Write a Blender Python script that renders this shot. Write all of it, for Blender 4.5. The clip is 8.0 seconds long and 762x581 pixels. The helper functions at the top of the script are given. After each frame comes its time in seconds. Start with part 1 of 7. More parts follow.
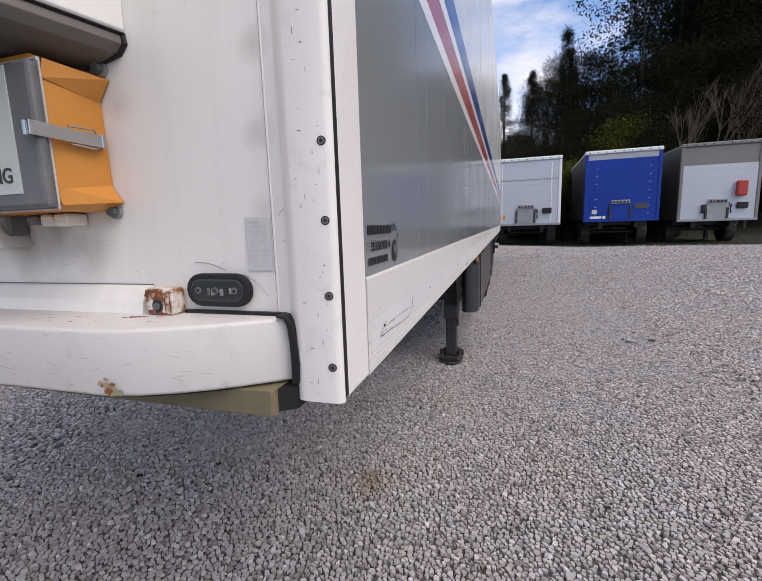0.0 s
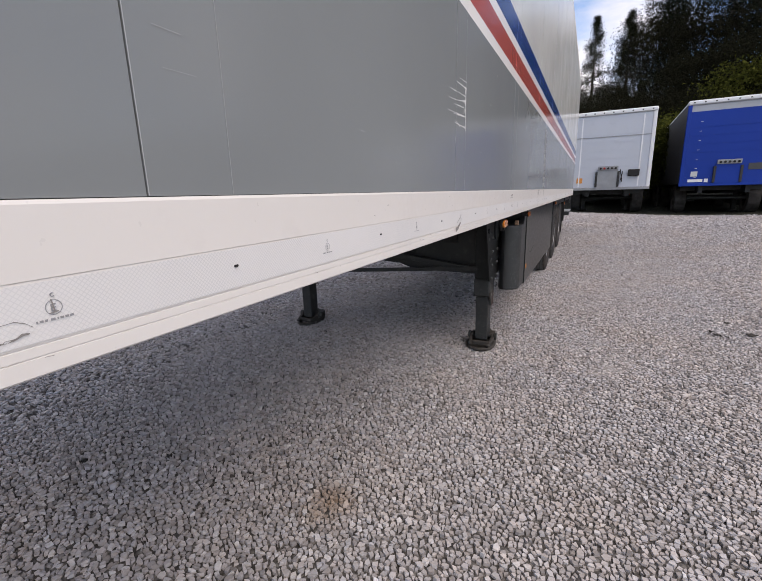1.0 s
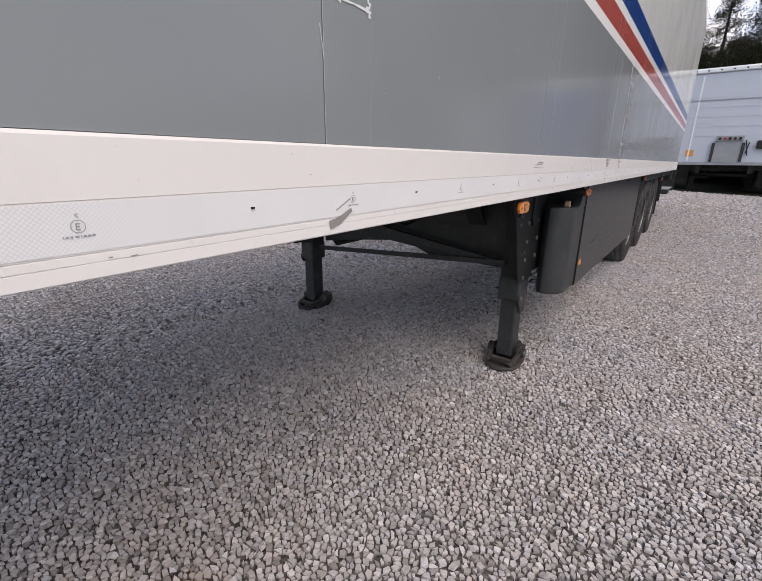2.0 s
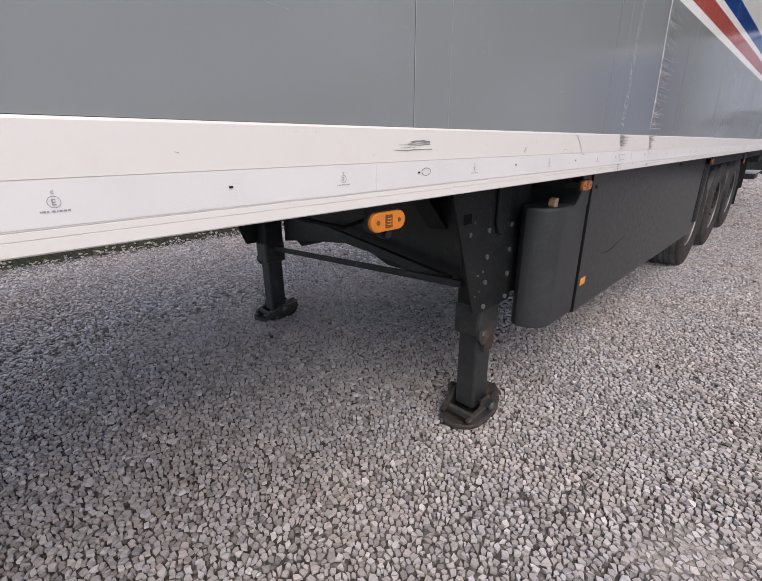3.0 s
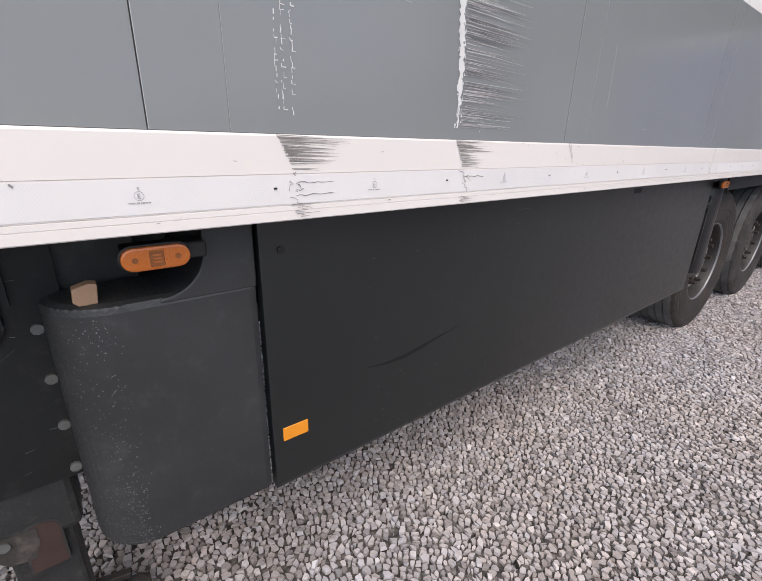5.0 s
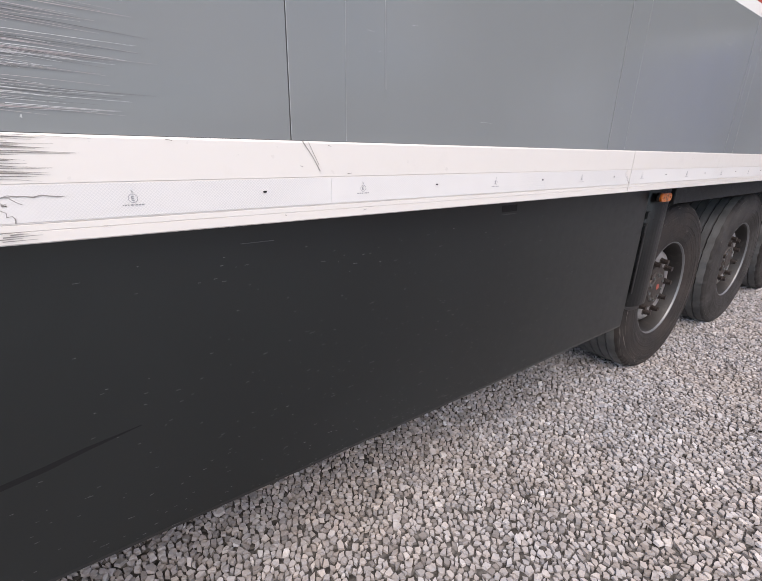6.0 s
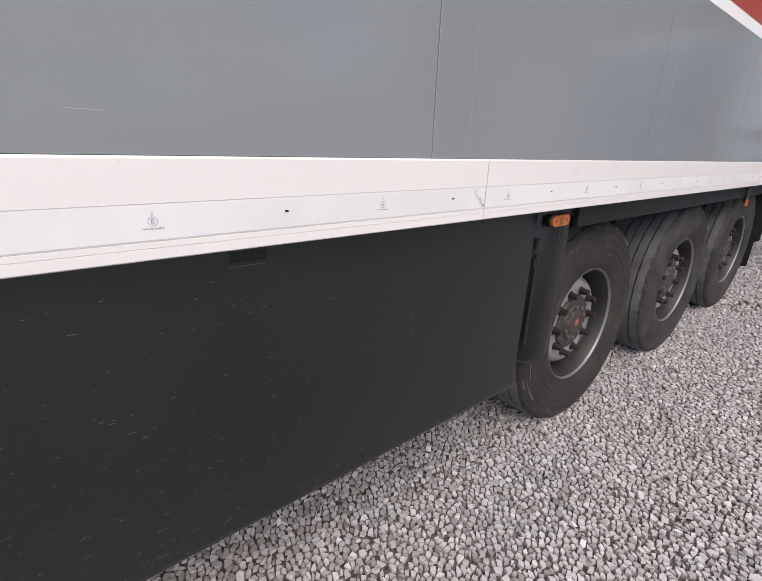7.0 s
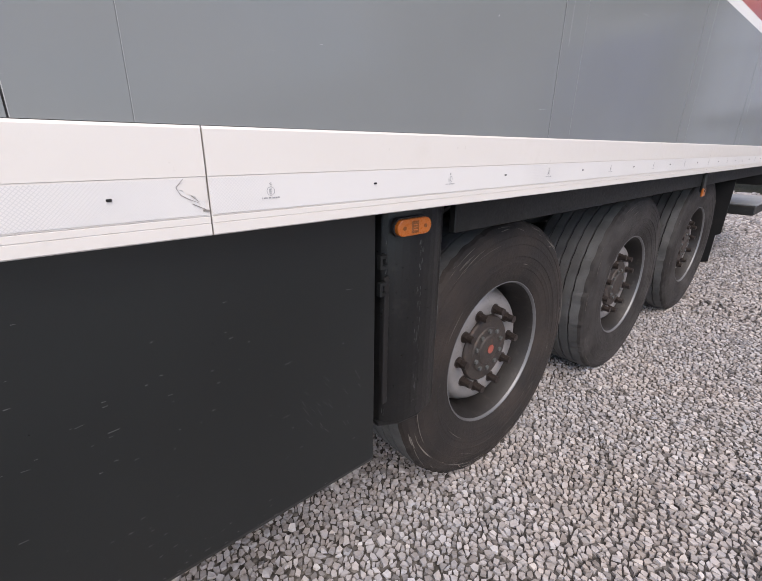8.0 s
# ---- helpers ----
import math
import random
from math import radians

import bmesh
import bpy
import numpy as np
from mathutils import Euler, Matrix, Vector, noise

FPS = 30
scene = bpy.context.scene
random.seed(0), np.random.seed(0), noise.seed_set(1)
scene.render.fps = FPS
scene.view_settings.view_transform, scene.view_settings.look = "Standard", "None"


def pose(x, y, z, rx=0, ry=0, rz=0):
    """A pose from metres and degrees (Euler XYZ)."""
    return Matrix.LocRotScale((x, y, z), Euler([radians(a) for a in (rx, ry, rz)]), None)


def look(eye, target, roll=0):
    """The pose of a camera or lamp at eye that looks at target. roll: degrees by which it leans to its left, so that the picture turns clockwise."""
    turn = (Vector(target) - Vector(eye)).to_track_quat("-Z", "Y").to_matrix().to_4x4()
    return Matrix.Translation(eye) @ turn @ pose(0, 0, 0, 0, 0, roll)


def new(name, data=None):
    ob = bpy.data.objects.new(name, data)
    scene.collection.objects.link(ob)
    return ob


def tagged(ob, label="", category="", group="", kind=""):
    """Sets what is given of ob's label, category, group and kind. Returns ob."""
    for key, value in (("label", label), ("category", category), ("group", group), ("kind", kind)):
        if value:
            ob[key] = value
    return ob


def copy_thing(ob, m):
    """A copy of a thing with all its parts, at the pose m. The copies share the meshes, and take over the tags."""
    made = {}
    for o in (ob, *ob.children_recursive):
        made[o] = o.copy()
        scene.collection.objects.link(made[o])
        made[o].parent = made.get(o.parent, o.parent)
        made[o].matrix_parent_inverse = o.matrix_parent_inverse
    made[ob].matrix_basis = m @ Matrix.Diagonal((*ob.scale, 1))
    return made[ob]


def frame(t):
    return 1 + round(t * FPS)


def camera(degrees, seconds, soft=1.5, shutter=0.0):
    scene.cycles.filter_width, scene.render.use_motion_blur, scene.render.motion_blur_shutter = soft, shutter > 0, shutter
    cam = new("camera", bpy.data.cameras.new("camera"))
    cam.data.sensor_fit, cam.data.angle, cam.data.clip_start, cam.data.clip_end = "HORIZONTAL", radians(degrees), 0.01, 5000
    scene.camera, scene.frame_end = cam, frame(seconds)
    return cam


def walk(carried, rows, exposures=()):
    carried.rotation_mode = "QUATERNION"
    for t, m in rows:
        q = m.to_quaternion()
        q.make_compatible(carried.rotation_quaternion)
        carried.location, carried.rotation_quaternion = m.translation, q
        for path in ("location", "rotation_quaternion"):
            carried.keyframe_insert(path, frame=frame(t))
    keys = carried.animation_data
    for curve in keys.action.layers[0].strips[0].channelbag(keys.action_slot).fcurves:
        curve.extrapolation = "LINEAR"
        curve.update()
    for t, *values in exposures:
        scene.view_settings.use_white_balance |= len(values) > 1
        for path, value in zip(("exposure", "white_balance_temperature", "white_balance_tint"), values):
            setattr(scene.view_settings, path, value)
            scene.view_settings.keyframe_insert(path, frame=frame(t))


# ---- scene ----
cam = camera(85.3, 8.0, soft=0.55)
PATH = [
    (0, (0.006, 0.184, 1.422), (-0.575, 2.073, 1.116), -1.8),
    (0.2, (0.054, 0.284, 1.378), (-0.585, 2.148, 1.03), -1.8),
    (0.3, (0.066, 0.344, 1.366), (-0.591, 2.196, 0.998), -1.7),
    (0.4, (0.093, 0.438, 1.36), (-0.604, 2.27, 0.96), -1.2),
    (0.5, (0.113, 0.502, 1.357), (-0.608, 2.323, 0.956), -1.8),
    (0.6, (0.137, 0.563, 1.365), (-0.612, 2.369, 0.94), -1.5),
    (1, (0.233, 0.898, 1.342), (-0.642, 2.639, 0.887), -1.5),
    (1.5, (0.317, 1.32, 1.35), (-0.701, 2.953, 0.806), -0.1),
    (1.7, (0.311, 1.531, 1.318), (-0.761, 3.122, 0.752), 0.3),
    (2.8, (0.42, 2.601, 1.326), (-0.888, 3.959, 0.658), -0.2),
    (3, (0.431, 2.813, 1.31), (-0.909, 4.142, 0.646), -0.5),
    (3.5, (0.482, 3.269, 1.323), (-0.908, 4.543, 0.657), -0.4),
    (4, (0.557, 3.705, 1.343), (-0.886, 4.919, 0.678), 0.6),
    (4.5, (0.542, 4.153, 1.354), (-0.922, 5.343, 0.692), 1.5),
    (4.7, (0.541, 4.335, 1.336), (-0.93, 5.511, 0.665), 1.5),
    (5.8, (0.58, 5.306, 1.333), (-0.961, 6.401, 0.682), 0.8),
    (6, (0.596, 5.516, 1.332), (-0.937, 6.627, 0.686), 1.1),
    (6.5, (0.6, 5.964, 1.349), (-0.908, 7.104, 0.698), 1.7),
    (7, (0.513, 6.369, 1.364), (-0.964, 7.55, 0.715), 1.6),
    (7.5, (0.474, 6.745, 1.338), (-0.982, 7.948, 0.68), 1.2),
    (8, (0.44, 7.07, 1.326), (-0.977, 8.31, 0.653), 0.9),
]
EXPOSURES = [(0, 0.66, 6800, 15), (0.5, 0.67, 6900, 15), (1, 0.70, 7000, 15), (2.2, 0.82, 7000, 15), (3.5, 0.93, 6950, 15), (6, 1.12, 6900, 15), (8, 1.05, 6900, 15)]
walk(cam, [(t, look(eye, target, roll)) for t, eye, target, roll in PATH], exposures=EXPOSURES)

# ---- world, sun ----
world = bpy.data.worlds.new("sky")
scene.world = world
world.use_nodes = True
wt = world.node_tree
wt.nodes.clear()
w_out = wt.nodes.new("ShaderNodeOutputWorld")
w_bg = wt.nodes.new("ShaderNodeBackground")
w_sky = wt.nodes.new("ShaderNodeTexSky")
w_sky.sky_type = "NISHITA"
w_sky.sun_disc = False
SUN_EL, SUN_AZ = radians(50), radians(119)
w_sky.sun_elevation, w_sky.sun_rotation = SUN_EL, SUN_AZ
w_sky.air_density, w_sky.dust_density, w_sky.ozone_density = 1.0, 0.2, 2.0
# broken cloud over the whole sky
w_co = wt.nodes.new("ShaderNodeTexCoord")
w_map = wt.nodes.new("ShaderNodeMapping")
w_map.inputs["Scale"].default_value = (1.0, 1.0, 2.6)
w_map.inputs["Location"].default_value = (6.3, -4.5, -5.51)
w_noise = wt.nodes.new("ShaderNodeTexNoise")
w_noise.inputs["Scale"].default_value = 2.1
w_noise.inputs["Detail"].default_value = 7.0
w_noise.inputs["Roughness"].default_value = 0.58
w_ramp = wt.nodes.new("ShaderNodeValToRGB")
w_ramp.color_ramp.elements[0].position, w_ramp.color_ramp.elements[1].position = 0.40, 0.64
w_ramp.color_ramp.elements[0].color = (0.06, 0.06, 0.06, 1)
w_ramp.color_ramp.elements[1].color = (0.88, 0.88, 0.88, 1)
w_mix = wt.nodes.new("ShaderNodeMix")
w_mix.data_type = "RGBA"
w_mix.inputs["B"].default_value = (7.8, 7.35, 6.98, 1)
wt.links.new(w_co.outputs["Generated"], w_map.inputs["Vector"])
wt.links.new(w_map.outputs["Vector"], w_noise.inputs["Vector"])
wt.links.new(w_noise.outputs["Fac"], w_ramp.inputs["Fac"])
wt.links.new(w_ramp.outputs["Color"], w_mix.inputs["Factor"])
w_tint = wt.nodes.new("ShaderNodeMix")
w_tint.data_type, w_tint.blend_type = "RGBA", "MULTIPLY"
w_tint.inputs["Factor"].default_value = 1.0
w_tint.inputs["B"].default_value = (0.72, 0.95, 1.16, 1)
wt.links.new(w_sky.outputs["Color"], w_tint.inputs["A"])
wt.links.new(w_tint.outputs["Result"], w_mix.inputs["A"])
wt.links.new(w_mix.outputs["Result"], w_bg.inputs["Color"])
w_bg.inputs["Strength"].default_value = 0.116
wt.links.new(w_bg.outputs["Background"], w_out.inputs["Surface"])

sun = new("sun", bpy.data.lights.new("sun", "SUN"))
sun.data.energy, sun.data.angle, sun.data.color = 1.5, radians(50), (1.0, 0.93, 0.84)
SUN_FROM = Vector((math.sin(SUN_AZ) * math.cos(SUN_EL), math.cos(SUN_AZ) * math.cos(SUN_EL), math.sin(SUN_EL)))
sun.matrix_world = look(SUN_FROM * 60, (0, 0, 0))

# ---- materials ----
def shader(name, rough=0.5, metal=0.0, spec=0.5, coat=0.0):
    m = bpy.data.materials.new(name)
    m.use_nodes = True
    b = m.node_tree.nodes["Principled BSDF"]
    b.inputs["Roughness"].default_value = rough
    b.inputs["Metallic"].default_value = metal
    b.inputs["Specular IOR Level"].default_value = spec
    b.inputs["Coat Weight"].default_value = coat
    b.inputs["Coat Roughness"].default_value = 0.08
    return m, m.node_tree, b


def node(tree, kind, **values):
    n = tree.nodes.new(kind)
    for key, value in values.items():
        n.inputs[key.replace("_", " ")].default_value = value
    return n


def place_in(tree, scale=(1, 1, 1), world_space=True):
    """Where the texture lies, in metres."""
    if world_space:
        src = tree.nodes.new("ShaderNodeNewGeometry").outputs["Position"]
    else:
        src = tree.nodes.new("ShaderNodeTexCoord").outputs["Object"]
    n = node(tree, "ShaderNodeMapping", Scale=scale)
    tree.links.new(src, n.inputs["Vector"])
    return n.outputs["Vector"]


def noise_of(tree, vector, scale, detail=4.0, rough=0.55):
    n = node(tree, "ShaderNodeTexNoise", Scale=scale, Detail=detail, Roughness=rough)
    tree.links.new(vector, n.inputs["Vector"])
    return n.outputs["Fac"]


def ramp(tree, fac, stops, hard=False):
    n = tree.nodes.new("ShaderNodeValToRGB")
    r = n.color_ramp
    r.interpolation = "CONSTANT" if hard else "LINEAR"
    while len(r.elements) < len(stops):
        r.elements.new(0.5)
    for e, (at, c) in zip(r.elements, stops):
        e.position = at
        e.color = (c, c, c, 1) if isinstance(c, (int, float)) else (*c, 1)
    tree.links.new(fac, n.inputs["Fac"])
    return n.outputs["Color"]


def mixed(tree, fac, a, b, how="MIX"):
    n = tree.nodes.new("ShaderNodeMix")
    n.data_type, n.blend_type = "RGBA", how
    for key, value in (("Factor", fac), ("A", a), ("B", b)):
        sock = n.inputs[key] if key == "Factor" else [s for s in n.inputs if s.name == key and s.type == "RGBA"][0]
        if isinstance(value, (int, float)):
            sock.default_value = value
        elif isinstance(value, tuple):
            sock.default_value = (*value, 1)
        else:
            tree.links.new(value, sock)
    return [s for s in n.outputs if s.type == "RGBA"][0]


def bump(tree, b, height, strength, distance):
    n = node(tree, "ShaderNodeBump", Strength=strength, Distance=distance)
    tree.links.new(height, n.inputs["Height"])
    tree.links.new(n.outputs["Normal"], b.inputs["Normal"])
    return n


def plain(name, colour, rough=0.5, metal=0.0, spec=0.5, coat=0.0, vary=0.18, scale=9.0, dirt=(0.12, 0.11, 0.10), dirty=0.25, relief=0.15, rough_vary=0.12):
    """Paint, plastic or metal with blotches, fine grain and dirt."""
    m, t, b = shader(name, rough, metal, spec, coat)
    v = place_in(t)
    big, fine = noise_of(t, v, scale * 0.25, 5), noise_of(t, v, scale * 8, 3)
    dark = tuple(c * (1 - vary) for c in colour)
    base = mixed(t, ramp(t, big, ((0.3, 0.0), (0.7, 1.0))), dark, colour)
    grime = ramp(t, noise_of(t, v, scale, 8, 0.7), ((0.55, 0.0), (0.8, dirty)))
    base = mixed(t, grime, base, dirt)
    t.links.new(base, b.inputs["Base Color"])
    t.links.new(ramp(t, fine, ((0.2, max(0.02, rough - rough_vary)), (0.8, min(1, rough + rough_vary)))), b.inputs["Roughness"])
    if relief:
        bump(t, b, fine, relief, 0.002)
    return m


WHITE = plain("white_paint", (0.79, 0.742, 0.70), 0.38, coat=0.15, vary=0.05, scale=6, dirt=(0.30, 0.25, 0.20), dirty=0.16, relief=0.05)
RAIL = plain("white_rail_paint", (0.69, 0.655, 0.62), 0.36, coat=0.1, vary=0.05, scale=5, dirt=(0.36, 0.30, 0.24), dirty=0.14, relief=0.04)
FRONT = plain("front_panel_white", (0.70, 0.665, 0.62), 0.42, coat=0.1, vary=0.08, scale=4, dirt=(0.33, 0.28, 0.22), dirty=0.25, relief=0.06)
CORE = plain("panel_edge_grey", (0.10, 0.10, 0.105), 0.6, vary=0.3, dirty=0.1)
GASKET = plain("black_sealant", (0.013, 0.012, 0.012), 0.55, spec=0.35, vary=0.3, dirty=0.1)
CHASSIS = plain("chassis_black", (0.020, 0.0205, 0.0205), 0.55, vary=0.35, scale=14, dirt=(0.12, 0.11, 0.095), dirty=0.45, relief=0.35)
PLATE = plain("dark_plate_paint", (0.0115, 0.0126, 0.0128), 0.5, spec=0.3, vary=0.35, scale=16, dirt=(0.06, 0.06, 0.056), dirty=0.35, relief=0.3)
BOXPLASTIC = plain("dark_box_plastic", (0.027, 0.029, 0.030), 0.48, vary=0.35, scale=18, dirt=(0.09, 0.09, 0.09), dirty=0.35, relief=0.4)
FOOTMETAL = plain("dusty_foot_steel", (0.036, 0.031, 0.027), 0.8, vary=0.4, scale=22, dirt=(0.16, 0.13, 0.11), dirty=0.7, relief=0.8)
RUSTPATCH = plain("red_brown_rust", (0.048, 0.024, 0.018), 0.7, vary=0.5, scale=40, dirt=(0.03, 0.02, 0.015), dirty=0.8, relief=0.6)
LEGRUST = plain("rusty_leg_steel", (0.024, 0.0255, 0.0255), 0.5, vary=0.5, scale=26, dirt=(0.085, 0.080, 0.072), dirty=0.75, relief=0.9)
BOLT = plain("dull_bolt_steel", (0.15, 0.155, 0.15), 0.55, metal=0.4, vary=0.3, scale=60, dirty=0.4)
STEEL = plain("worn_bright_steel", (0.50, 0.48, 0.46), 0.14, metal=1.0, vary=0.12, scale=40, dirty=0.06, relief=0.02, rough_vary=0.05)
GREYSTEEL = plain("grey_galvanised", (0.30, 0.31, 0.32), 0.5, metal=0.35, vary=0.2, scale=20, dirty=0.25)
GREYPLASTIC = plain("grey_plastic", (0.125, 0.125, 0.132), 0.5, vary=0.2, scale=30, dirt=(0.3, 0.26, 0.22), dirty=0.35)
PANGREY = plain("dark_grey_pan", (0.14, 0.123, 0.11), 0.5, vary=0.25, scale=8, dirt=(0.20, 0.17, 0.14), dirty=0.4)
YELLOW = plain("orange_yellow_plastic", (0.60, 0.240, 0.038), 0.42, vary=0.14, scale=14, dirt=(0.30, 0.13, 0.03), dirty=0.4)
CHIP = plain("rusty_yellow_chip", (0.44, 0.35, 0.22), 0.8, vary=0.5, scale=60, dirt=(0.07, 0.045, 0.03), dirty=0.9, relief=0.5)
BEIGE = plain("yellowed_underside", (0.19, 0.155, 0.088), 0.7, vary=0.35, scale=10, dirt=(0.10, 0.09, 0.06), dirty=0.7, relief=0.4)
LABEL = plain("pale_label", (0.50, 0.52, 0.50), 0.5, vary=0.08, scale=30, dirty=0.2)
TAGGREY = plain("grey_type_plate", (0.56, 0.55, 0.54), 0.5, vary=0.08, scale=30, dirty=0.2)
INK = plain("black_print", (0.016, 0.016, 0.018), 0.5, vary=0.1, dirty=0.0, relief=0)
MARKINK = plain("grey_print", (0.27, 0.27, 0.28), 0.5, vary=0.1, dirty=0.0, relief=0)
SCRATCH = plain("bared_white_scratch", (0.66, 0.66, 0.65), 0.6, vary=0.15, scale=60, dirty=0.1)
HAIRLINE = plain("pale_hairline", (0.60, 0.60, 0.60), 0.4, vary=0.15, scale=60, dirty=0.1)
SCUFF = plain("grey_brown_scuff", (0.27, 0.25, 0.235), 0.7, vary=0.3, scale=60, dirty=0.3)
SCUFFRED = plain("reddish_rub", (0.42, 0.37, 0.37), 0.35, vary=0.2, scale=60, dirty=0.1)
RUST = plain("rust", (0.24, 0.085, 0.03), 0.85, vary=0.5, scale=50, dirt=(0.08, 0.035, 0.02), dirty=0.8, relief=0.6)
AMBER = plain("amber_lens", (0.62, 0.185, 0.012), 0.22, coat=0.5, vary=0.12, scale=40, dirt=(0.25, 0.10, 0.03), dirty=0.3, relief=0.05)
AMBERDULL = plain("weathered_amber_lens", (0.40, 0.105, 0.014), 0.3, coat=0.3, vary=0.2, scale=40, dirt=(0.20, 0.09, 0.04), dirty=0.5, relief=0.05)
AMBERDARK = plain("amber_lens_dark", (0.17, 0.055, 0.012), 0.25, coat=0.4, vary=0.2, scale=60, dirty=0.2)
REFLECTOR = plain("orange_reflector", (0.72, 0.25, 0.012), 0.3, coat=0.4, vary=0.06, scale=90, dirty=0.06, relief=0.2)
WEDGEWOOD = plain("wood_block", (0.34, 0.215, 0.135), 0.7, vary=0.25, scale=40, dirty=0.2, relief=0.3)
RIM = plain("grey_wheel_paint", (0.20, 0.20, 0.205), 0.40, metal=0.45, vary=0.2, scale=30, dirt=(0.07, 0.06, 0.055), dirty=0.45)
RIMDARK = plain("dusty_wheel_disc", (0.31, 0.295, 0.292), 0.42, metal=0.3, vary=0.3, scale=40, dirt=(0.09, 0.065, 0.05), dirty=0.8)
BARREL = plain("dark_barrel_dust", (0.020, 0.017, 0.0155), 0.6, metal=0.0, vary=0.4, scale=25, dirt=(0.10, 0.08, 0.07), dirty=0.5)
HUB = plain("rusty_hub", (0.070, 0.058, 0.052), 0.6, metal=0.3, vary=0.4, scale=40, dirt=(0.17, 0.09, 0.06), dirty=0.7, relief=0.4)
NUT = plain("black_wheel_nut", (0.040, 0.030, 0.026), 0.5, metal=0.3, vary=0.4, scale=80, dirty=0.4)
REDCAP = plain("faded_red_cap", (0.34, 0.085, 0.062), 0.5, vary=0.15, scale=80, dirty=0.3)
LAMPGLASS = plain("clear_lamp_lens", (0.030, 0.034, 0.033), 0.25, coat=0.2, vary=0.4, scale=70, dirt=(0.05, 0.06, 0.06), dirty=0.6)
BARK = plain("bark", (0.030, 0.025, 0.020), 0.9, vary=0.4, scale=6, dirty=0.4, relief=0.8)
PALEBARK = plain("pale_bare_wood", (0.115, 0.088, 0.066), 0.9, vary=0.3, scale=6, dirty=0.3, relief=0.5)


def blotch(t, v, x, y, r, strength, z=0.0):
    """A stain of its own place, with a ragged edge."""
    off = node(t, "ShaderNodeMapping", Location=(-x, -y, -z))
    t.links.new(v, off.inputs["Vector"])
    far = t.nodes.new("ShaderNodeVectorMath")
    far.operation = "LENGTH"
    t.links.new(off.outputs["Vector"], far.inputs[0])
    add = t.nodes.new("ShaderNodeMath")
    add.operation = "MULTIPLY_ADD"
    t.links.new(noise_of(t, v, 9, 4, 0.6), add.inputs[0])
    add.inputs[1].default_value = r * 1.4
    t.links.new(far.outputs["Value"], add.inputs[2])
    return ramp(t, add.outputs["Value"], ((r * 0.7, strength), (min(1, r * 1.7), 0.0)))


def rubber(name, dusty):
    m, t, b = shader(name, 0.75, 0, 0.4)
    v = place_in(t)
    dust = ramp(t, noise_of(t, v, 5, 8, 0.65), ((0.42, 0.0), (0.72, 0.8)))
    base = mixed(t, dust, (0.018, 0.0150, 0.0137), dusty)
    streak = ramp(t, noise_of(t, place_in(t, (1, 22, 22)), 3.5, 6, 0.7), ((0.66, 0.0), (0.76, 0.16)))
    base = mixed(t, streak, base, (0.15, 0.14, 0.125))
    t.links.new(base, b.inputs["Base Color"])
    bump(t, b, noise_of(t, v, 70, 6, 0.65), 0.7, 0.004)
    return m


RUBBER = rubber("grey_dusty_tyre", (0.066, 0.060, 0.057))
BROWNRUBBER = rubber("brown_worn_tyre", (0.046, 0.034, 0.028))
NICK = plain("pale_paint_nick", (0.17, 0.172, 0.17), 0.6, vary=0.3, scale=80, dirty=0.1)
TYRESCUFF = plain("pale_rubber_scuff", (0.19, 0.17, 0.15), 0.8, vary=0.4, scale=60, dirt=(0.05, 0.04, 0.035), dirty=0.7)
TREAD = plain("worn_grey_tread", (0.14, 0.138, 0.136), 0.85, vary=0.5, scale=36, dirt=(0.035, 0.032, 0.030), dirty=0.8, relief=0.9)
GUARDPLASTIC = plain("black_guard_plastic", (0.0085, 0.0090, 0.0094), 0.36, spec=0.4, vary=0.35, scale=18, dirt=(0.06, 0.055, 0.05), dirty=0.35, relief=0.3)


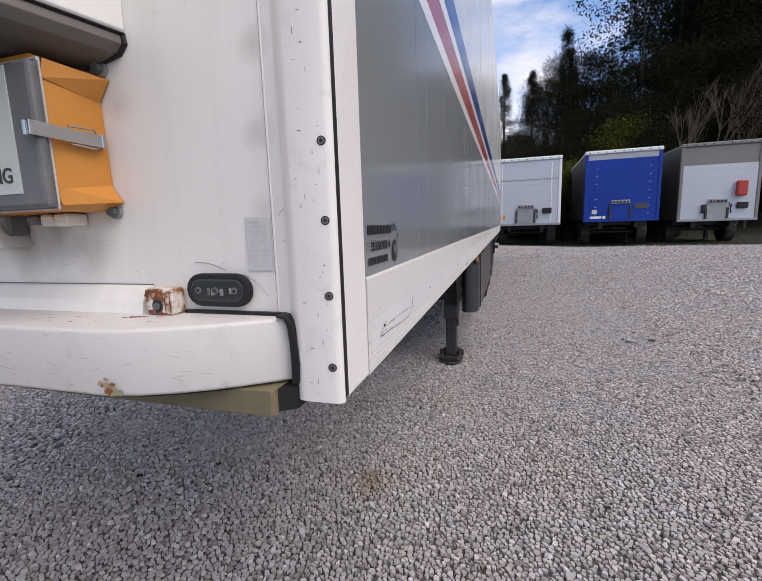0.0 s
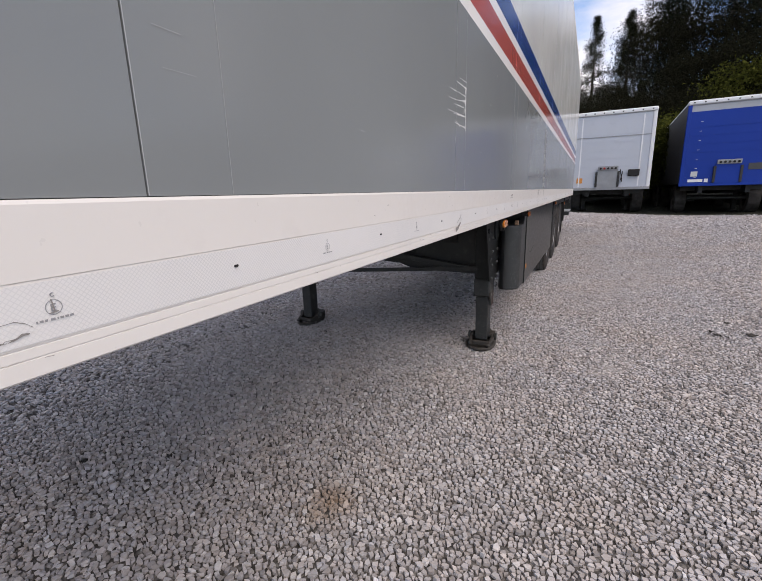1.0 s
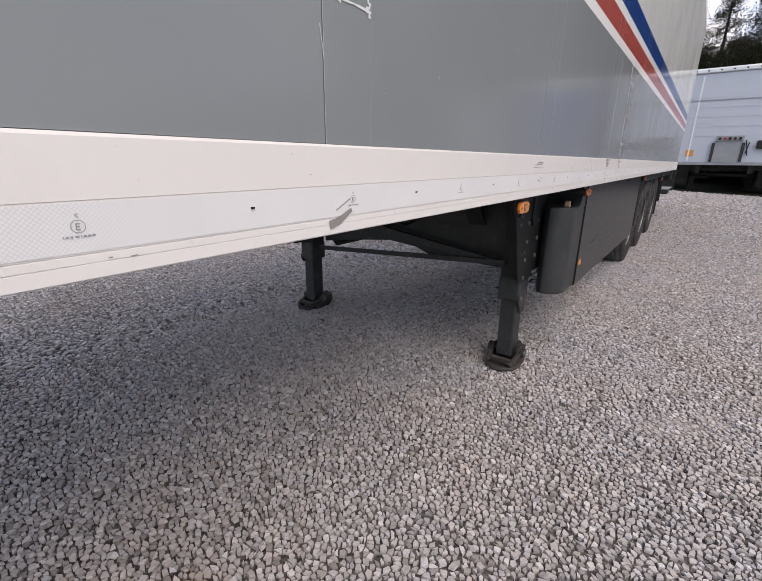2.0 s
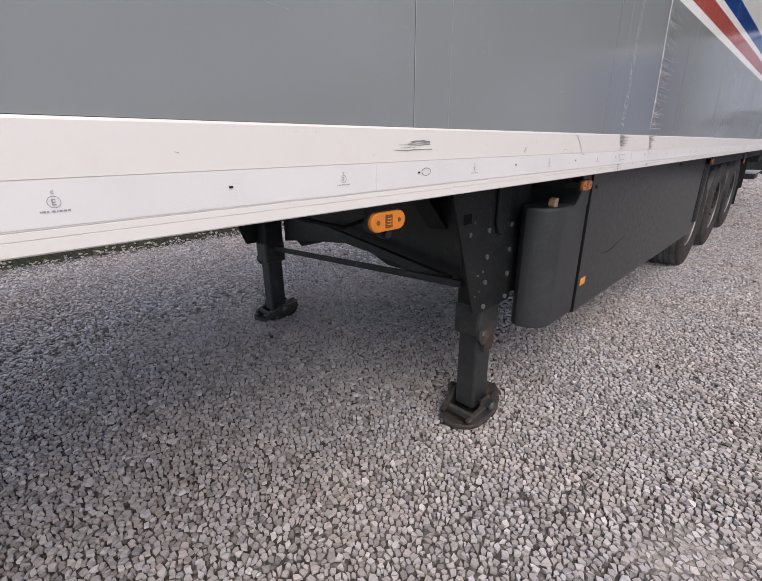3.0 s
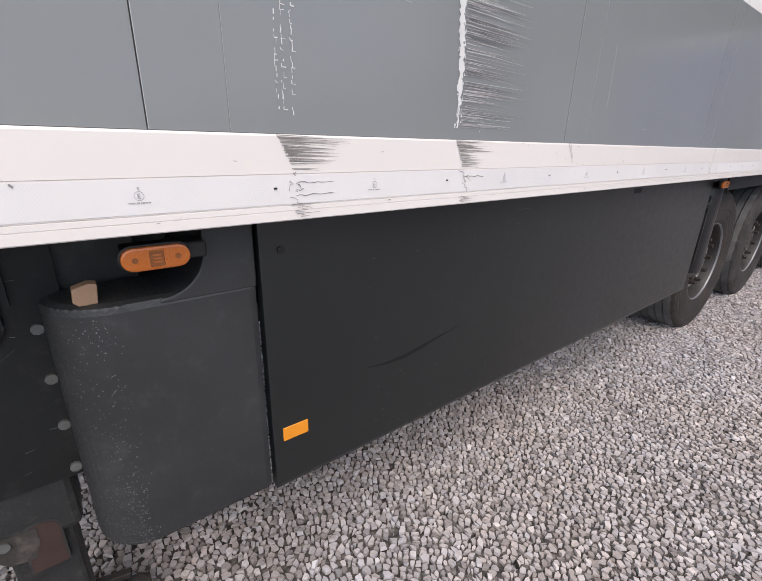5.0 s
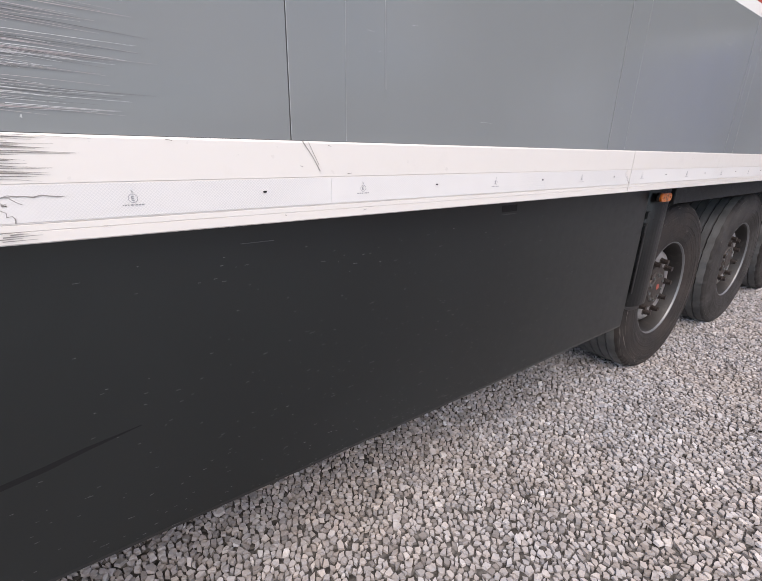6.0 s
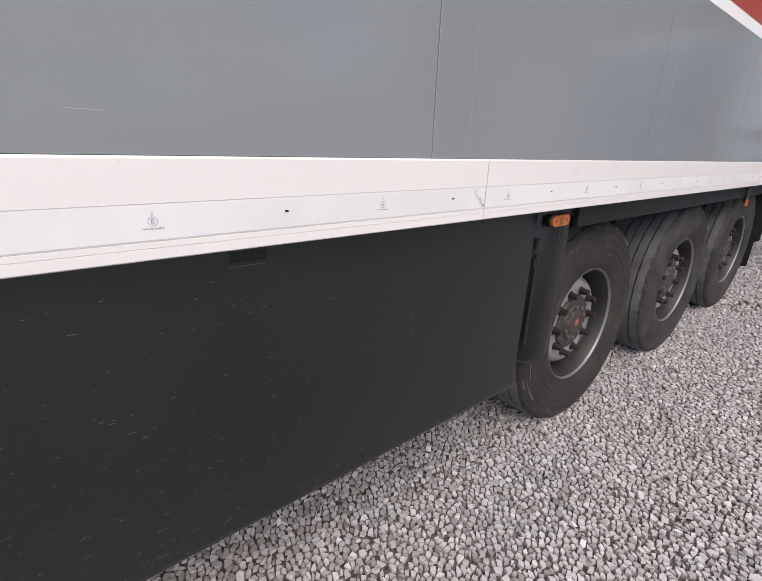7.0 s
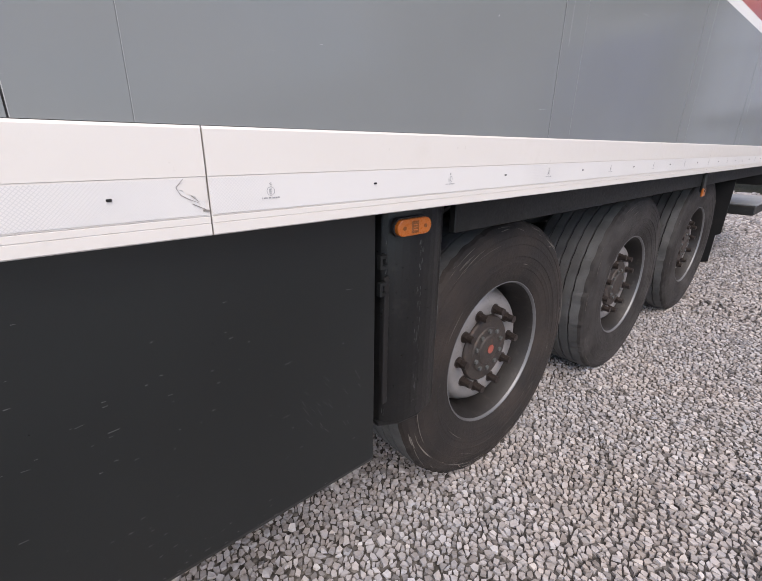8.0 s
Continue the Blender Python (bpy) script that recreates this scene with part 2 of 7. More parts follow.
def side_paint():
    """Grey lower half, then white, red, white and blue bands, and a pale upper half, on slightly wavy laminate."""
    m, t, b = shader("striped_side_paint", 0.12, 0, 0.20, 0.0)
    pos = t.nodes.new("ShaderNodeNewGeometry").outputs["Position"]
    sep = t.nodes.new("ShaderNodeSeparateXYZ")
    t.links.new(pos, sep.inputs["Vector"])
    v = place_in(t)
    wob = node(t, "ShaderNodeMapRange", From_Min=1.0, From_Max=3.0)
    t.links.new(sep.outputs["Z"], wob.inputs["Value"])
    at = lambda z: (z - 1.0) / 2.0
    paint = ramp(t, wob.outputs["Result"], (
        (0.0, (0.206, 0.219, 0.223)), (at(1.950), (0.76, 0.74, 0.72)), (at(2.000), (0.36, 0.075, 0.062)),
        (at(2.100), (0.76, 0.74, 0.72)), (at(2.142), (0.012, 0.045, 0.19)), (at(2.262), (0.60, 0.60, 0.57))), hard=True)
    cloud = ramp(t, noise_of(t, v, 0.9, 4), ((0.3, 0.93), (0.7, 1.06)))
    paint = mixed(t, 1.0, paint, cloud, "MULTIPLY")
    grain = ramp(t, noise_of(t, place_in(t, (1, 1.5, 40)), 14, 5, 0.6), ((0.68, 0.0), (0.78, 0.09)))
    paint = mixed(t, grain, paint, (0.50, 0.50, 0.49))
    t.links.new(paint, b.inputs["Base Color"])
    t.links.new(ramp(t, noise_of(t, v, 3, 6), ((0.3, 0.12), (0.7, 0.18))), b.inputs["Roughness"])
    bump(t, b, noise_of(t, place_in(t, (1, 1, 0.5)), 2.2, 3), 0.03, 0.010)
    return m


SIDE = side_paint()


def skirt_paint():
    """Dark composite skirt with stone chips, short pale nicks and a dusty lower edge."""
    m, t, b = shader("dark_grey_skirt", 0.32, 0, 0.62)
    v = place_in(t)
    base = mixed(t, ramp(t, noise_of(t, v, 1.6, 5), ((0.3, 0.0), (0.7, 1.0))), (0.0060, 0.0078, 0.0080), (0.0092, 0.0116, 0.0119))
    nick = ramp(t, noise_of(t, place_in(t, (1, 16, 60)), 2.1, 3, 0.5), ((0.77, 0.0), (0.81, 0.35)))
    some = ramp(t, noise_of(t, v, 3.1, 3), ((0.44, 0.0), (0.56, 0.75)))
    nick = mixed(t, 1.0, nick, some, "MULTIPLY")
    base = mixed(t, nick, base, (0.16, 0.16, 0.155))
    t.links.new(base, b.inputs["Base Color"])
    t.links.new(ramp(t, noise_of(t, v, 30, 4), ((0.2, 0.27), (0.8, 0.40))), b.inputs["Roughness"])
    bump(t, b, noise_of(t, v, 260, 2), 0.12, 0.001)
    return m


SEAMBEAD = plain("pale_sealing_bead", (0.40, 0.41, 0.41), 0.45, vary=0.2, scale=40, dirty=0.2)
RUBDARK = plain("black_rub", (0.0070, 0.0075, 0.0078), 0.45, spec=0.4, vary=0.3, dirty=0.0)
BOXSCUFF = plain("grey_plastic_scuff", (0.105, 0.107, 0.107), 0.6, vary=0.4, scale=80, dirty=0.2)
SKIRT = skirt_paint()


def tape_film():
    """Retro-reflecting white tape with a fine diamond grid."""
    m, t, b = shader("reflective_tape", 0.42, 0.0, 0.4, 0.0)
    v = place_in(t, (1, 1, 1))
    rot = node(t, "ShaderNodeMapping", Rotation=(radians(45), 0, 0), Scale=(0, 270, 270))
    t.links.new(v, rot.inputs["Vector"])
    ch = node(t, "ShaderNodeTexVoronoi", Scale=1.0, Randomness=0.0)
    ch.feature = "DISTANCE_TO_EDGE"
    t.links.new(rot.outputs["Vector"], ch.inputs["Vector"])
    line = ramp(t, ch.outputs["Distance"], ((0.04, 1.0), (0.16, 0.0)))
    soft = ramp(t, noise_of(t, v, 2.5, 4), ((0.42, 0.0), (0.62, 1.0)))
    line = mixed(t, 1.0, line, soft, "MULTIPLY")
    base = mixed(t, line, (0.668, 0.650, 0.636), (0.555, 0.545, 0.54))
    t.links.new(base, b.inputs["Base Color"])
    bump(t, b, line, 0.15, 0.0006)
    return m


TAPE = tape_film()


def gravel_stone():
    """Crushed pale limestone: each stone has a tone of its own, in drifts of warmer and cooler grey."""
    m, t, b = shader("crushed_limestone", 0.85, 0, 0.3)
    geo = t.nodes.new("ShaderNodeNewGeometry")
    v = place_in(t)
    tone = ramp(t, geo.outputs["Random Per Island"], (
        (0.0, (0.225, 0.210, 0.199)), (0.2, (0.345, 0.324, 0.310)), (0.5, (0.412, 0.390, 0.377)), (0.8, (0.458, 0.435, 0.422)), (0.95, (0.52, 0.497, 0.48)), (1.0, (0.61, 0.59, 0.57))))
    tint = mixed(t, ramp(t, noise_of(t, v, 26, 2), ((0.40, 0.0), (0.60, 1.0))), (0.985, 1.0, 1.03), (1.03, 0.995, 0.975))
    base = mixed(t, 1.0, tone, tint, "MULTIPLY")
    drift = mixed(t, ramp(t, noise_of(t, v, 1.1, 3), ((0.35, 0.0), (0.65, 1.0))), (0.97, 0.985, 1.02), (1.03, 0.995, 0.975))
    base = mixed(t, 1.0, base, drift, "MULTIPLY")
    stain = ramp(t, noise_of(t, v, 0.55, 4), ((0.58, 0.0), (0.72, 0.22)))
    base = mixed(t, stain, base, (0.23, 0.18, 0.145))
    for x, y, r, amount in ((-0.70, 2.20, 0.16, 0.7), (-0.80, 5.02, 0.10, 0.35), (2.93, 14.75, 0.28, 0.7), (-0.45, 4.95, 0.2, 0.25)):
        base = mixed(t, blotch(t, v, x, y, r, amount), base, (0.27, 0.16, 0.07) if y < 4 else (0.13, 0.105, 0.085))
    base = mixed(t, ramp(t, noise_of(t, v, 160, 3), ((0.35, 0.0), (0.75, 0.22))), base, (0.20, 0.19, 0.18))
    t.links.new(base, b.inputs["Base Color"])
    bump(t, b, noise_of(t, v, 190, 3), 0.35, 0.002)
    return m


STONE = gravel_stone()


BARE = ((0.47, 4.30, 0.17), (0.36, 4.16, 0.10), (0.62, 4.44, 0.11))      # worn spots where fines cover the stones


def yard_ground():
    """Gravel bed in the yard; leaf litter and rough grass outside it, and painted shade under the far trailers."""
    m, t, b = shader("gravel_yard", 0.9, 0, 0.3)
    v = place_in(t)
    ch = node(t, "ShaderNodeTexVoronoi", Scale=42.0)
    t.links.new(v, ch.inputs["Vector"])
    sepc = t.nodes.new("ShaderNodeSeparateColor")
    t.links.new(ch.outputs["Color"], sepc.inputs["Color"])
    # bed under the stones coloured dark, to put shade into their joints
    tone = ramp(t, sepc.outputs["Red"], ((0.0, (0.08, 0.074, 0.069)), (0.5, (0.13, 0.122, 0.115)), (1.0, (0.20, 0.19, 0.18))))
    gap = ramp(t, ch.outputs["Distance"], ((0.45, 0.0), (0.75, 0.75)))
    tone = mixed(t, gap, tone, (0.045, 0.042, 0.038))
    drift = mixed(t, ramp(t, noise_of(t, v, 0.5, 5), ((0.35, 0.0), (0.65, 1.0))), (0.92, 0.92, 0.94), (1.07, 1.05, 1.02))
    tone = mixed(t, 1.0, tone, drift, "MULTIPLY")
    for x, y, r in BARE:
        tone = mixed(t, blotch(t, v, x, y, r, 0.9), tone, (0.40, 0.365, 0.335))
    sep = t.nodes.new("ShaderNodeSeparateXYZ")
    t.links.new(v, sep.inputs["Vector"])
    # past the loose stones the bed is paler, without the shade painted between the stones
    pale_bed = ramp(t, sepc.outputs["Green"], ((0.0, (0.13, 0.12, 0.112)), (0.3, (0.215, 0.20, 0.19)), (0.8, (0.285, 0.268, 0.257)), (1.0, (0.40, 0.38, 0.365))))
    pale_bed = mixed(t, ramp(t, ch.outputs["Distance"], ((0.5, 0.0), (0.8, 0.6))), pale_bed, (0.08, 0.075, 0.07))
    slope = t.nodes.new("ShaderNodeMath")
    slope.operation = "MULTIPLY_ADD"
    t.links.new(sep.outputs["Y"], slope.inputs[0])
    slope.inputs[1].default_value = -0.615
    t.links.new(sep.outputs["X"], slope.inputs[2])
    for sock, start, end in ((slope.outputs["Value"], 0.5, 1.3), (sep.outputs["Y"], 1.1, 0.7)):
        off = node(t, "ShaderNodeMapRange", From_Min=start, From_Max=end)
        t.links.new(sock, off.inputs["Value"])
        tone = mixed(t, off.outputs["Result"], tone, pale_bed)
    # where the gravel ends: rough ground, near-black to hold the far trailers' shade too
    wild_shaded = mixed(t, ramp(t, noise_of(t, v, 2.4, 6, 0.7), ((0.35, 0.0), (0.65, 1.0))), (0.014, 0.012, 0.009), (0.026, 0.029, 0.012))
    edge = noise_of(t, v, 1.3, 5)

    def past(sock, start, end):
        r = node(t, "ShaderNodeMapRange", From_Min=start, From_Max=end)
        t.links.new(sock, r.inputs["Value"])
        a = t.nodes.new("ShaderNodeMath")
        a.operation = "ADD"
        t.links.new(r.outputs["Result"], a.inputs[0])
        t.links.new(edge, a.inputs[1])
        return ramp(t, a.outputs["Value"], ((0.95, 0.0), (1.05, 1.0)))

    out = mixed(t, past(sep.outputs["X"], -5.2, -6.2), tone, wild_shaded)
    # this far edge paints the shadow before and beneath the parked trailers
    out = mixed(t, past(sep.outputs["Y"], 16.9, 18.4), out, wild_shaded)
    t.links.new(out, b.inputs["Base Color"])
    bump(t, b, ch.outputs["Distance"], 0.9, -0.02)
    return m


GROUND = yard_ground()


def leaf(name, dark, light):
    m, t, b = shader(name, 0.95, 0, 0.04)
    geo = t.nodes.new("ShaderNodeNewGeometry")
    base = ramp(t, geo.outputs["Random Per Island"], ((0.0, dark), (1.0, light)))
    t.links.new(base, b.inputs["Base Color"])
    return m


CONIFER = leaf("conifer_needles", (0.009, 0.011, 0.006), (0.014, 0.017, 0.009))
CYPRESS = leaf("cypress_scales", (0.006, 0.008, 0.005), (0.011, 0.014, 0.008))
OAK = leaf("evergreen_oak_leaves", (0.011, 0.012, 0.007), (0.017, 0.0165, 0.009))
BUSHLEAF = leaf("spring_bush_leaves", (0.030, 0.036, 0.008), (0.085, 0.090, 0.018))
GRASS = leaf("verge_grass", (0.022, 0.026, 0.010), (0.075, 0.080, 0.028))
TARPWHITE = plain("pale_trailer_white", (0.43, 0.46, 0.51), 0.4, vary=0.06, scale=3, dirty=0.15)
TARPBLUE = plain("blue_trailer_paint", (0.003, 0.034, 0.27), 0.55, spec=0.25, vary=0.12, scale=3, dirt=(0.02, 0.04, 0.15), dirty=0.15)
TARPGREY = plain("grey_tarpaulin", (0.17, 0.165, 0.155), 0.6, vary=0.15, scale=3, dirty=0.25)
CAPWHITE = plain("white_roof_cap", (0.66, 0.67, 0.68), 0.4, vary=0.06, scale=4, dirty=0.15)
REDBOX = plain("red_plastic", (0.40, 0.028, 0.022), 0.45, vary=0.15, scale=8, dirty=0.2)
TARPGREY2 = plain("pale_grey_band", (0.36, 0.38, 0.41), 0.5, vary=0.1, scale=4, dirty=0.2)
SIDECURTAIN = plain("dark_side_curtain", (0.045, 0.047, 0.05), 0.6, vary=0.2, scale=3, dirty=0.2)


def rusted_white():
    m, t, b = shader("rust_stained_white", 0.6, 0, 0.4)
    v = place_in(t)
    ru = mixed(t, ramp(t, noise_of(t, v, 120, 4), ((0.3, 0.0), (0.7, 1.0))), (0.10, 0.035, 0.015), (0.36, 0.13, 0.035))
    fac = ramp(t, noise_of(t, v, 42, 5, 0.6), ((0.46, 0.0), (0.58, 1.0)))
    t.links.new(mixed(t, fac, (0.66, 0.60, 0.54), ru), b.inputs["Base Color"])
    return m


RUSTEDWHITE = rusted_white()


def front_white():
    """Front wall: off-white with faint runs of grime."""
    m, t, b = shader("grimy_front_white", 0.42, 0, 0.45, 0.08)
    v = place_in(t)
    base = mixed(t, ramp(t, noise_of(t, v, 2.4, 5), ((0.3, 0.0), (0.7, 1.0))), (0.69, 0.657, 0.618), (0.77, 0.735, 0.693))
    runs = ramp(t, noise_of(t, place_in(t, (26, 1, 1.6)), 1.0, 6, 0.6), ((0.50, 0.0), (0.74, 0.15)))
    base = mixed(t, runs, base, (0.44, 0.40, 0.35))
    spots = ramp(t, noise_of(t, v, 55, 3, 0.5), ((0.68, 0.0), (0.85, 0.35)))
    base = mixed(t, spots, base, (0.36, 0.31, 0.26))
    for x, z, r, amount in ((-0.70, 1.43, 0.060, 0.75), (-0.63, 1.40, 0.050, 0.35), (-0.78, 1.40, 0.055, 0.6), (-0.545, 1.61, 0.030, 0.30), (-0.315, 1.55, 0.030, 0.35), (-0.310, 1.66, 0.028, 0.35), (-0.312, 1.45, 0.028, 0.3)):
        base = mixed(t, blotch(t, v, x, 0.688, r, amount, z), base, (0.24, 0.205, 0.18))
    t.links.new(base, b.inputs["Base Color"])
    bump(t, b, noise_of(t, v, 26, 4), 0.05, 0.003)
    return m


FRONT = front_white()
POSTWHITE = plain("smudged_post_white", (0.79, 0.742, 0.70), 0.42, coat=0.1, vary=0.06, scale=22, dirt=(0.42, 0.38, 0.34), dirty=0.42, relief=0.06)
BUMPERWHITE = plain("scuffed_bumper_white", (0.62, 0.585, 0.56), 0.45, vary=0.14, scale=7, dirt=(0.30, 0.26, 0.23), dirty=0.5, relief=0.08)

# ---- building ----
def part(name, bm, material, parent, label="", smooth=False):
    me = bpy.data.meshes.new(name)
    bm.to_mesh(me)
    bm.free()
    return part_of(name, me, material, parent, label, smooth)


def part_of(name, me, material, parent, label="", smooth=False):
    if material and not me.materials:
        me.materials.append(material)
    if smooth:
        me.shade_smooth()
    ob = new(name, me)
    if parent is not None:
        ob.parent = parent
        ob.matrix_parent_inverse = parent.matrix_basis.inverted()
    if label:
        tagged(ob, label=label)
    return ob


def base_at(name, x, y, z, label, category, group="", rz=0):
    e = new(name)
    e.empty_display_size = 0.2
    e.matrix_basis = pose(x, y, z, 0, 0, rz)
    return tagged(e, label, category, group)


def box(bm, x0, x1, y0, y1, z0, z1, bevel=0.0, seg=1):
    m = Matrix.LocRotScale(((x0 + x1) / 2, (y0 + y1) / 2, (z0 + z1) / 2), None, (x1 - x0, y1 - y0, z1 - z0))
    vs = bmesh.ops.create_cube(bm, size=1.0, matrix=m)["verts"]
    if bevel:
        es = list({e for v in vs for e in v.link_edges})
        bmesh.ops.bevel(bm, geom=es, offset=bevel, segments=seg, affect="EDGES", profile=0.5)


def boxed(*a, **k):
    bm = bmesh.new()
    box(bm, *a, **k)
    return bm


def rod(bm, a, b, r, seg=12, r2=None, caps=True):
    a, b = Vector(a), Vector(b)
    d = b - a
    m = Matrix.Translation((a + b) / 2) @ d.to_track_quat("Z", "Y").to_matrix().to_4x4()
    return bmesh.ops.create_cone(bm, cap_ends=caps, segments=seg, radius1=r, radius2=r if r2 is None else r2, depth=d.length, matrix=m)["verts"]


def rodded(*a, **k):
    bm = bmesh.new()
    rod(bm, *a, **k)
    return bm


def beam(bm, a, b, w, h, bevel=0.0):
    """A rectangular bar from a to b."""
    a, b = Vector(a), Vector(b)
    d = b - a
    m = Matrix.Translation((a + b) / 2) @ d.to_track_quat("Z", "Y").to_matrix().to_4x4() @ Matrix.Diagonal((w, h, d.length, 1))
    vs = bmesh.ops.create_cube(bm, size=1.0, matrix=m)["verts"]
    if bevel:
        bmesh.ops.bevel(bm, geom=list({e for v in vs for e in v.link_edges}), offset=bevel, segments=1, affect="EDGES")


def prism(bm, outline, axis, lo, hi, bevel=0.0):
    """An outline of (u, v) pulled along x, y or z from lo to hi. x: (y, z); y: (x, z); z: (x, y)."""
    def at(u, v, w):
        return {"x": (w, u, v), "y": (u, w, v), "z": (u, v, w)}[axis]
    a = [bm.verts.new(at(u, v, lo)) for u, v in outline]
    b = [bm.verts.new(at(u, v, hi)) for u, v in outline]
    n = len(outline)
    fs = [bm.faces.new(a), bm.faces.new(b)]
    for i in range(n):
        fs.append(bm.faces.new((a[i], a[(i + 1) % n], b[(i + 1) % n], b[i])))
    bmesh.ops.recalc_face_normals(bm, faces=fs)
    if bevel:
        bmesh.ops.bevel(bm, geom=list({e for f in fs for e in f.edges}), offset=bevel, segments=2, affect="EDGES", profile=0.6)


def prismed(*a, **k):
    bm = bmesh.new()
    prism(bm, *a, **k)
    return bm


def lathe(bm, profile, seg, axis="x", sharp=()):
    """Turn (along, radius) about an axis through the origin."""
    rings = []
    for s, r in profile:
        ring = []
        for i in range(seg):
            a = 2 * math.pi * i / seg
            c, d = r * math.cos(a), r * math.sin(a)
            ring.append(bm.verts.new((s, c, d) if axis == "x" else (c, d, s)))
        rings.append(ring)
    for p, q in zip(rings, rings[1:]):
        for i in range(seg):
            bm.faces.new((p[i], p[(i + 1) % seg], q[(i + 1) % seg], q[i]))
    bm.faces.new(rings[-1])
    bmesh.ops.recalc_face_normals(bm, faces=bm.faces[:])


def pill(w, h, n=8):
    """The outline of a rounded bar, w wide and h high, about 0."""
    r = h / 2
    out = []
    for c, a0 in ((w / 2 - r, -90), (-(w / 2 - r), 90)):
        for i in range(n + 1):
            a = radians(a0 + 180 * i / n)
            out.append((c + r * math.cos(a), r * math.sin(a)))
    return out


def sliver(bm, pts, widths, x):
    """A flat stroke on a side face (constant x) through (y, z) points."""
    left, right = [], []
    x += 1e-5 * (len(bm.faces) * 7 % 61)          # strokes lie over one another, never in one plane
    for i, (y, z) in enumerate(pts):
        a, b = pts[max(0, i - 1)], pts[min(len(pts) - 1, i + 1)]
        d = math.hypot(b[0] - a[0], b[1] - a[1]) or 1
        ny, nz = -(b[1] - a[1]) / d, (b[0] - a[0]) / d
        w = widths[min(i, len(widths) - 1)] / 2
        left.append(bm.verts.new((x, y + ny * w, z + nz * w)))
        right.append(bm.verts.new((x, y - ny * w, z - nz * w)))
    for i in range(len(pts) - 1):
        bm.faces.new((left[i], left[i + 1], right[i + 1], right[i]))


def text_mesh(body, size, squeeze=1.0, bold=0.0):
    cu = bpy.data.curves.new("lettering", "FONT")
    cu.body, cu.size, cu.extrude, cu.align_x = body, size, 0.0003, "LEFT"
    cu.offset = size * bold
    ob = new("lettering", cu)
    bpy.context.view_layer.update()
    me = bpy.data.meshes.new_from_object(ob.evaluated_get(bpy.context.evaluated_depsgraph_get()))
    bpy.data.objects.remove(ob)
    me.transform(Matrix.Diagonal((squeeze, 1, 1, 1)))
    return me


# turns text in the xy plane to stand on a side face that looks along +x, reading along +y
ON_SIDE = Matrix(((0, 0, 1, 0), (1, 0, 0, 0), (0, 1, 0, 0), (0, 0, 0, 1)))
# the same for a face that looks along -y, reading along +x
ON_FRONT = Matrix(((1, 0, 0, 0), (0, 0, -1, 0), (0, 1, 0, 0), (0, 0, 0, 1)))


def mesh_from(name, verts, faces):
    """A mesh from arrays of corners (n, 3) and of faces (m, k)."""
    me = bpy.data.meshes.new(name)
    verts, faces = np.asarray(verts, np.float32), np.asarray(faces, np.int32)
    k = faces.shape[1]
    me.vertices.add(len(verts))
    me.vertices.foreach_set("co", verts.ravel())
    me.loops.add(faces.size)
    me.loops.foreach_set("vertex_index", faces.ravel())
    me.polygons.add(len(faces))
    me.polygons.foreach_set("loop_start", np.arange(0, faces.size, k, dtype=np.int32))
    me.update(calc_edges=True)
    me.validate()
    return me

# ---- ground ----
def smooth01(t):
    t = np.clip(t, 0, 1)
    return t * t * (3 - 2 * t)


def ground_z(x, y):
    x, y = np.asarray(x, float), np.asarray(y, float)
    yard = (0.40 + 0.10 * smooth01((3 - x) / 4)) * smooth01((y - 8.8) / 9.0)
    hill = (8.5 + 5.0 * smooth01((x + 5) / 25)) * smooth01((y - 25 - 0.05 * x) / 34)
    verge = 0.10 * smooth01((-5.7 - x) / 1.2)
    return yard + hill + verge + 0.004 * np.sin(2.3 * x + 1.1) * np.sin(1.7 * y) + 0.006 * np.sin(0.9 * x - 0.6 * y)


def patch_of(x, y):
    out = 0 * np.asarray(x, float)
    for px, py, r in BARE:
        d = np.hypot(x - px, y - py) * (1 + 0.25 * np.sin(4 * np.arctan2(y - py, x - px) + px * 9))
        out = np.maximum(out, smooth01((r - d) / (0.5 * r)))
    return out


gx = np.concatenate((-np.geomspace(1500, 12, 16), np.arange(-11, 30.1, 1.0), np.geomspace(32, 1500, 16)))
gy = np.concatenate((-np.geomspace(1500, 12, 16), np.arange(-11, 75.1, 1.0), np.geomspace(78, 1800, 16)))
GX, GY = np.meshgrid(gx, gy, indexing="ij")
gv = np.stack((GX, GY, ground_z(GX, GY)), -1).reshape(-1, 3)
idx = np.arange(gv.shape[0]).reshape(GX.shape)
gf = np.stack((idx[:-1, :-1], idx[1:, :-1], idx[1:, 1:], idx[:-1, 1:]), -1).reshape(-1, 4)
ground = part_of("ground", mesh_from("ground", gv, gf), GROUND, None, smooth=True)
tagged(ground, "pale crushed-stone yard running up to a wooded hill", "ground", kind="structure")

# ---- the parked box semi-trailer ----
XS, XF = -0.2, -2.72          # outer faces of its two sides
YF, YR = 0.688, 13.1          # front wall and rear
ZB, ZT, ROOF = 1.1880, 1.345, 3.92   # rail bottom, rail top, roof
trailer = base_at("semi_trailer", -1.46, 6.8, 0.0, "grey and white box trailer with red and blue stripes", "trailer")


def t_part(name, bm, mat, label="", smooth=False, parent=None):
    return part(name, bm, mat, parent or trailer, label, smooth)


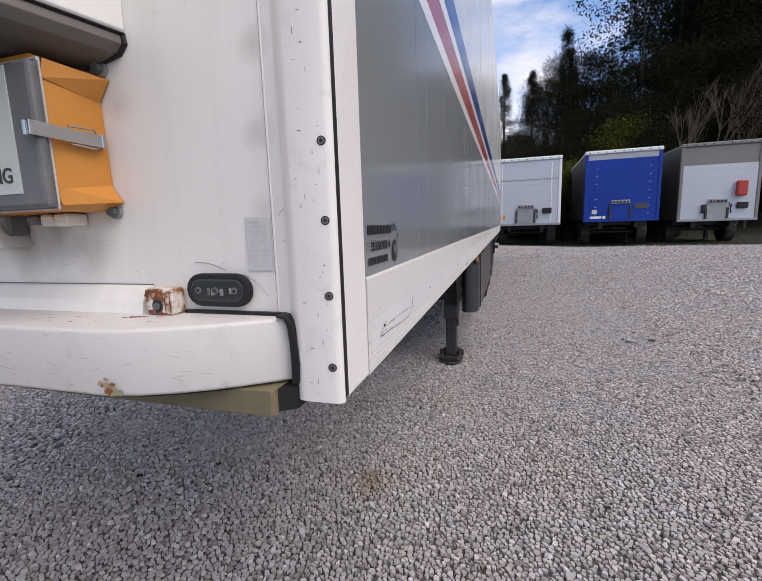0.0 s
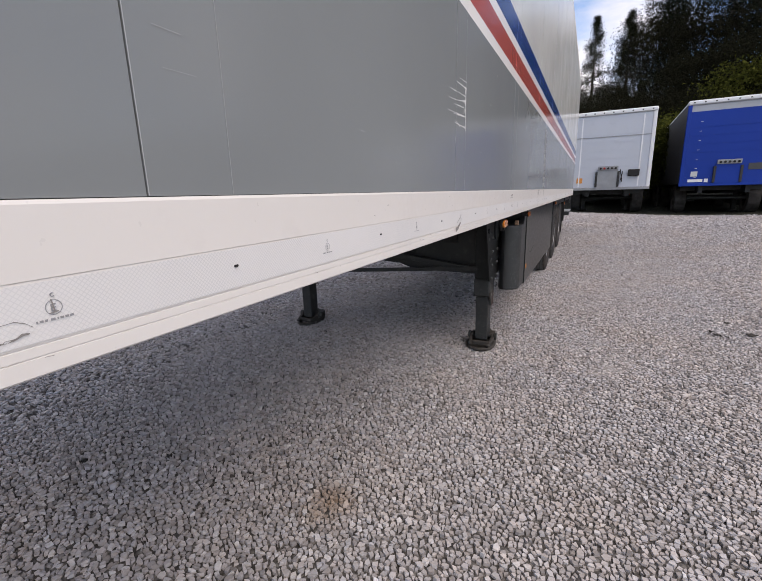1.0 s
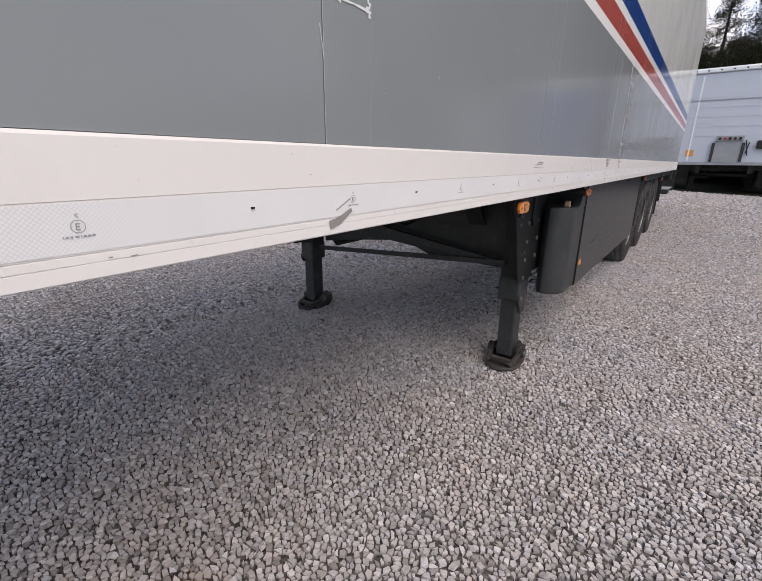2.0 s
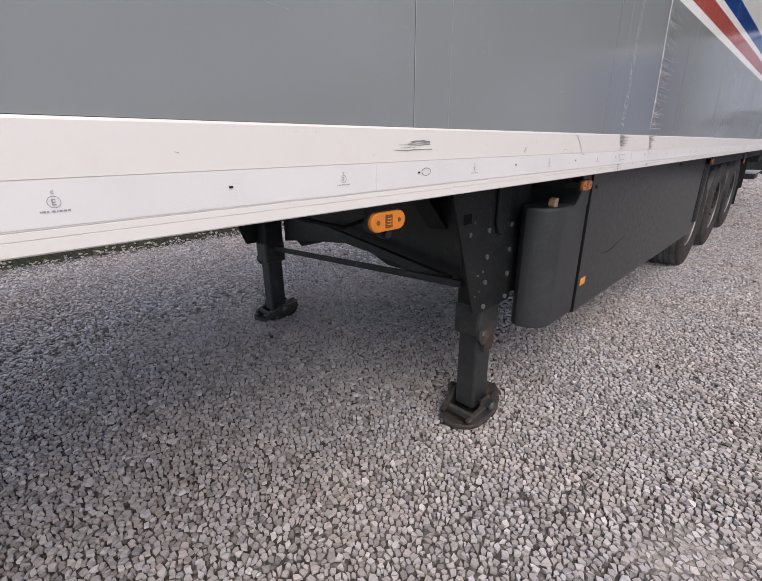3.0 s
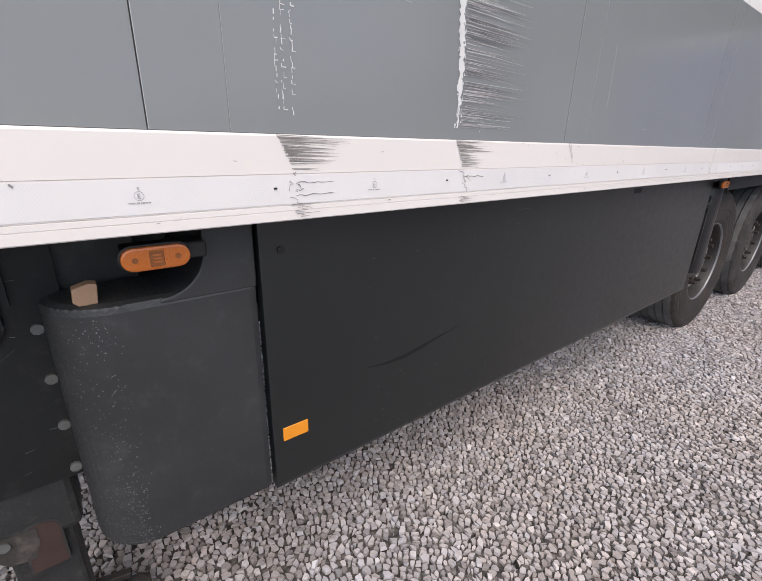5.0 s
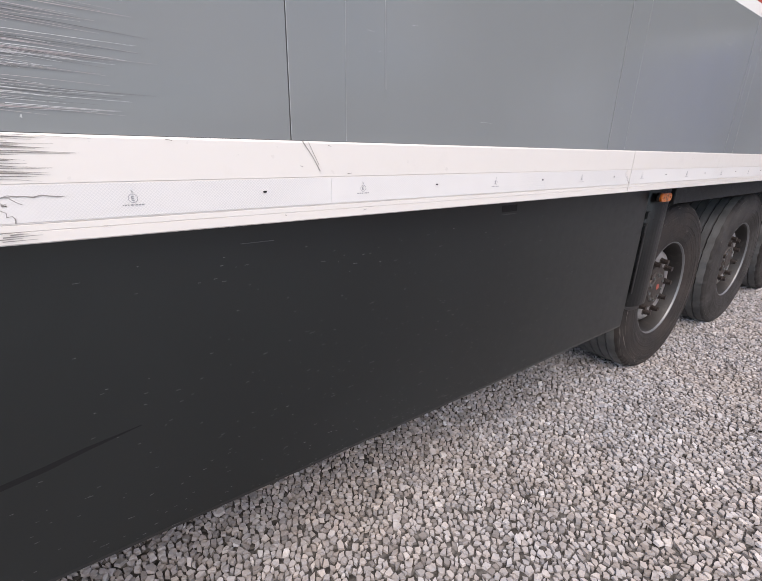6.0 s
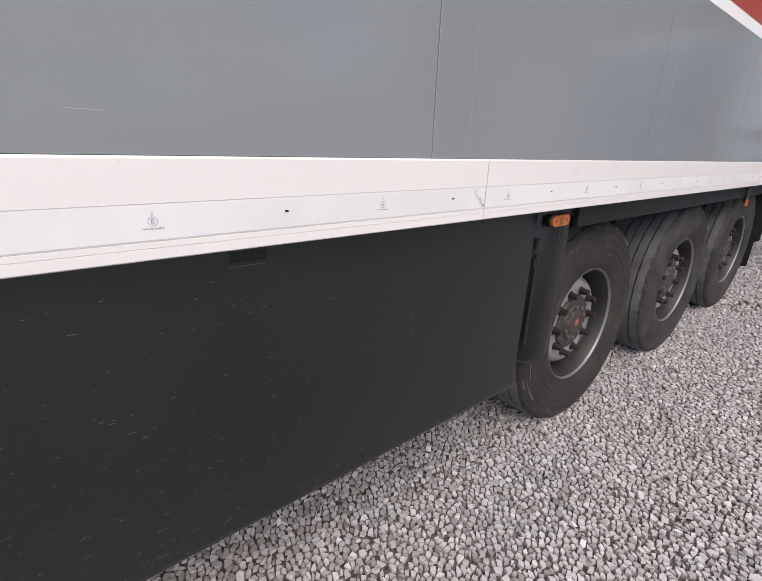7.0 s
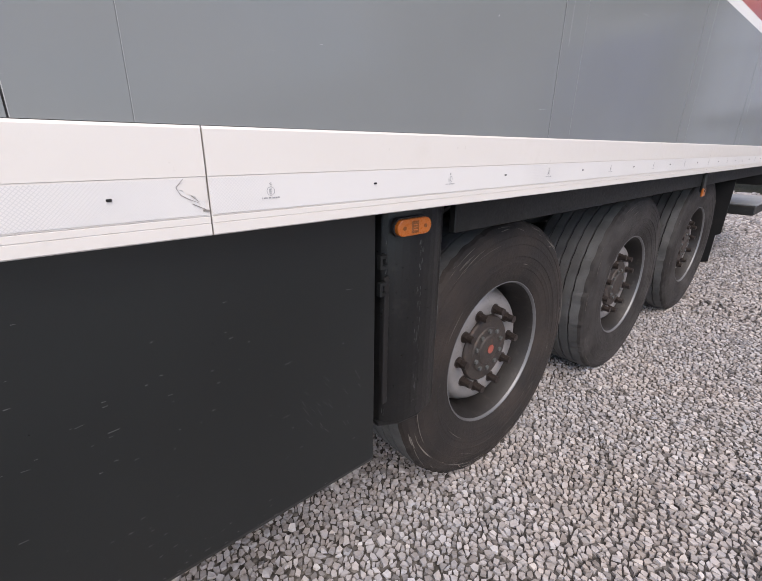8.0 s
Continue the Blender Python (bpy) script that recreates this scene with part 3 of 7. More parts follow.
# core of the box: floor, roof, far wall, front and rear
t_part("floor_slab", boxed(XF + 0.03, XS - 0.035, 0.74, YR - 0.02, 1.205, 1.33), CHASSIS)
t_part("roof", boxed(XF, XS - 0.004, YF + 0.02, YR, ROOF - 0.05, ROOF, bevel=0.012, seg=2), WHITE)
t_part("far_wall", boxed(XF, XF + 0.06, 0.775, YR - 0.03, ZB, ROOF - 0.052), WHITE)
t_part("rear_door", boxed(XF + 0.004, XS - 0.006, YR - 0.055, YR, ZB, ROOF - 0.052, bevel=0.006), WHITE)
t_part("wall_core", boxed(XS - 0.07, XS - 0.0105, 0.783, YR - 0.06, ZT - 0.02, ROOF - 0.052), CORE)

# side panels: wide sheets with a narrow joint strip between each two
seams = [0.780]
for s in (1.203, 2.376, 3.548, 4.716, 5.873, 7.082, 8.262, 9.435, 10.608, 11.78):
    seams += [s, s + 0.124]
seams.append(YR - 0.056)
for k, (a, b) in enumerate(zip(seams, seams[1:])):
    wide = b - a > 0.3
    lo, hi = (0.0002, 0.0013) if wide else (0.0008, 0.0002)
    t_part("side_panel" if wide else "joint_strip", boxed(XS - 0.010, XS - (0.0045 if wide else 0.0042), a + lo, b - hi, ZT + 0.001, ROOF - 0.054), SIDE, smooth=False)

# pale sealing beads beside the joints, fainter at the second of each pair
for k, s in enumerate(seams[1:-1]):
    w = 0.0019 if k % 2 == 0 else 0.0013
    t_part("seam_bead", boxed(XS - 0.006, XS - (0.0039 if k % 2 == 0 else 0.0041), s + 0.0009, s + w, ZT + 0.002, ROOF - 0.06), SEAMBEAD)

# lower side rail: one profile, cut once
profile = [(XS - 0.0, ZB + 0.002), (XS - 0.0, 1.2060), (XS - 0.0012, 1.2065), (XS - 0.0012, 1.2072), (XS - 0.0, 1.2078), (XS - 0.0, 1.2165), (XS - 0.0013, 1.2171), (XS - 0.0016, 1.2178), (XS - 0.0002, 1.2184),
           (XS - 0.0002, 1.2755), (XS + 0.0008, 1.2762), (XS + 0.0008, ZT - 0.004), (XS - 0.001, ZT), (XS - 0.012, ZT), (XS - 0.012, ZT - 0.012), (XS - 0.030, ZT - 0.012),
           (XS - 0.030, ZB + 0.01), (XS - 0.06, ZB + 0.01), (XS - 0.06, ZB), (XS - 0.002, ZB)]
for a, b in ((0.780, 7.286), (7.2885, YR - 0.004)):
    t_part("side_rail", prismed(profile, "y", a, b), RAIL, "white painted aluminium side rail with scuffs")

# reflective tape in the rail, in lengths
a = 0.79
for b in (3.43, 5.96, 7.284, 9.8, YR - 0.05):
    t_part("reflective_tape", boxed(XS - 0.0001, XS + 0.0007, a, b - 0.003, 1.2205, 1.2735), TAPE, "white reflective tape with a fine diamond grid")
    a = b + (0.006 if b == 7.284 else -0.0025)

# dark slots in the tape, and the printed approval marks between them
bm = boxed(XS + 0.0006, XS + 0.0030, -0.0033, 0.0033, -0.0017, 0.0017, bevel=0.0006)
slot_me = bpy.data.meshes.new("rivet_slot")
bm.to_mesh(slot_me)
bm.free()
mark_me = bpy.data.meshes.new("approval_mark")
bm = bmesh.new()
n = 20
ring = [[bm.verts.new((0, r * math.cos(2 * math.pi * i / n), r * math.sin(2 * math.pi * i / n))) for i in range(n)] for r in (0.0094, 0.0084)]
for i in range(n):
    bm.faces.new((ring[0][i], ring[0][(i + 1) % n], ring[1][(i + 1) % n], ring[1][i]))
for y0, w in ((-0.021, 0.002), (-0.0175, 0.004), (-0.012, 0.003), (-0.006, 0.005), (0.001, 0.0015), (0.004, 0.004), (0.0095, 0.004), (0.015, 0.0045)):
    sliver(bm, [(y0, -0.0140), (y0 + w, -0.0140)], [0.0028], 0)
bm.to_mesh(mark_me)
bm.free()
for letter, size, dy, dz in (("E", 0.0140, -0.0041, -0.0049), ("C", 0.0070, -0.0022, 0.0130)):
    me = text_mesh(letter, size)
    me.transform(Matrix.Translation((0, dy, dz)) @ ON_SIDE)
    bm = bmesh.new()
    bm.from_mesh(mark_me)
    bm.from_mesh(me)
    bm.to_mesh(mark_me)
    bm.free()
for k in range(27):
    y = 0.864 + 0.4497 * k
    ob = part_of("rivet_slot", slot_me, GASKET, None)
    ob.location = (0, y, 1.2505)
    ob.parent, ob.matrix_parent_inverse = trailer, trailer.matrix_basis.inverted()
    ob = part_of("approval_mark", mark_me, MARKINK, None)
    ob.scale = (1, 0.76, 0.76)
    ob.location = (XS + 0.0013, y + 0.227, 1.249)
    ob.parent, ob.matrix_parent_inverse = trailer, trailer.matrix_basis.inverted()

# -- front corner, front wall and its fittings --
post = [(-0.32, 0.694), (-0.284, 0.689), (-0.272, 0.6775), (-0.2635, 0.6685), (-0.256, 0.6662), (-0.224, 0.6660), (-0.2090, 0.6666), (-0.2035, 0.6685), (-0.2005, 0.6730), (-0.2000, 0.6762), (-0.22, 0.6762), (-0.32, 0.700)]
corner = t_part("corner_post", prismed(post, "z", 1.189, ROOF - 0.052), POSTWHITE, "white corner post with a row of screws", smooth=True)
corner.data.set_sharp_from_angle(angle=radians(40))
t_part("corner_seal", boxed(-0.24, -0.1990, 0.6764, 0.6862, 1.195, ROOF - 0.056), GASKET, "black sealant line")
t_part("corner_strip", boxed(-0.24, -0.1992, 0.6862, 0.7742, 1.192, ROOF - 0.056, bevel=0.0025, seg=2), WHITE)
t_part("rail_seal", boxed(-0.24, -0.2022, 0.7742, 0.7795, 1.194, ZT), GASKET)
t_part("strip_edge", boxed(-0.24, -0.2025, 0.7742, 0.7795, ZT + 0.002, ROOF - 0.056), GREYSTEEL)
for k in range(4):
    z = 1.2395 + 0.0960 * k
    d = Vector((0.12, -0.99, 0)).normalized()
    c = Vector((-0.2125, 0.6664, z))
    sc = t_part("screw", rodded(c - d * 0.004, c + d * 0.0005, 0.0058, 18), GASKET, "dark countersunk screw", parent=corner)
    bm = bmesh.new()
    rod(bm, c + d * 0.0002, c + d * 0.0009, 0.0047, 14, 0.0042)
    part("screw_head", bm, GREYPLASTIC, sc)
    part("screw_socket", rodded(c + d * 0.0006, c + d * 0.0012, 0.0024, 6), GASKET, sc)
t_part("front_wall", boxed(XF + 0.1, -0.2995, YF, YF + 0.05, 1.19, ROOF - 0.054), FRONT, "white front wall with grime and stains")
t_part("wall_panel_edge", boxed(-0.2965, -0.268, YF - 0.0010, YF + 0.03, 1.300, ROOF - 0.06), FRONT)
t_part("wall_trim", boxed(-0.2996, -0.2966, YF - 0.0035, YF + 0.004, 1.308, ROOF - 0.06, bevel=0.001), WHITE)
t_part("wall_trim_gap", boxed(-0.3014, -0.2998, YF - 0.0006, YF + 0.004, 1.308, ROOF - 0.06), GREYSTEEL)
t_part("far_corner_post", boxed(XF, XF + 0.1, 0.666, 0.77, 1.195, ROOF - 0.054, bevel=0.02, seg=3), WHITE)


# bowed bumper shelf, its lip and underside
def bow_y(x):
    d = max(0.0, (x + 0.505) / 0.232, (-2.415 - x) / 0.232)
    return 0.562 + 0.006 * min(1, abs(x + 1.46)) + 0.114 * d ** 1.65


bow = []
for i in range(41):
    u = i / 40
    u = 0.5 - 0.5 * math.cos(math.pi * u)
    x = -0.276 - u * 2.368
    bow.append((x, bow_y(x)))
back = [(bow[-1][0], YF - 0.002), (bow[0][0], YF - 0.002)]
bm = bmesh.new()
prism(bm, bow + back, "z", 1.2125, 1.3030)
rim_edges = [e for e in bm.edges if abs(e.verts[0].co.z - e.verts[1].co.z) < 1e-5 and len(e.link_faces) == 2 and (e.verts[0].co.y + e.verts[1].co.y) / 2 < 0.684]
bmesh.ops.bevel(bm, geom=rim_edges, offset=0.006, segments=3, affect="EDGES", profile=0.5)
bumper = t_part("bumper", bm, BUMPERWHITE, "white bowed bumper shelf with rust chips", smooth=True)
bumper.data.set_sharp_from_angle(angle=radians(35))
t_part("bumper_underside", prismed([(-2.62, 0.640), (-0.293, 0.640), (-0.289, 0.648), (-0.289, 0.78), (-2.62, 0.78)], "z", 1.173, 1.2100, bevel=0.002), BEIGE, "yellowed dirty underside plate")
t_part("underside_seal", prismed([(x, y + 0.012) for x, y in bow] + back, "z", 1.2085, 1.2122), GASKET)
t_part("underside_corner", prismed([(-0.289, 0.652), (-0.268, 0.668), (-0.268, 0.75), (-0.289, 0.76)], "z", 1.176, 1.2083), GASKET)
# thick black lip that curves over the end of the bumper
lip, n = [], 10
for i in range(n + 1):
    a = radians(100 - 100 * i / n)
    lip.append((-0.287 + 0.0225 * math.cos(a), 1.2800 + 0.0275 * math.sin(a)))
lip += [(-0.2625, 1.262), (-0.2610, 1.240), (-0.2632, 1.2130), (-0.2735, 1.2115), (-0.2725, 1.240), (-0.2735, 1.270), (-0.2755, 1.292), (-0.280, 1.3025), (-0.292, 1.3045)]
t_part("bumper_seal", prismed(lip, "y", 0.6640, YF - 0.001, bevel=0.0012), GASKET, "thick black rubber lip over the bumper's end")
t_part("shelf_seal", boxed(-0.456, -0.286, YF - 0.008, YF - 0.0005, 1.3025, 1.3080, bevel=0.001), GASKET)
t_part("shelf_moulding", prismed([(YF - 0.001, 1.3032), (YF - 0.028, 1.3032), (YF - 0.024, 1.322), (YF - 0.010, 1.342), (YF - 0.001, 1.344)], "x", -2.4, -0.515), FRONT)
t_part("moulding_seal", boxed(-2.4, -0.515, YF - 0.0022, YF - 0.0004, 1.3436, 1.3452), GREYPLASTIC)
rb = t_part("rusty_bracket", boxed(-0.5060, -0.4560, YF - 0.030, YF - 0.002, 1.3035, 1.3415, bevel=0.003), RUSTEDWHITE, "white bracket with heavy rust stains")
part("bracket_bolt", rodded((-0.482, YF - 0.028, 1.317), (-0.482, YF - 0.035, 1.317), 0.0052, 10), BOLT, rb)
part("bracket_bolt_hole", rodded((-0.482, YF - 0.0295, 1.317), (-0.482, YF - 0.0312, 1.317), 0.0095, 14), CHASSIS, rb)
bm = bmesh.new()
random.seed(5)


def blot(bm, cx, cz, w, h, depth):
    k = 13
    pts = [(cx + w * 0.5 * math.cos(a) * random.uniform(0.55, 1.2), cz + h * 0.5 * math.sin(a) * random.uniform(0.55, 1.2)) for a in [i * 2 * math.pi / k for i in range(k)]]
    bm.faces.new([bm.verts.new((x, depth(x) if callable(depth) else depth, z)) for x, z in pts])


for cx, cz, w, h in ((-0.492, 1.338, 0.022, 0.005), (-0.500, 1.332, 0.010, 0.008), (-0.482, 1.324, 0.018, 0.022), (-0.495, 1.308, 0.014, 0.007), (-0.468, 1.321, 0.003, 0.028), (-0.459, 1.320, 0.003, 0.032), (-0.478, 1.3060, 0.030, 0.004)):
    blot(bm, cx, cz, w, h, YF - 0.0306)
part("rust_stain", bm, RUST, rb, "orange-brown rust stain")
bm = bmesh.new()
for x, y, w, l in ((-0.512, 0.641, .016, .010), (-0.522, 0.636, .014, .006), (-0.498, 0.645, .022, .005), (-0.47, 0.648, .016, .003), (-0.46, 0.620, .008, .002), (-0.60, 0.628, .016, .003), (-0.64, 0.616, .020, .002), (-0.66, 0.606, .03, .0015), (-0.62, 0.598, .025, .0012), (-0.58, 0.60, .010, .003), (-0.545, 0.61, .006, .0015), (-0.68, 0.636, .04, .0016)):
    pts = [(x + w * 0.5 * math.cos(a) * random.uniform(0.5, 1.3), y + l * 0.5 * math.sin(a) * random.uniform(0.5, 1.3)) for a in [i * math.pi / 6 for i in range(12)]]
    bm.faces.new([bm.verts.new((px, py, 1.3034)) for px, py in pts])
tagged(t_part("shelf_stain", bm, RUST, "rust runs and brown scratches on the shelf"), kind="stuff")
bm = bmesh.new()
for cx, cz, w, h in ((-0.484, 1.226, 0.020, 0.022), (-0.475, 1.219, 0.022, 0.010), (-0.497, 1.232, 0.010, 0.008), (-0.489, 1.238, 0.008, 0.006)):
    blot(bm, cx, cz, w, h, lambda x: bow_y(x) - 0.0012)
t_part("paint_chip", bm, CHIP, "yellow-brown rusty chip in the bumper paint")
bm = bmesh.new()
for k in range(75):
    x, z = -0.30 - 0.45 * random.random() ** 0.6, 1.216 + 0.080 * random.random() ** 1.3
    w, s = random.uniform(.002, .018), random.uniform(-0.9, 0.5)
    if k % 6 == 0:
        w, s = random.uniform(.001, .003), 5
    bm.faces.new([bm.verts.new((px, bow_y(px) - 0.0012, pz)) for px, pz in ((x, z), (x + w, z + w * s * .6), (x + w, z + w * s * .6 + random.uniform(.0002, .0006)), (x, z + .0003))])
tagged(t_part("bumper_scratch", bm, SCUFF, "brown-grey scratches in the bumper paint"), kind="stuff")
bm = bmesh.new()
for cx, cz, w, h in ((-0.486, 1.222, 0.012, 0.012), (-0.479, 1.231, 0.008, 0.007), (-0.494, 1.229, 0.005, 0.006)):
    blot(bm, cx, cz, w, h, lambda x: bow_y(x) - 0.0019)
t_part("chip_rust", bm, RUST, "dark rust in the paint chip")
bm = bmesh.new()
for k in range(46):
    x, z = random.uniform(-0.2560, -0.2150), 1.20 + 0.62 * random.random()
    w, h = random.uniform(.001, .007), random.uniform(.0004, .0014)
    if k % 4 == 0:
        w, h = random.uniform(.0006, .0012), random.uniform(.004, .010)
    bm.faces.new([bm.verts.new(v) for v in ((x, 0.66545, z), (x + w, 0.66545, z + random.uniform(-.001, .001)), (x + w * .7, 0.66545, z + h), (x + w * .1, 0.66545, z + h * .8))])
tagged(t_part("post_scratch", bm, SCUFF, "short grey-brown scratches on the post"), kind="stuff")

# clear marker lamp in a thick rubber ring
LX, LZ = -0.391, 1.3385
lamp = t_part("front_marker_lamp", prismed([(x + LX, z + LZ) for x, z in pill(0.108, 0.0485)], "y", YF - 0.012, YF - 0.0005, bevel=0.004), GASKET, "clear front marker lamp in a black rubber surround")
part("lens_well", prismed([(x + LX, z + LZ) for x, z in pill(0.090, 0.0330)], "y", YF - 0.0130, YF - 0.008, bevel=0.002), LAMPGLASS, lamp, "dark cloudy lens")
for dx in (-0.031, -0.002, 0.030):
    part("lamp_screw", rodded((LX + dx, YF - 0.0125, LZ), (LX + dx, YF - 0.0146, LZ), 0.0050, 12), GREYPLASTIC, lamp)
    part("screw_socket", rodded((LX + dx, YF - 0.0140, LZ), (LX + dx, YF - 0.0151, LZ), 0.0024, 8), GASKET, lamp)
random.seed(14)
for k in range(9):
    dx = random.uniform(-0.020, 0.022)
    w, h = random.uniform(.002, .006), random.uniform(.002, .007)
    part("lens_facet", boxed(LX + dx, LX + dx + w, YF - 0.0138, YF - 0.0126, LZ - 0.004 + random.uniform(-.004, .005), LZ - 0.003 + h), GREYSTEEL, lamp)
tp = t_part("type_plate", boxed(-0.3430, -0.3035, YF - 0.0022, YF - 0.0002, 1.3655, 1.4405, bevel=0.0008), TAGGREY, "grey embossed type plate")
bm = bmesh.new()
random.seed(8)
for k in range(10):
    z = 1.434 - k * 0.0067
    x = -0.340
    while x < -0.312:
        w = random.uniform(0.0015, 0.005)
        if random.random() < 0.7:
            box(bm, x, x + w, YF - 0.0028, YF - 0.0021, z - 0.0016, z + 0.0012)
        x += w + random.uniform(0.001, 0.0035)
part("embossed_line", bm, LABEL, tp)
bm = bmesh.new()
random.seed(17)
for (x0, z0), (x1, z1), w in (((-0.434, 1.377), (-0.382, 1.366), .0012), ((-0.350, 1.360), (-0.315, 1.330), .0008), ((-0.29, 1.440), (-0.276, 1.447), .0012), ((-0.285, 1.405), (-0.262, 1.408), .0010)):
    n = 6
    pts = [(x0 + (x1 - x0) * i / n, z0 + (z1 - z0) * i / n + 0.004 * math.sin(math.pi * i / n)) for i in range(n + 1)]
    for (a, b), (c, d) in zip(pts, pts[1:]):
        bm.faces.new([bm.verts.new(v) for v in ((a, YF - 0.0016, b), (c, YF - 0.0016, d), (c, YF - 0.0016, d + w), (a, YF - 0.0016, b + w))])
for k in range(26):
    x, z, w = random.uniform(-0.80, -0.31), 1.345 + 0.12 * random.random() ** 2.2, random.uniform(.001, .006)
    h = random.uniform(.0003, .0012)
    bm.faces.new([bm.verts.new(v) for v in ((x, YF - 0.0008, z), (x + w, YF - 0.0008, z + random.uniform(-.001, .001)), (x + w * .6, YF - 0.0008, z + h))])
tagged(t_part("wall_grime", bm, SCUFF, "brown-grey specks and scratches"), kind="stuff")

# yellow document box with a grey lid, latch and bolts
docs = t_part("document_box", prismed([(-0.78, 1.4580), (-0.5835, 1.4580), (-0.5725, 1.4660), (-0.5705, 1.486), (-0.5730, 1.560), (-0.5740, 1.620), (-0.5760, 1.6480), (-0.5840, 1.6560), (-0.78, 1.6560)], "y", 0.600, YF - 0.0005, bevel=0.002), YELLOW, "orange-yellow plastic document box with a grey lid and steel latch")
part("lid", boxed(-0.78, -0.5605, 0.580, 0.5935, 1.4600, 1.6400, bevel=0.005, seg=2), GREYPLASTIC, docs, "grey plastic lid with a dusty rim")
part("lid_rim", boxed(-0.78, -0.5660, 0.5935, 0.5985, 1.4590, 1.6450, bevel=0.0018), GREYPLASTIC, docs)
part("lid_rim", boxed(-0.78, -0.5690, 0.5985, 0.6035, 1.4575, 1.6500, bevel=0.0015), LABEL, docs, "pale dusty rim")
part("lid_label", boxed(-0.78, -0.6005, 0.5785, 0.5800, 1.4790, 1.6360), LABEL, docs, "pale worn label")
lt = text_mesh("NG", 0.0272, 1.0, 0.02)
right = max(v.co.x for v in lt.vertices)
lt.transform(Matrix.Translation((-0.6135 - right, 0.5780, 1.4935)) @ ON_FRONT)
part_of("lettering", lt, INK, docs)
part("lettering_bar", boxed(-0.660, -0.6300, 0.5780, 0.5788, 1.584, 1.597), INK, docs)
# folded corner gussets with ears, each drawn out to a bolt
for zc, s in ((1.6560, 1), (1.4580, -1)):
    bm = bmesh.new()
    v = [bm.verts.new(p) for p in ((-0.5725, 0.6030, zc - s * 0.030), (-0.5700, 0.6060, zc - s * 0.006), (-0.5530, YF - 0.004, zc - s * 0.012), (-0.5740, YF - 0.004, zc - s * 0.042), (-0.5760, YF - 0.0010, zc), (-0.5530, YF - 0.0010, zc - s * 0.012), (-0.585, 0.606, zc - s * 0.004))]
    for f in ((0, 1, 2), (0, 2, 3), (1, 6, 2), (6, 4, 2), (2, 4, 5), (3, 2, 5)):
        bm.faces.new([v[i] for i in f])
    bmesh.ops.recalc_face_normals(bm, faces=bm.faces[:])
    part("mounting_ear", bm, YELLOW, docs)
for x, z in ((-0.5650, 1.6600), (-0.5690, 1.4570)):
    part("washer", rodded((x, YF - 0.0005, z), (x, YF - 0.006, z), 0.0112, 16), GREYSTEEL, docs)
    part("bolt", rodded((x, YF - 0.002, z), (x, YF - 0.014, z), 0.0082, 6), BOLT, docs)
latch = part("latch", prismed([(-0.5660, 0.5700), (-0.5570, 0.5690), (-0.5560, 0.5760), (-0.5590, 0.610), (-0.5605, 0.640), (-0.5605, 0.672), (-0.5640, 0.672), (-0.5640, 0.640), (-0.5625, 0.610), (-0.5600, 0.580), (-0.5660, 0.5735)], "z", 1.5475, 1.5655, bevel=0.0008), STEEL, docs, "bright steel latch")
part("latch_hook", boxed(-0.5680, -0.5630, 0.5680, 0.5795, 1.5470, 1.5660, bevel=0.001), STEEL, docs)
part("latch_plate", boxed(-0.5720, -0.5660, 0.650, 0.676, 1.5465, 1.5650, bevel=0.001), GREYSTEEL, docs)
part("latch_tip", boxed(-0.5630, -0.5585, 0.668, 0.674, 1.5470, 1.5660, bevel=0.001), STEEL, docs)
for z, s in ((1.5710, 1), (1.5440, -1)):
    bm = bmesh.new()
    rod(bm, (-0.5625, 0.622, z - s * 0.002), (-0.5610, 0.658, z), 0.0015, 8)
    rod(bm, (-0.5610, 0.658, z), (-0.5640, 0.664, z - s * 0.004), 0.0015, 8)
    part("latch_wire", bm, STEEL, docs)
t_part("cable_clip", boxed(-0.655, -0.629, 0.650, YF - 0.001, 1.437, 1.4565, bevel=0.005, seg=2), FRONT)
t_part("cable_clip", boxed(-0.684, -0.660, 0.650, YF - 0.001, 1.438, 1.4565, bevel=0.005, seg=2), FRONT)
t_part("cable_clip", boxed(-0.714, -0.690, 0.650, YF - 0.001, 1.441, 1.4565, bevel=0.005, seg=2), GREYPLASTIC)
t_part("small_bracket", prismed([(-0.90, 1.407), (-0.757, 1.407), (-0.780, 1.444), (-0.90, 1.447)], "y", 0.640, YF - 0.001, bevel=0.002), FRONT)
t_part("bracket_clamp", boxed(-0.790, -0.762, 0.655, YF - 0.001, 1.425, 1.462, bevel=0.004), GREYPLASTIC)

# overhanging cooling-unit housing, narrowing away from the wall
def drawn_in(bm):
    for v in bm.verts:
        v.co.x += 0.24 * (v.co.y - 0.678) * (1 if v.co.x > -1.4 else -1)
    return bm


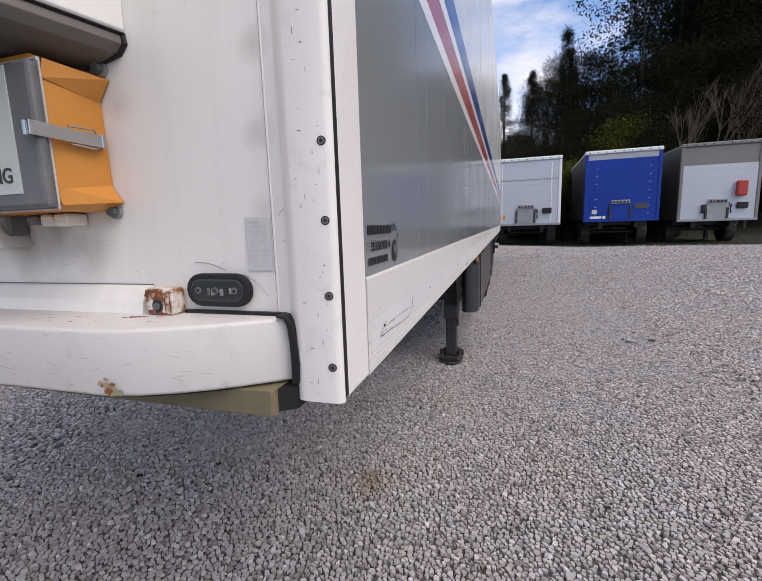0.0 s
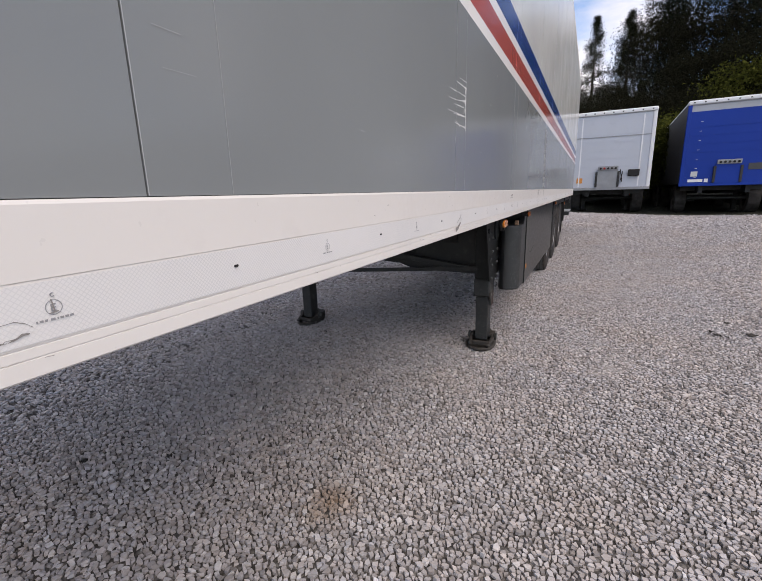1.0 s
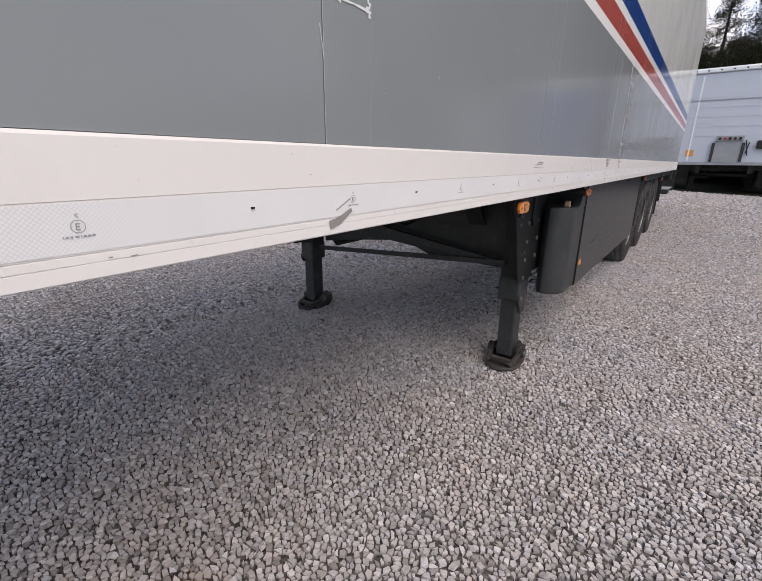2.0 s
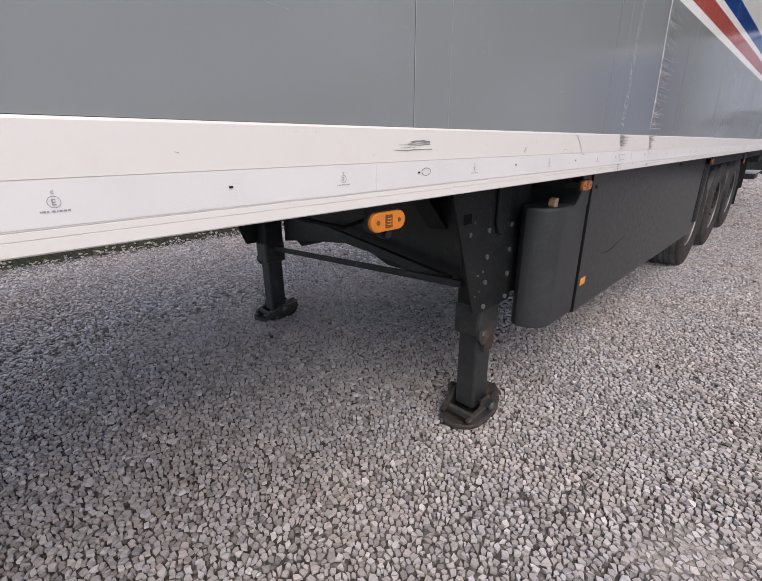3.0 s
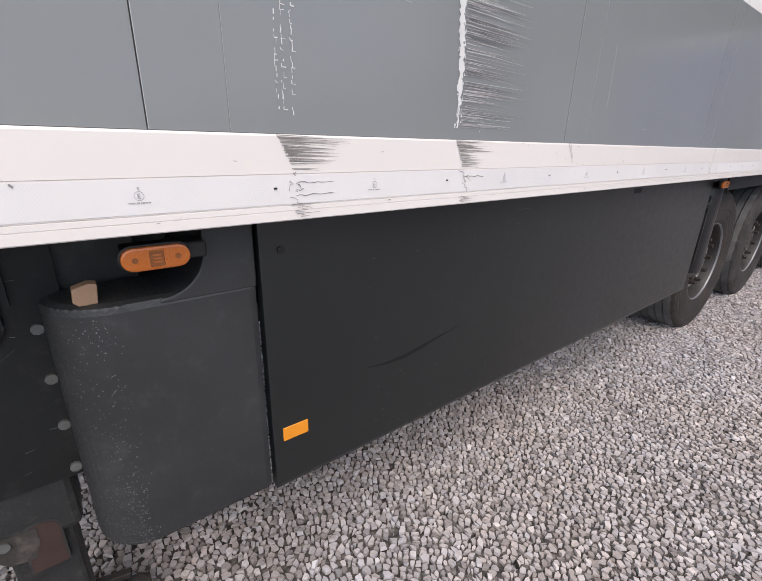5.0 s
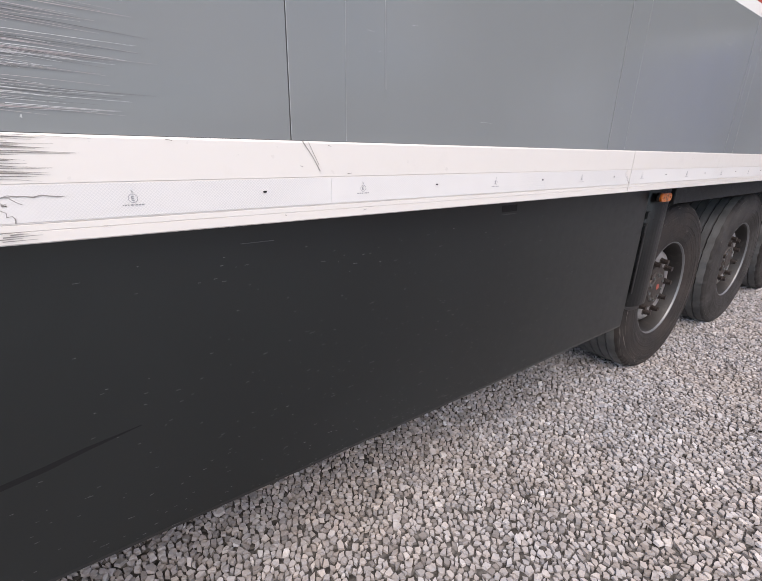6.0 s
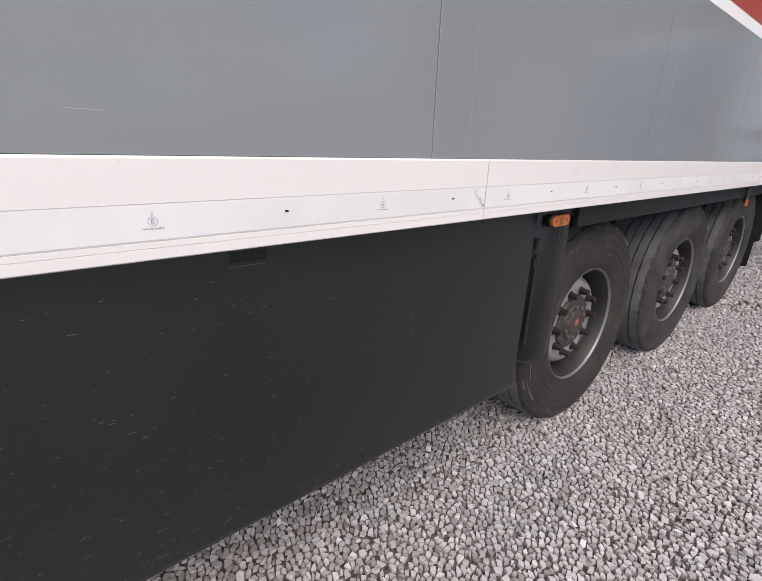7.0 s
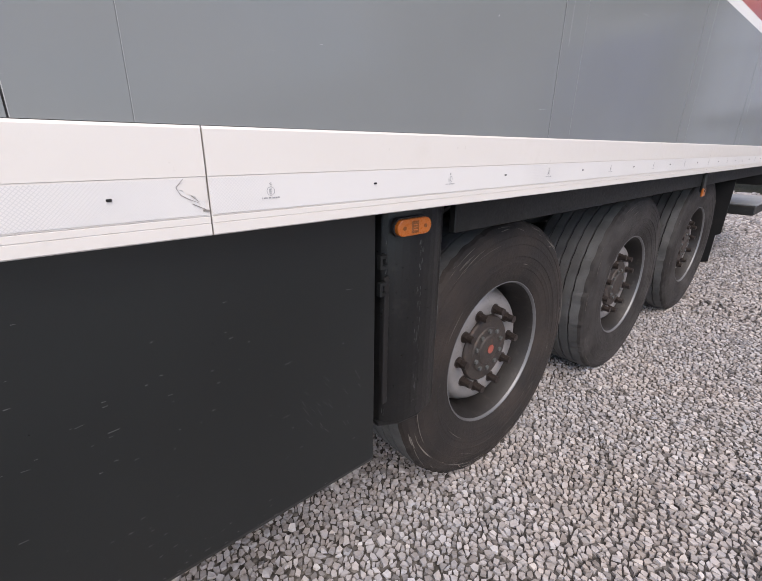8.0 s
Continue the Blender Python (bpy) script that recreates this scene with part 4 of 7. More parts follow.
cool = t_part("cooling_unit", drawn_in(prismed([(-2.4, 1.7035), (-0.5200, 1.7035), (-0.5175, 1.707), (-0.5150, 2.9), (-2.4, 2.9)], "y", 0.34, YF - 0.0005, bevel=0.0015)), FRONT, "white cooling-unit housing with a dark rounded underside")
part("underside_pan", drawn_in(prismed([(-2.38, 1.660), (-0.600, 1.660), (-0.560, 1.668), (-0.530, 1.6755), (-0.5180, 1.6870), (-0.5195, 1.6990), (-2.38, 1.6990)], "y", 0.345, YF - 0.001, bevel=0.0025)), PANGREY, cool)
part("edge_seal", drawn_in(prismed([(-2.38, 1.6990), (-0.5190, 1.6990), (-0.5155, 1.7010), (-0.5190, 1.7034), (-2.38, 1.7034)], "y", 0.3385, YF - 0.001)), GASKET, cool)
part("edge_seal", drawn_in(prismed([(-0.5600, 1.6665), (-0.5270, 1.6735), (-0.5140, 1.6870), (-0.5165, 1.6990), (-0.5200, 1.6990), (-0.5185, 1.6870), (-0.5300, 1.6755), (-0.5600, 1.6685)], "y", YF - 0.006, YF - 0.001)), GASKET, cool)

# -- lettering, logo shapes and damage on the side --
FACE = XS - 0.0032
bm = bmesh.new()
for y0, y1, z0, z1 in ((0.802, 0.940, 1.4095, 1.4245), (0.803, 0.916, 1.3600, 1.3725)):
    y = y0
    random.seed(int(z0 * 1000))
    while y < y1 - 0.004:
        w = random.uniform(0.0042, 0.0062)
        box(bm, FACE, FACE + 0.0005, y, y + w, z0, z1)
        y += w + 0.0034
tagged(t_part("lettering_bar", bm, INK, "black printed bars of lettering"), kind="stuff")
lt = text_mesh("DECORAZIONI", 0.0196, 0.66, 0.022)
span = max(v.co.x for v in lt.vertices)
lt.transform(Matrix.Translation((FACE + 0.0003, 0.8195, 1.3835)) @ ON_SIDE @ Matrix.Diagonal((0.0915 / span, 1, 1, 1)))
part_of("lettering", lt, INK, trailer, "black lettering")
bm = bmesh.new()
for y, z, ry_, rz_, lean in ((0.950, 1.420, 0.0028, 0.0100, 0.2), (0.963, 1.4235, 0.0026, 0.0090, 0.05), (0.975, 1.418, 0.0024, 0.0075, -0.1), (0.989, 1.404, 0.0024, 0.0080, -0.3), (0.926, 1.3895, 0.0048, 0.0060, 0.5)):
    pts = []
    for i in range(12):
        a = 2 * math.pi * i / 12
        u, w = ry_ * math.cos(a), rz_ * math.sin(a)
        pts.append((y + u - w * lean, z + w + u * lean))
    bm.faces.new([bm.verts.new((FACE + 0.0004, *p)) for p in pts])
inner, outer = [], []
for i in range(16):
    a = 2 * math.pi * i / 16
    outer.append(bm.verts.new((FACE + 0.0004, 0.963 + 0.0210 * math.cos(a) * (1.0 if math.sin(a) < 0 else 0.9), 1.3755 + 0.0215 * math.sin(a))))
    inner.append(bm.verts.new((FACE + 0.0004, 0.968 + 0.0090 * math.cos(a), 1.3785 + 0.0120 * math.sin(a))))
for i in range(16):
    j = (i + 1) % 16
    bm.faces.new((outer[i], outer[j], inner[j], inner[i]))
t_part("printed_emblem", bm, INK, "black printed emblem of rounded blots")
bm = bmesh.new()
random.seed(2)
for k in range(13):
    y, z = random.uniform(0.784, 0.81), random.uniform(1.386, 1.403)
    sliver(bm, [(y, z), (y + random.uniform(0.02, 0.16), z - random.uniform(-0.001, 0.003))], [random.uniform(0.0003, 0.0009)], FACE - 0.0003)
tagged(t_part("rub_mark", bm, SCUFF, "grey rub marks"), kind="stuff")

# claw-like white scratches
bm = bmesh.new()
random.seed(11)
for y0, z0, y1, z1, w in ((2.296, 1.672, 2.379, 1.674, .003), (2.398, 1.677, 2.496, 1.677, .003), (2.377, 1.707, 2.501, 1.704, .006), (2.418, 1.724, 2.498, 1.726, .003), (2.286, 1.642, 2.381, 1.647, .003),
                          (2.392, 1.647, 2.494, 1.663, .005), (2.347, 1.630, 2.468, 1.637, .004), (2.283, 1.604, 2.489, 1.608, .004), (2.342, 1.600, 2.470, 1.606, .004), (2.361, 1.573, 2.500, 1.570, .005), (2.370, 1.580, 2.42, 1.568, .004)):
    n = 9
    sliver(bm, [(y0 + (y1 - y0) * i / n, z0 + (z1 - z0) * i / n + random.uniform(-.0012, .0012)) for i in range(n + 1)], [w * (0.35 + 0.75 * i / n) * random.uniform(0.5, 1.3) for i in range(n + 1)], FACE)
for k in range(16):
    z = 1.560 + 0.0070 * k
    y = 2.492 + random.uniform(-.004, .004)
    sliver(bm, [(y, z), (y + random.uniform(-.003, .003), z + 0.010)], [random.uniform(.003, .009), random.uniform(.003, .008)], FACE)
for k in range(9):
    z, y = random.uniform(1.608, 1.660), random.uniform(2.455, 2.490)
    sliver(bm, [(y, z), (y + random.uniform(-.004, .004), z + random.uniform(.006, .014))], [random.uniform(.003, .010), random.uniform(.002, .006)], FACE)
sliver(bm, [(2.488, 1.700), (2.492, 1.690), (2.494, 1.684)], [.016, .014, .004], FACE)
sliver(bm, [(2.369, 1.525), (2.377, 1.475)], [.0012], FACE)
tagged(t_part("scratch_cluster", bm, SCRATCH, "white claw-like scratches in the grey paint"), kind="stuff")

# a torn vertical scrape with fine rub lines, and a perforated-looking row of chips
bm, hair, rub, dim = bmesh.new(), bmesh.new(), bmesh.new(), bmesh.new()
random.seed(21)
pts, wid = [], []
for k in range(105):
    z = 1.372 + 0.006 * k
    pts.append((5.388 - 0.035 * float(smooth01((z - 1.42) / 0.5)) + random.uniform(-.0025, .0025), z))
    wid.append((0.006 + 0.013 * float(smooth01((z - 1.38) / 0.10))) * random.uniform(0.35, 1.2))
sliver(bm, pts, wid, FACE)
for k in range(150):
    y, z = random.choice(pts)
    y += random.uniform(-.012, .012)
    sliver(bm, [(y, z), (y + random.uniform(-.002, .004), z + random.uniform(.003, .012))], [random.uniform(.001, .006), .0006], FACE)
for k in range(330):
    z = random.uniform(1.37, 1.90)
    if random.random() < 0.25:
        z = random.choice((1.385, 1.405, 1.44, 1.455, 1.50, 1.575, 1.60, 1.635, 1.70)) + random.uniform(-.007, .007)
    y = 5.398 - 0.035 * float(smooth01((z - 1.42) / 0.5)) + random.uniform(0, .012) + (random.uniform(0, .07) if random.random() < 0.2 else 0)
    l = (0.05 + 0.20 * random.random() ** 1.3) * (1 if z > 1.45 else 0.8)
    sliver((hair, rub, dim)[k % 3], [(y, z), (y + l * .5, z - random.uniform(.0, .002)), (y + l, z - random.uniform(.0, .006))], [random.uniform(.0004, .0010), random.uniform(.0003, .0008), .0002], FACE)
z = 1.378
while z < 2.0:
    for dy in (0.0, 0.012, 0.030):
        if random.random() < 0.8:
            y = 4.927 + 0.012 * (z - 1.378) + dy + random.uniform(-.002, .002)
            sliver(bm, [(y, z), (y + random.uniform(-.0015, .0015), z + random.uniform(.003, .011))], [random.uniform(.0006, .0022)], FACE)
            if random.random() < 0.3:
                sliver(bm, [(y, z), (y + random.uniform(.003, .009), z + random.uniform(-.001, .001))], [random.uniform(.0006, .0018)], FACE)
    z += 0.0085
tagged(t_part("torn_scrape", bm, SCRATCH, "torn white scrapes down the grey paint"), kind="stuff")
tagged(t_part("hairline_scratch", hair, HAIRLINE, "fine pale rub lines"), kind="stuff")
tagged(t_part("dark_rub", dim, CORE, "fine dark rub marks"), kind="stuff")
tagged(t_part("red_rub", rub, SCUFFRED, "fine reddish rub lines"), kind="stuff")
# loose fine hairlines elsewhere
bm = bmesh.new()
random.seed(33)
for k in range(60):
    y, z, l = random.uniform(0.9, 9.0), random.uniform(1.40, 1.93), random.uniform(0.006, 0.045)
    sliver(bm, [(y, z), (y + l, z - random.uniform(-.002, .003))], [random.uniform(.0002, .0005)], FACE)
for y, z0, z1 in ((8.30, 1.58, 1.76),):
    sliver(bm, [(y, z0), (y + 0.004, z1)], [.0008], FACE)
for y, z in ((7.97, 1.595), (5.47, 1.365), (3.80, 1.52), (2.75, 1.50)):
    sliver(bm, [(y, z), (y + .001, z + .004)], [.003, .002], FACE)
sliver(bm, [(6.098, 1.455), (6.094, 1.58), (6.092, 1.64)], [.0010], FACE)
tagged(t_part("fine_scratch", bm, SEAMBEAD, "scattered fine pale scratches"), kind="stuff")

# damage on the white rail
FR = XS + 0.0016
bm = bmesh.new()
random.seed(41)
up = [(0.830, 1.2390), (0.860, 1.2470), (0.905, 1.2470), (0.950, 1.2462), (1.005, 1.2452), (1.060, 1.2430), (1.076, 1.2350)]
lo = [(0.838, 1.2372), (0.873, 1.2345), (0.915, 1.2325), (0.960, 1.2290), (1.012, 1.2262), (1.046, 1.2270), (1.074, 1.2330)]
for edge, w0 in ((up, 0.0014), (lo, 0.0024), (lo, 0.0012)):
    pts = [(a[0] + (b[0] - a[0]) * i / 5 + random.uniform(-.001, .001), a[1] + (b[1] - a[1]) * i / 5 + random.uniform(-.0012, .0012)) for a, b in zip(edge, edge[1:]) for i in range(5)]
    sliver(bm, pts, [w0 * random.choice((0.15, 0.5, 1.0, 1.5)) for _ in pts], FR)
for y, z in ((0.8655, 1.2555), (0.90, 1.236), (0.87, 1.240), (0.85, 1.240)):
    sliver(bm, [(y, z), (y + .006, z + .001)], [.003, .001], FR)
sliver(bm, [(1.086, 1.244), (1.094, 1.245)], [.0012], FR)
sliver(bm, [(1.091, 1.246), (1.0895, 1.257)], [.0012], FR)
for y0, y1, z, w in ((3.478, 3.607, 1.299, .0018), (3.494, 3.600, 1.310, .0016), (3.53, 3.598, 1.316, .0055), (3.50, 3.55, 1.305, .001), (3.52, 3.60, 1.3125, .0012)):
    n = 6
    sliver(bm, [(y0 + (y1 - y0) * i / n, z + random.uniform(-.0012, .0012)) for i in range(n + 1)], [.0006] + [w * random.uniform(.5, 1.1) for _ in range(n)], FR)
n = 12
sliver(bm, [(3.588 + .016 * math.cos(2 * math.pi * i / n), 1.251 + .0085 * math.sin(2 * math.pi * i / n)) for i in range(n + 1)], [.0015], FR)
sliver(bm, [(4.422, 1.343), (4.46, 1.325), (4.49, 1.30), (4.513, 1.271)], [.0015], FR)
sliver(bm, [(4.44, 1.342), (4.475, 1.318), (4.505, 1.285)], [.0009], FR)
sliver(bm, [(4.341, 1.290), (4.39, 1.288), (4.43, 1.276)], [.0008], FR)
for y in (4.513, 4.525, 4.54):
    sliver(bm, [(y, 1.272), (y + .004, 1.268)], [.003], FR)
sliver(bm, [(5.893, 1.345), (5.915, 1.315), (5.931, 1.287)], [.0022, .001, .002], FR)
sliver(bm, [(5.905, 1.345), (5.928, 1.300)], [.001], FR)
sliver(bm, [(4.05, 1.285), (4.062, 1.302)], [.002], FR)
sliver(bm, [(4.058, 1.283), (4.072, 1.300)], [.0015], FR)
for y0 in (4.918, 5.380):
    big = y0 < 5
    for k in range(52 if big else 46):
        u = random.random() ** 1.2
        z = 1.3435 - 0.062 * u
        y = y0 + 0.030 * u + random.uniform(0, .006)
        l = random.uniform(.03, .17) * (1 - 0.6 * u)
        sliver(bm, [(y, z), (y + l * .6, z - .0012), (y + l, z - random.uniform(0, .004))], [random.uniform(.0005, .0016), random.uniform(.0004, .0013), .0002], FR)
    # ragged tears in the tape
    for j in range(5 if big else 4):
        y, z = y0 + 0.030 + random.uniform(-.012, .02), 1.273 - 0.010 * j
        pts = [(y, z)]
        for i in range(7):
            y += random.uniform(-.006, .009)
            z += random.uniform(-.007, .003)
            pts.append((y, z))
        sliver(bm, pts, [random.uniform(.0005, .0018) for _ in pts], FR)
    for zt in ((1.259, 1.236) if big else (1.258,)):
        n = 9
        sliver(bm, [(y0 + .035 + .085 * i / n, zt + random.uniform(-.002, .002)) for i in range(n + 1)], [random.uniform(.0006, .0022) for _ in range(n)] + [.0003], FR)
    for k in range(9 if big else 5):
        sliver(bm, [(y0 + random.uniform(.02, .05), 1.195 + .003 * k), (y0 + random.uniform(.05, .09), 1.1955 + .003 * k)], [random.uniform(.0008, .0022), .0004], FR)
bare = bmesh.new()
edge = ((7.2555, 1.2737), (7.2480, 1.2690), (7.2440, 1.2640), (7.2455, 1.2590), (7.2520, 1.2560), (7.2560, 1.2515), (7.2620, 1.2500), (7.2680, 1.2460), (7.2760, 1.2415))
bare.faces.new([bare.verts.new((XS + 0.0011, y, z)) for y, z in edge + ((7.2842, 1.2415), (7.2842, 1.2737))])
t_part("bare_rail", bare, RAIL, "bare white rail where the tape has torn off")
tear = bmesh.new()
for k in (1, 3, 5, 6):
    (ya, za), (yb, zb) = edge[k], edge[k + 1]
    tear.faces.new([tear.verts.new(v) for v in ((FR, ya, za), (FR + 0.0004, ya + 0.005, za - 0.0005), (FR, yb, zb))])
t_part("tape_tear", tear, TAGGREY, "torn grey edge of the reflective tape")
sliver(bm, [(7.2535, 1.2735), (7.2425, 1.262), (7.2475, 1.2515), (7.257, 1.2455), (7.272, 1.2385)], [.0006, .0011, .0009, .0011, .0004], FR)
sliver(bm, [(7.262, 1.250), (7.272, 1.240)], [.0014, .0005], FR)
sliver(bm, [(7.276, 1.2275), (7.286, 1.2262)], [.003], FR)
sliver(bm, [(7.262, 1.238), (7.285, 1.226)], [.0012], FR)
sliver(bm, [(2.375, 1.207), (2.40, 1.212), (2.435, 1.230)], [.016, .014, .008], FR)
sliver(bm, [(2.392, 1.232), (2.432, 1.251)], [.002], FR)
for k in range(40):
    y, z = random.uniform(0.8, 12.0), random.choice((random.uniform(1.28, 1.345), random.uniform(1.20, 1.215)))
    sliver(bm, [(y, z), (y + random.uniform(.003, .012), z + random.uniform(-.002, .002))], [random.uniform(.0005, .0013)], FR)
tagged(t_part("rail_scuff", bm, SCUFF, "grey scuffs and scratches in the white rail"), kind="stuff")

# -- landing gear: two legs, side plates, braces --
def leg(xc, out, label):
    """One landing leg; out is +1 where its plate looks along +x."""
    g = t_part("landing_leg", boxed(xc - 0.066, xc + 0.066, 4.335, 4.487, 0.56, 1.18, bevel=0.010, seg=2), PLATE, label)
    part("outer_tube", boxed(xc - 0.071, xc + 0.071, 4.325, 4.493, 0.465, 0.625, bevel=0.016, seg=2), LEGRUST, g)
    part("inner_tube", boxed(xc - 0.052, xc + 0.052, 4.346, 4.470, 0.075, 0.60, bevel=0.010, seg=2), LEGRUST if out > 0 else CHASSIS, g, "dark steel tube with rust streaks")
    part("collar_lip", prismed([(4.325, 0.468), (4.35, 0.435), (4.395, 0.425), (4.41, 0.47), (4.41, 0.51), (4.325, 0.51)], "x", xc + out * 0.060, xc + out * 0.0735), FOOTMETAL, g)
    arch = [(4.384, 0.385), (4.448, 0.385)] + [(4.416 + 0.032 * math.cos(radians(18 * i)), 0.490 + 0.026 * math.sin(radians(18 * i))) for i in range(11)]
    part("recess_lip", prismed([(4.416 + (y - 4.416) * 1.14, 0.385 + (z - 0.385) * 1.045) for y, z in arch], "x", min(xc + out * 0.0480, xc + out * 0.0716), max(xc + out * 0.0480, xc + out * 0.0716)), BOXPLASTIC, g)
    part("rust_patch", prismed(arch, "x", min(xc + out * 0.0480, xc + out * 0.0722), max(xc + out * 0.0480, xc + out * 0.0722)), RUSTPATCH, g, "red-brown rusty recess")
    part("leg_bolt", rodded((xc + out * 0.068, 4.352, 0.492), (xc + out * 0.078, 4.352, 0.492), 0.012, 10), BOLT, g)
    # hinged shoe: a dished pan with turned-up ends and a yoke
    bm = bmesh.new()
    n, rows = 14, []
    for i in range(n + 1):
        u = -1 + 2 * i / n
        y = 4.409 + 0.186 * u
        lift = (0.022 if u < 0 else 0.080) * abs(u) ** 2.4
        half = 0.108 * math.sqrt(max(0.06, 1 - abs(u) ** 3.2))
        rows.append([(xc + half * s, y, 0.006 + lift + (0.012 if abs(s) > 0.9 else 0.0)) for s in (-1, -0.6, 0, 0.6, 1)])
    top = [[bm.verts.new((x, y, z + 0.012)) for x, y, z in r] for r in rows]
    low = [[bm.verts.new((x, y, z - 0.012)) for x, y, z in r] for r in rows]
    for i in range(n):
        for j in range(4):
            bm.faces.new((top[i][j], top[i + 1][j], top[i + 1][j + 1], top[i][j + 1]))
            bm.faces.new((low[i][j], low[i][j + 1], low[i + 1][j + 1], low[i + 1][j]))
        for j in (0, 4):
            bm.faces.new((top[i][j], low[i][j], low[i + 1][j], top[i + 1][j]))
    for i in (0, n):
        for j in range(4):
            bm.faces.new((top[i][j], top[i][j + 1], low[i][j + 1], low[i][j]))
    bmesh.ops.recalc_face_normals(bm, faces=bm.faces[:])
    shoe = part("foot_shoe", bm, FOOTMETAL, g, "dusty steel ground shoe", smooth=True)
    for s in (-1, 1):
        part("shoe_cheek", prismed([(4.285, 0.030), (4.535, 0.030), (4.505, 0.070), (4.450, 0.098), (4.440, 0.132), (4.378, 0.132), (4.368, 0.098), (4.315, 0.070)], "x", xc + s * 0.078, xc + s * 0.090, bevel=0.002), FOOTMETAL, g)
        part("pivot_cap", rodded((xc + s * 0.089, 4.409, 0.098), (xc + s * 0.112, 4.409, 0.098), 0.026, 14), FOOTMETAL, g)
        part("cross_strap", boxed(xc - 0.088, xc + 0.088, 4.409 + s * 0.105 - 0.011, 4.409 + s * 0.105 + 0.011, 0.044, 0.082, bevel=0.006), FOOTMETAL, g)
    for s in (-1, 1):
        for y1, z1 in ((4.268, 0.052), (4.552, 0.096)):
            bm = bmesh.new()
            beam(bm, (xc + s * 0.100, 4.409, 0.100), (xc + s * 0.072, y1, z1), 0.026, 0.020, 0.004)
            part("foot_strap", bm, FOOTMETAL, g)
        part("roller", rodded((xc + s * 0.104, 4.409, 0.100), (xc + s * 0.122, 4.409, 0.100), 0.031, 18), LEGRUST, g)
        part("roller_ring", rodded((xc + s * 0.121, 4.409, 0.100), (xc + s * 0.126, 4.409, 0.100), 0.019, 16, 0.016), BOLT, g)
    part("pivot_pin", rodded((xc - 0.12, 4.409, 0.098), (xc + 0.12, 4.409, 0.098), 0.013, 10), LEGRUST, g)
    return g


near_leg = leg(-0.535, 1, "dark steel landing leg with a dusty hinged foot")
far_leg = leg(-2.385, -1, "dark steel landing leg on the far side")


def plate_mesh(x0, x1):
    """Slanted plate with a square hole."""
    bm = bmesh.new()
    for piece in ([(4.045, 1.195), (4.062, 1.145), (4.0933, 1.057), (4.556, 1.057), (4.556, 1.195)],
                  [(4.0933, 1.057), (4.1072, 1.018), (4.135, 1.018), (4.135, 1.057)],
                  [(4.192, 1.057), (4.192, 1.018), (4.556, 1.018), (4.556, 1.057)],
                  [(4.1072, 1.018), (4.248, 0.622), (4.262, 0.612), (4.548, 0.612), (4.556, 0.622), (4.556, 1.018)]):
        prism(bm, piece, "x", x0, x1)
    return bm


gp = t_part("gear_plate", plate_mesh(-0.466, -0.457), PLATE, "dark slanted mounting plate with bolts")
for y in (4.320, 4.507):
    for z in (0.974, 0.861, 0.748, 0.636):
        part("plate_bolt", rodded((-0.458, y, z), (-0.449, y, z), 0.0115, 8), BOLT, gp)
for y, z, r in ((4.189, 0.974, 0.010), (4.215, 1.018, 0.005), (4.262, 0.79, 0.005), (4.25, 0.70, 0.004), (4.28, 0.715, 0.004), (4.30, 0.80, 0.006)):
    part("plate_stud", rodded((-0.458, y, z), (-0.4535, y, z), r, 8), BOLT, gp)
for z in (0.92, 0.805, 0.70):
    part("plate_hole", rodded((-0.4575, 4.507, z), (-0.4562, 4.507, z), 0.006, 8), GASKET, gp)
part("pressed_channel", prismed([(4.365, 1.19), (4.365, 0.985), (4.385, 0.955), (4.415, 0.945), (4.445, 0.955), (4.462, 0.985), (4.462, 1.19)], "x", -0.4575, -0.441, bevel=0.006), PLATE, gp)
# highlight along the channel's bottom edge, drawn as flat paler strokes
for zc, drop in ((0.998, 0.030), (0.940, 0.026)):
    bm = bmesh.new()
    sliver(bm, [(4.360 + 0.106 * i / 10, zc - drop * math.sin(math.pi * i / 10)) for i in range(11)], [.0008, .0022, .0030, .0022, .0008] + [.0016] * 6, -0.4400 if zc > 0.96 else -0.4562)
    part("pressed_edge_glint", bm, BOXPLASTIC, gp)
part("plate_rib", boxed(-0.4575, -0.446, 4.468, 4.478, 1.03, 1.19), PLATE, gp)
bm = bmesh.new()
random.seed(91)
for k in range(24):
    y, z = random.uniform(4.20, 4.54), random.uniform(0.63, 1.10)
    if y > 4.13 + (1.05 - z) * 0.36:
        sliver(bm, [(y, z), (y + random.uniform(.004, .018), z + random.uniform(-.003, .003))], [random.uniform(.0006, .0018), random.uniform(.0004, .0016)], -0.4566)
tagged(part("plate_scratch", bm, BOXSCUFF, gp, "short grey scratches"), kind="stuff")
t_part("gear_plate", plate_mesh(-2.463, -2.454), PLATE, "dark slanted mounting plate on the far side")
t_part("gear_cross_panel", prismed([(-2.32, 0.62), (-2.05, 0.66), (-1.60, 0.71), (-1.36, 0.69), (-1.22, 0.64), (-0.60, 0.63), (-0.60, 1.19), (-2.32, 1.19)], "y", 4.505, 4.515), CHASSIS)
for a, b, w, h in (((-0.57, 4.315, 0.715), (-2.34, 4.40, 0.575), 0.012, 0.036),):
    bm = bmesh.new()
    beam(bm, a, b, w, h, 0.003)
    t_part("cross_brace", bm, CHASSIS)
bm = bmesh.new()
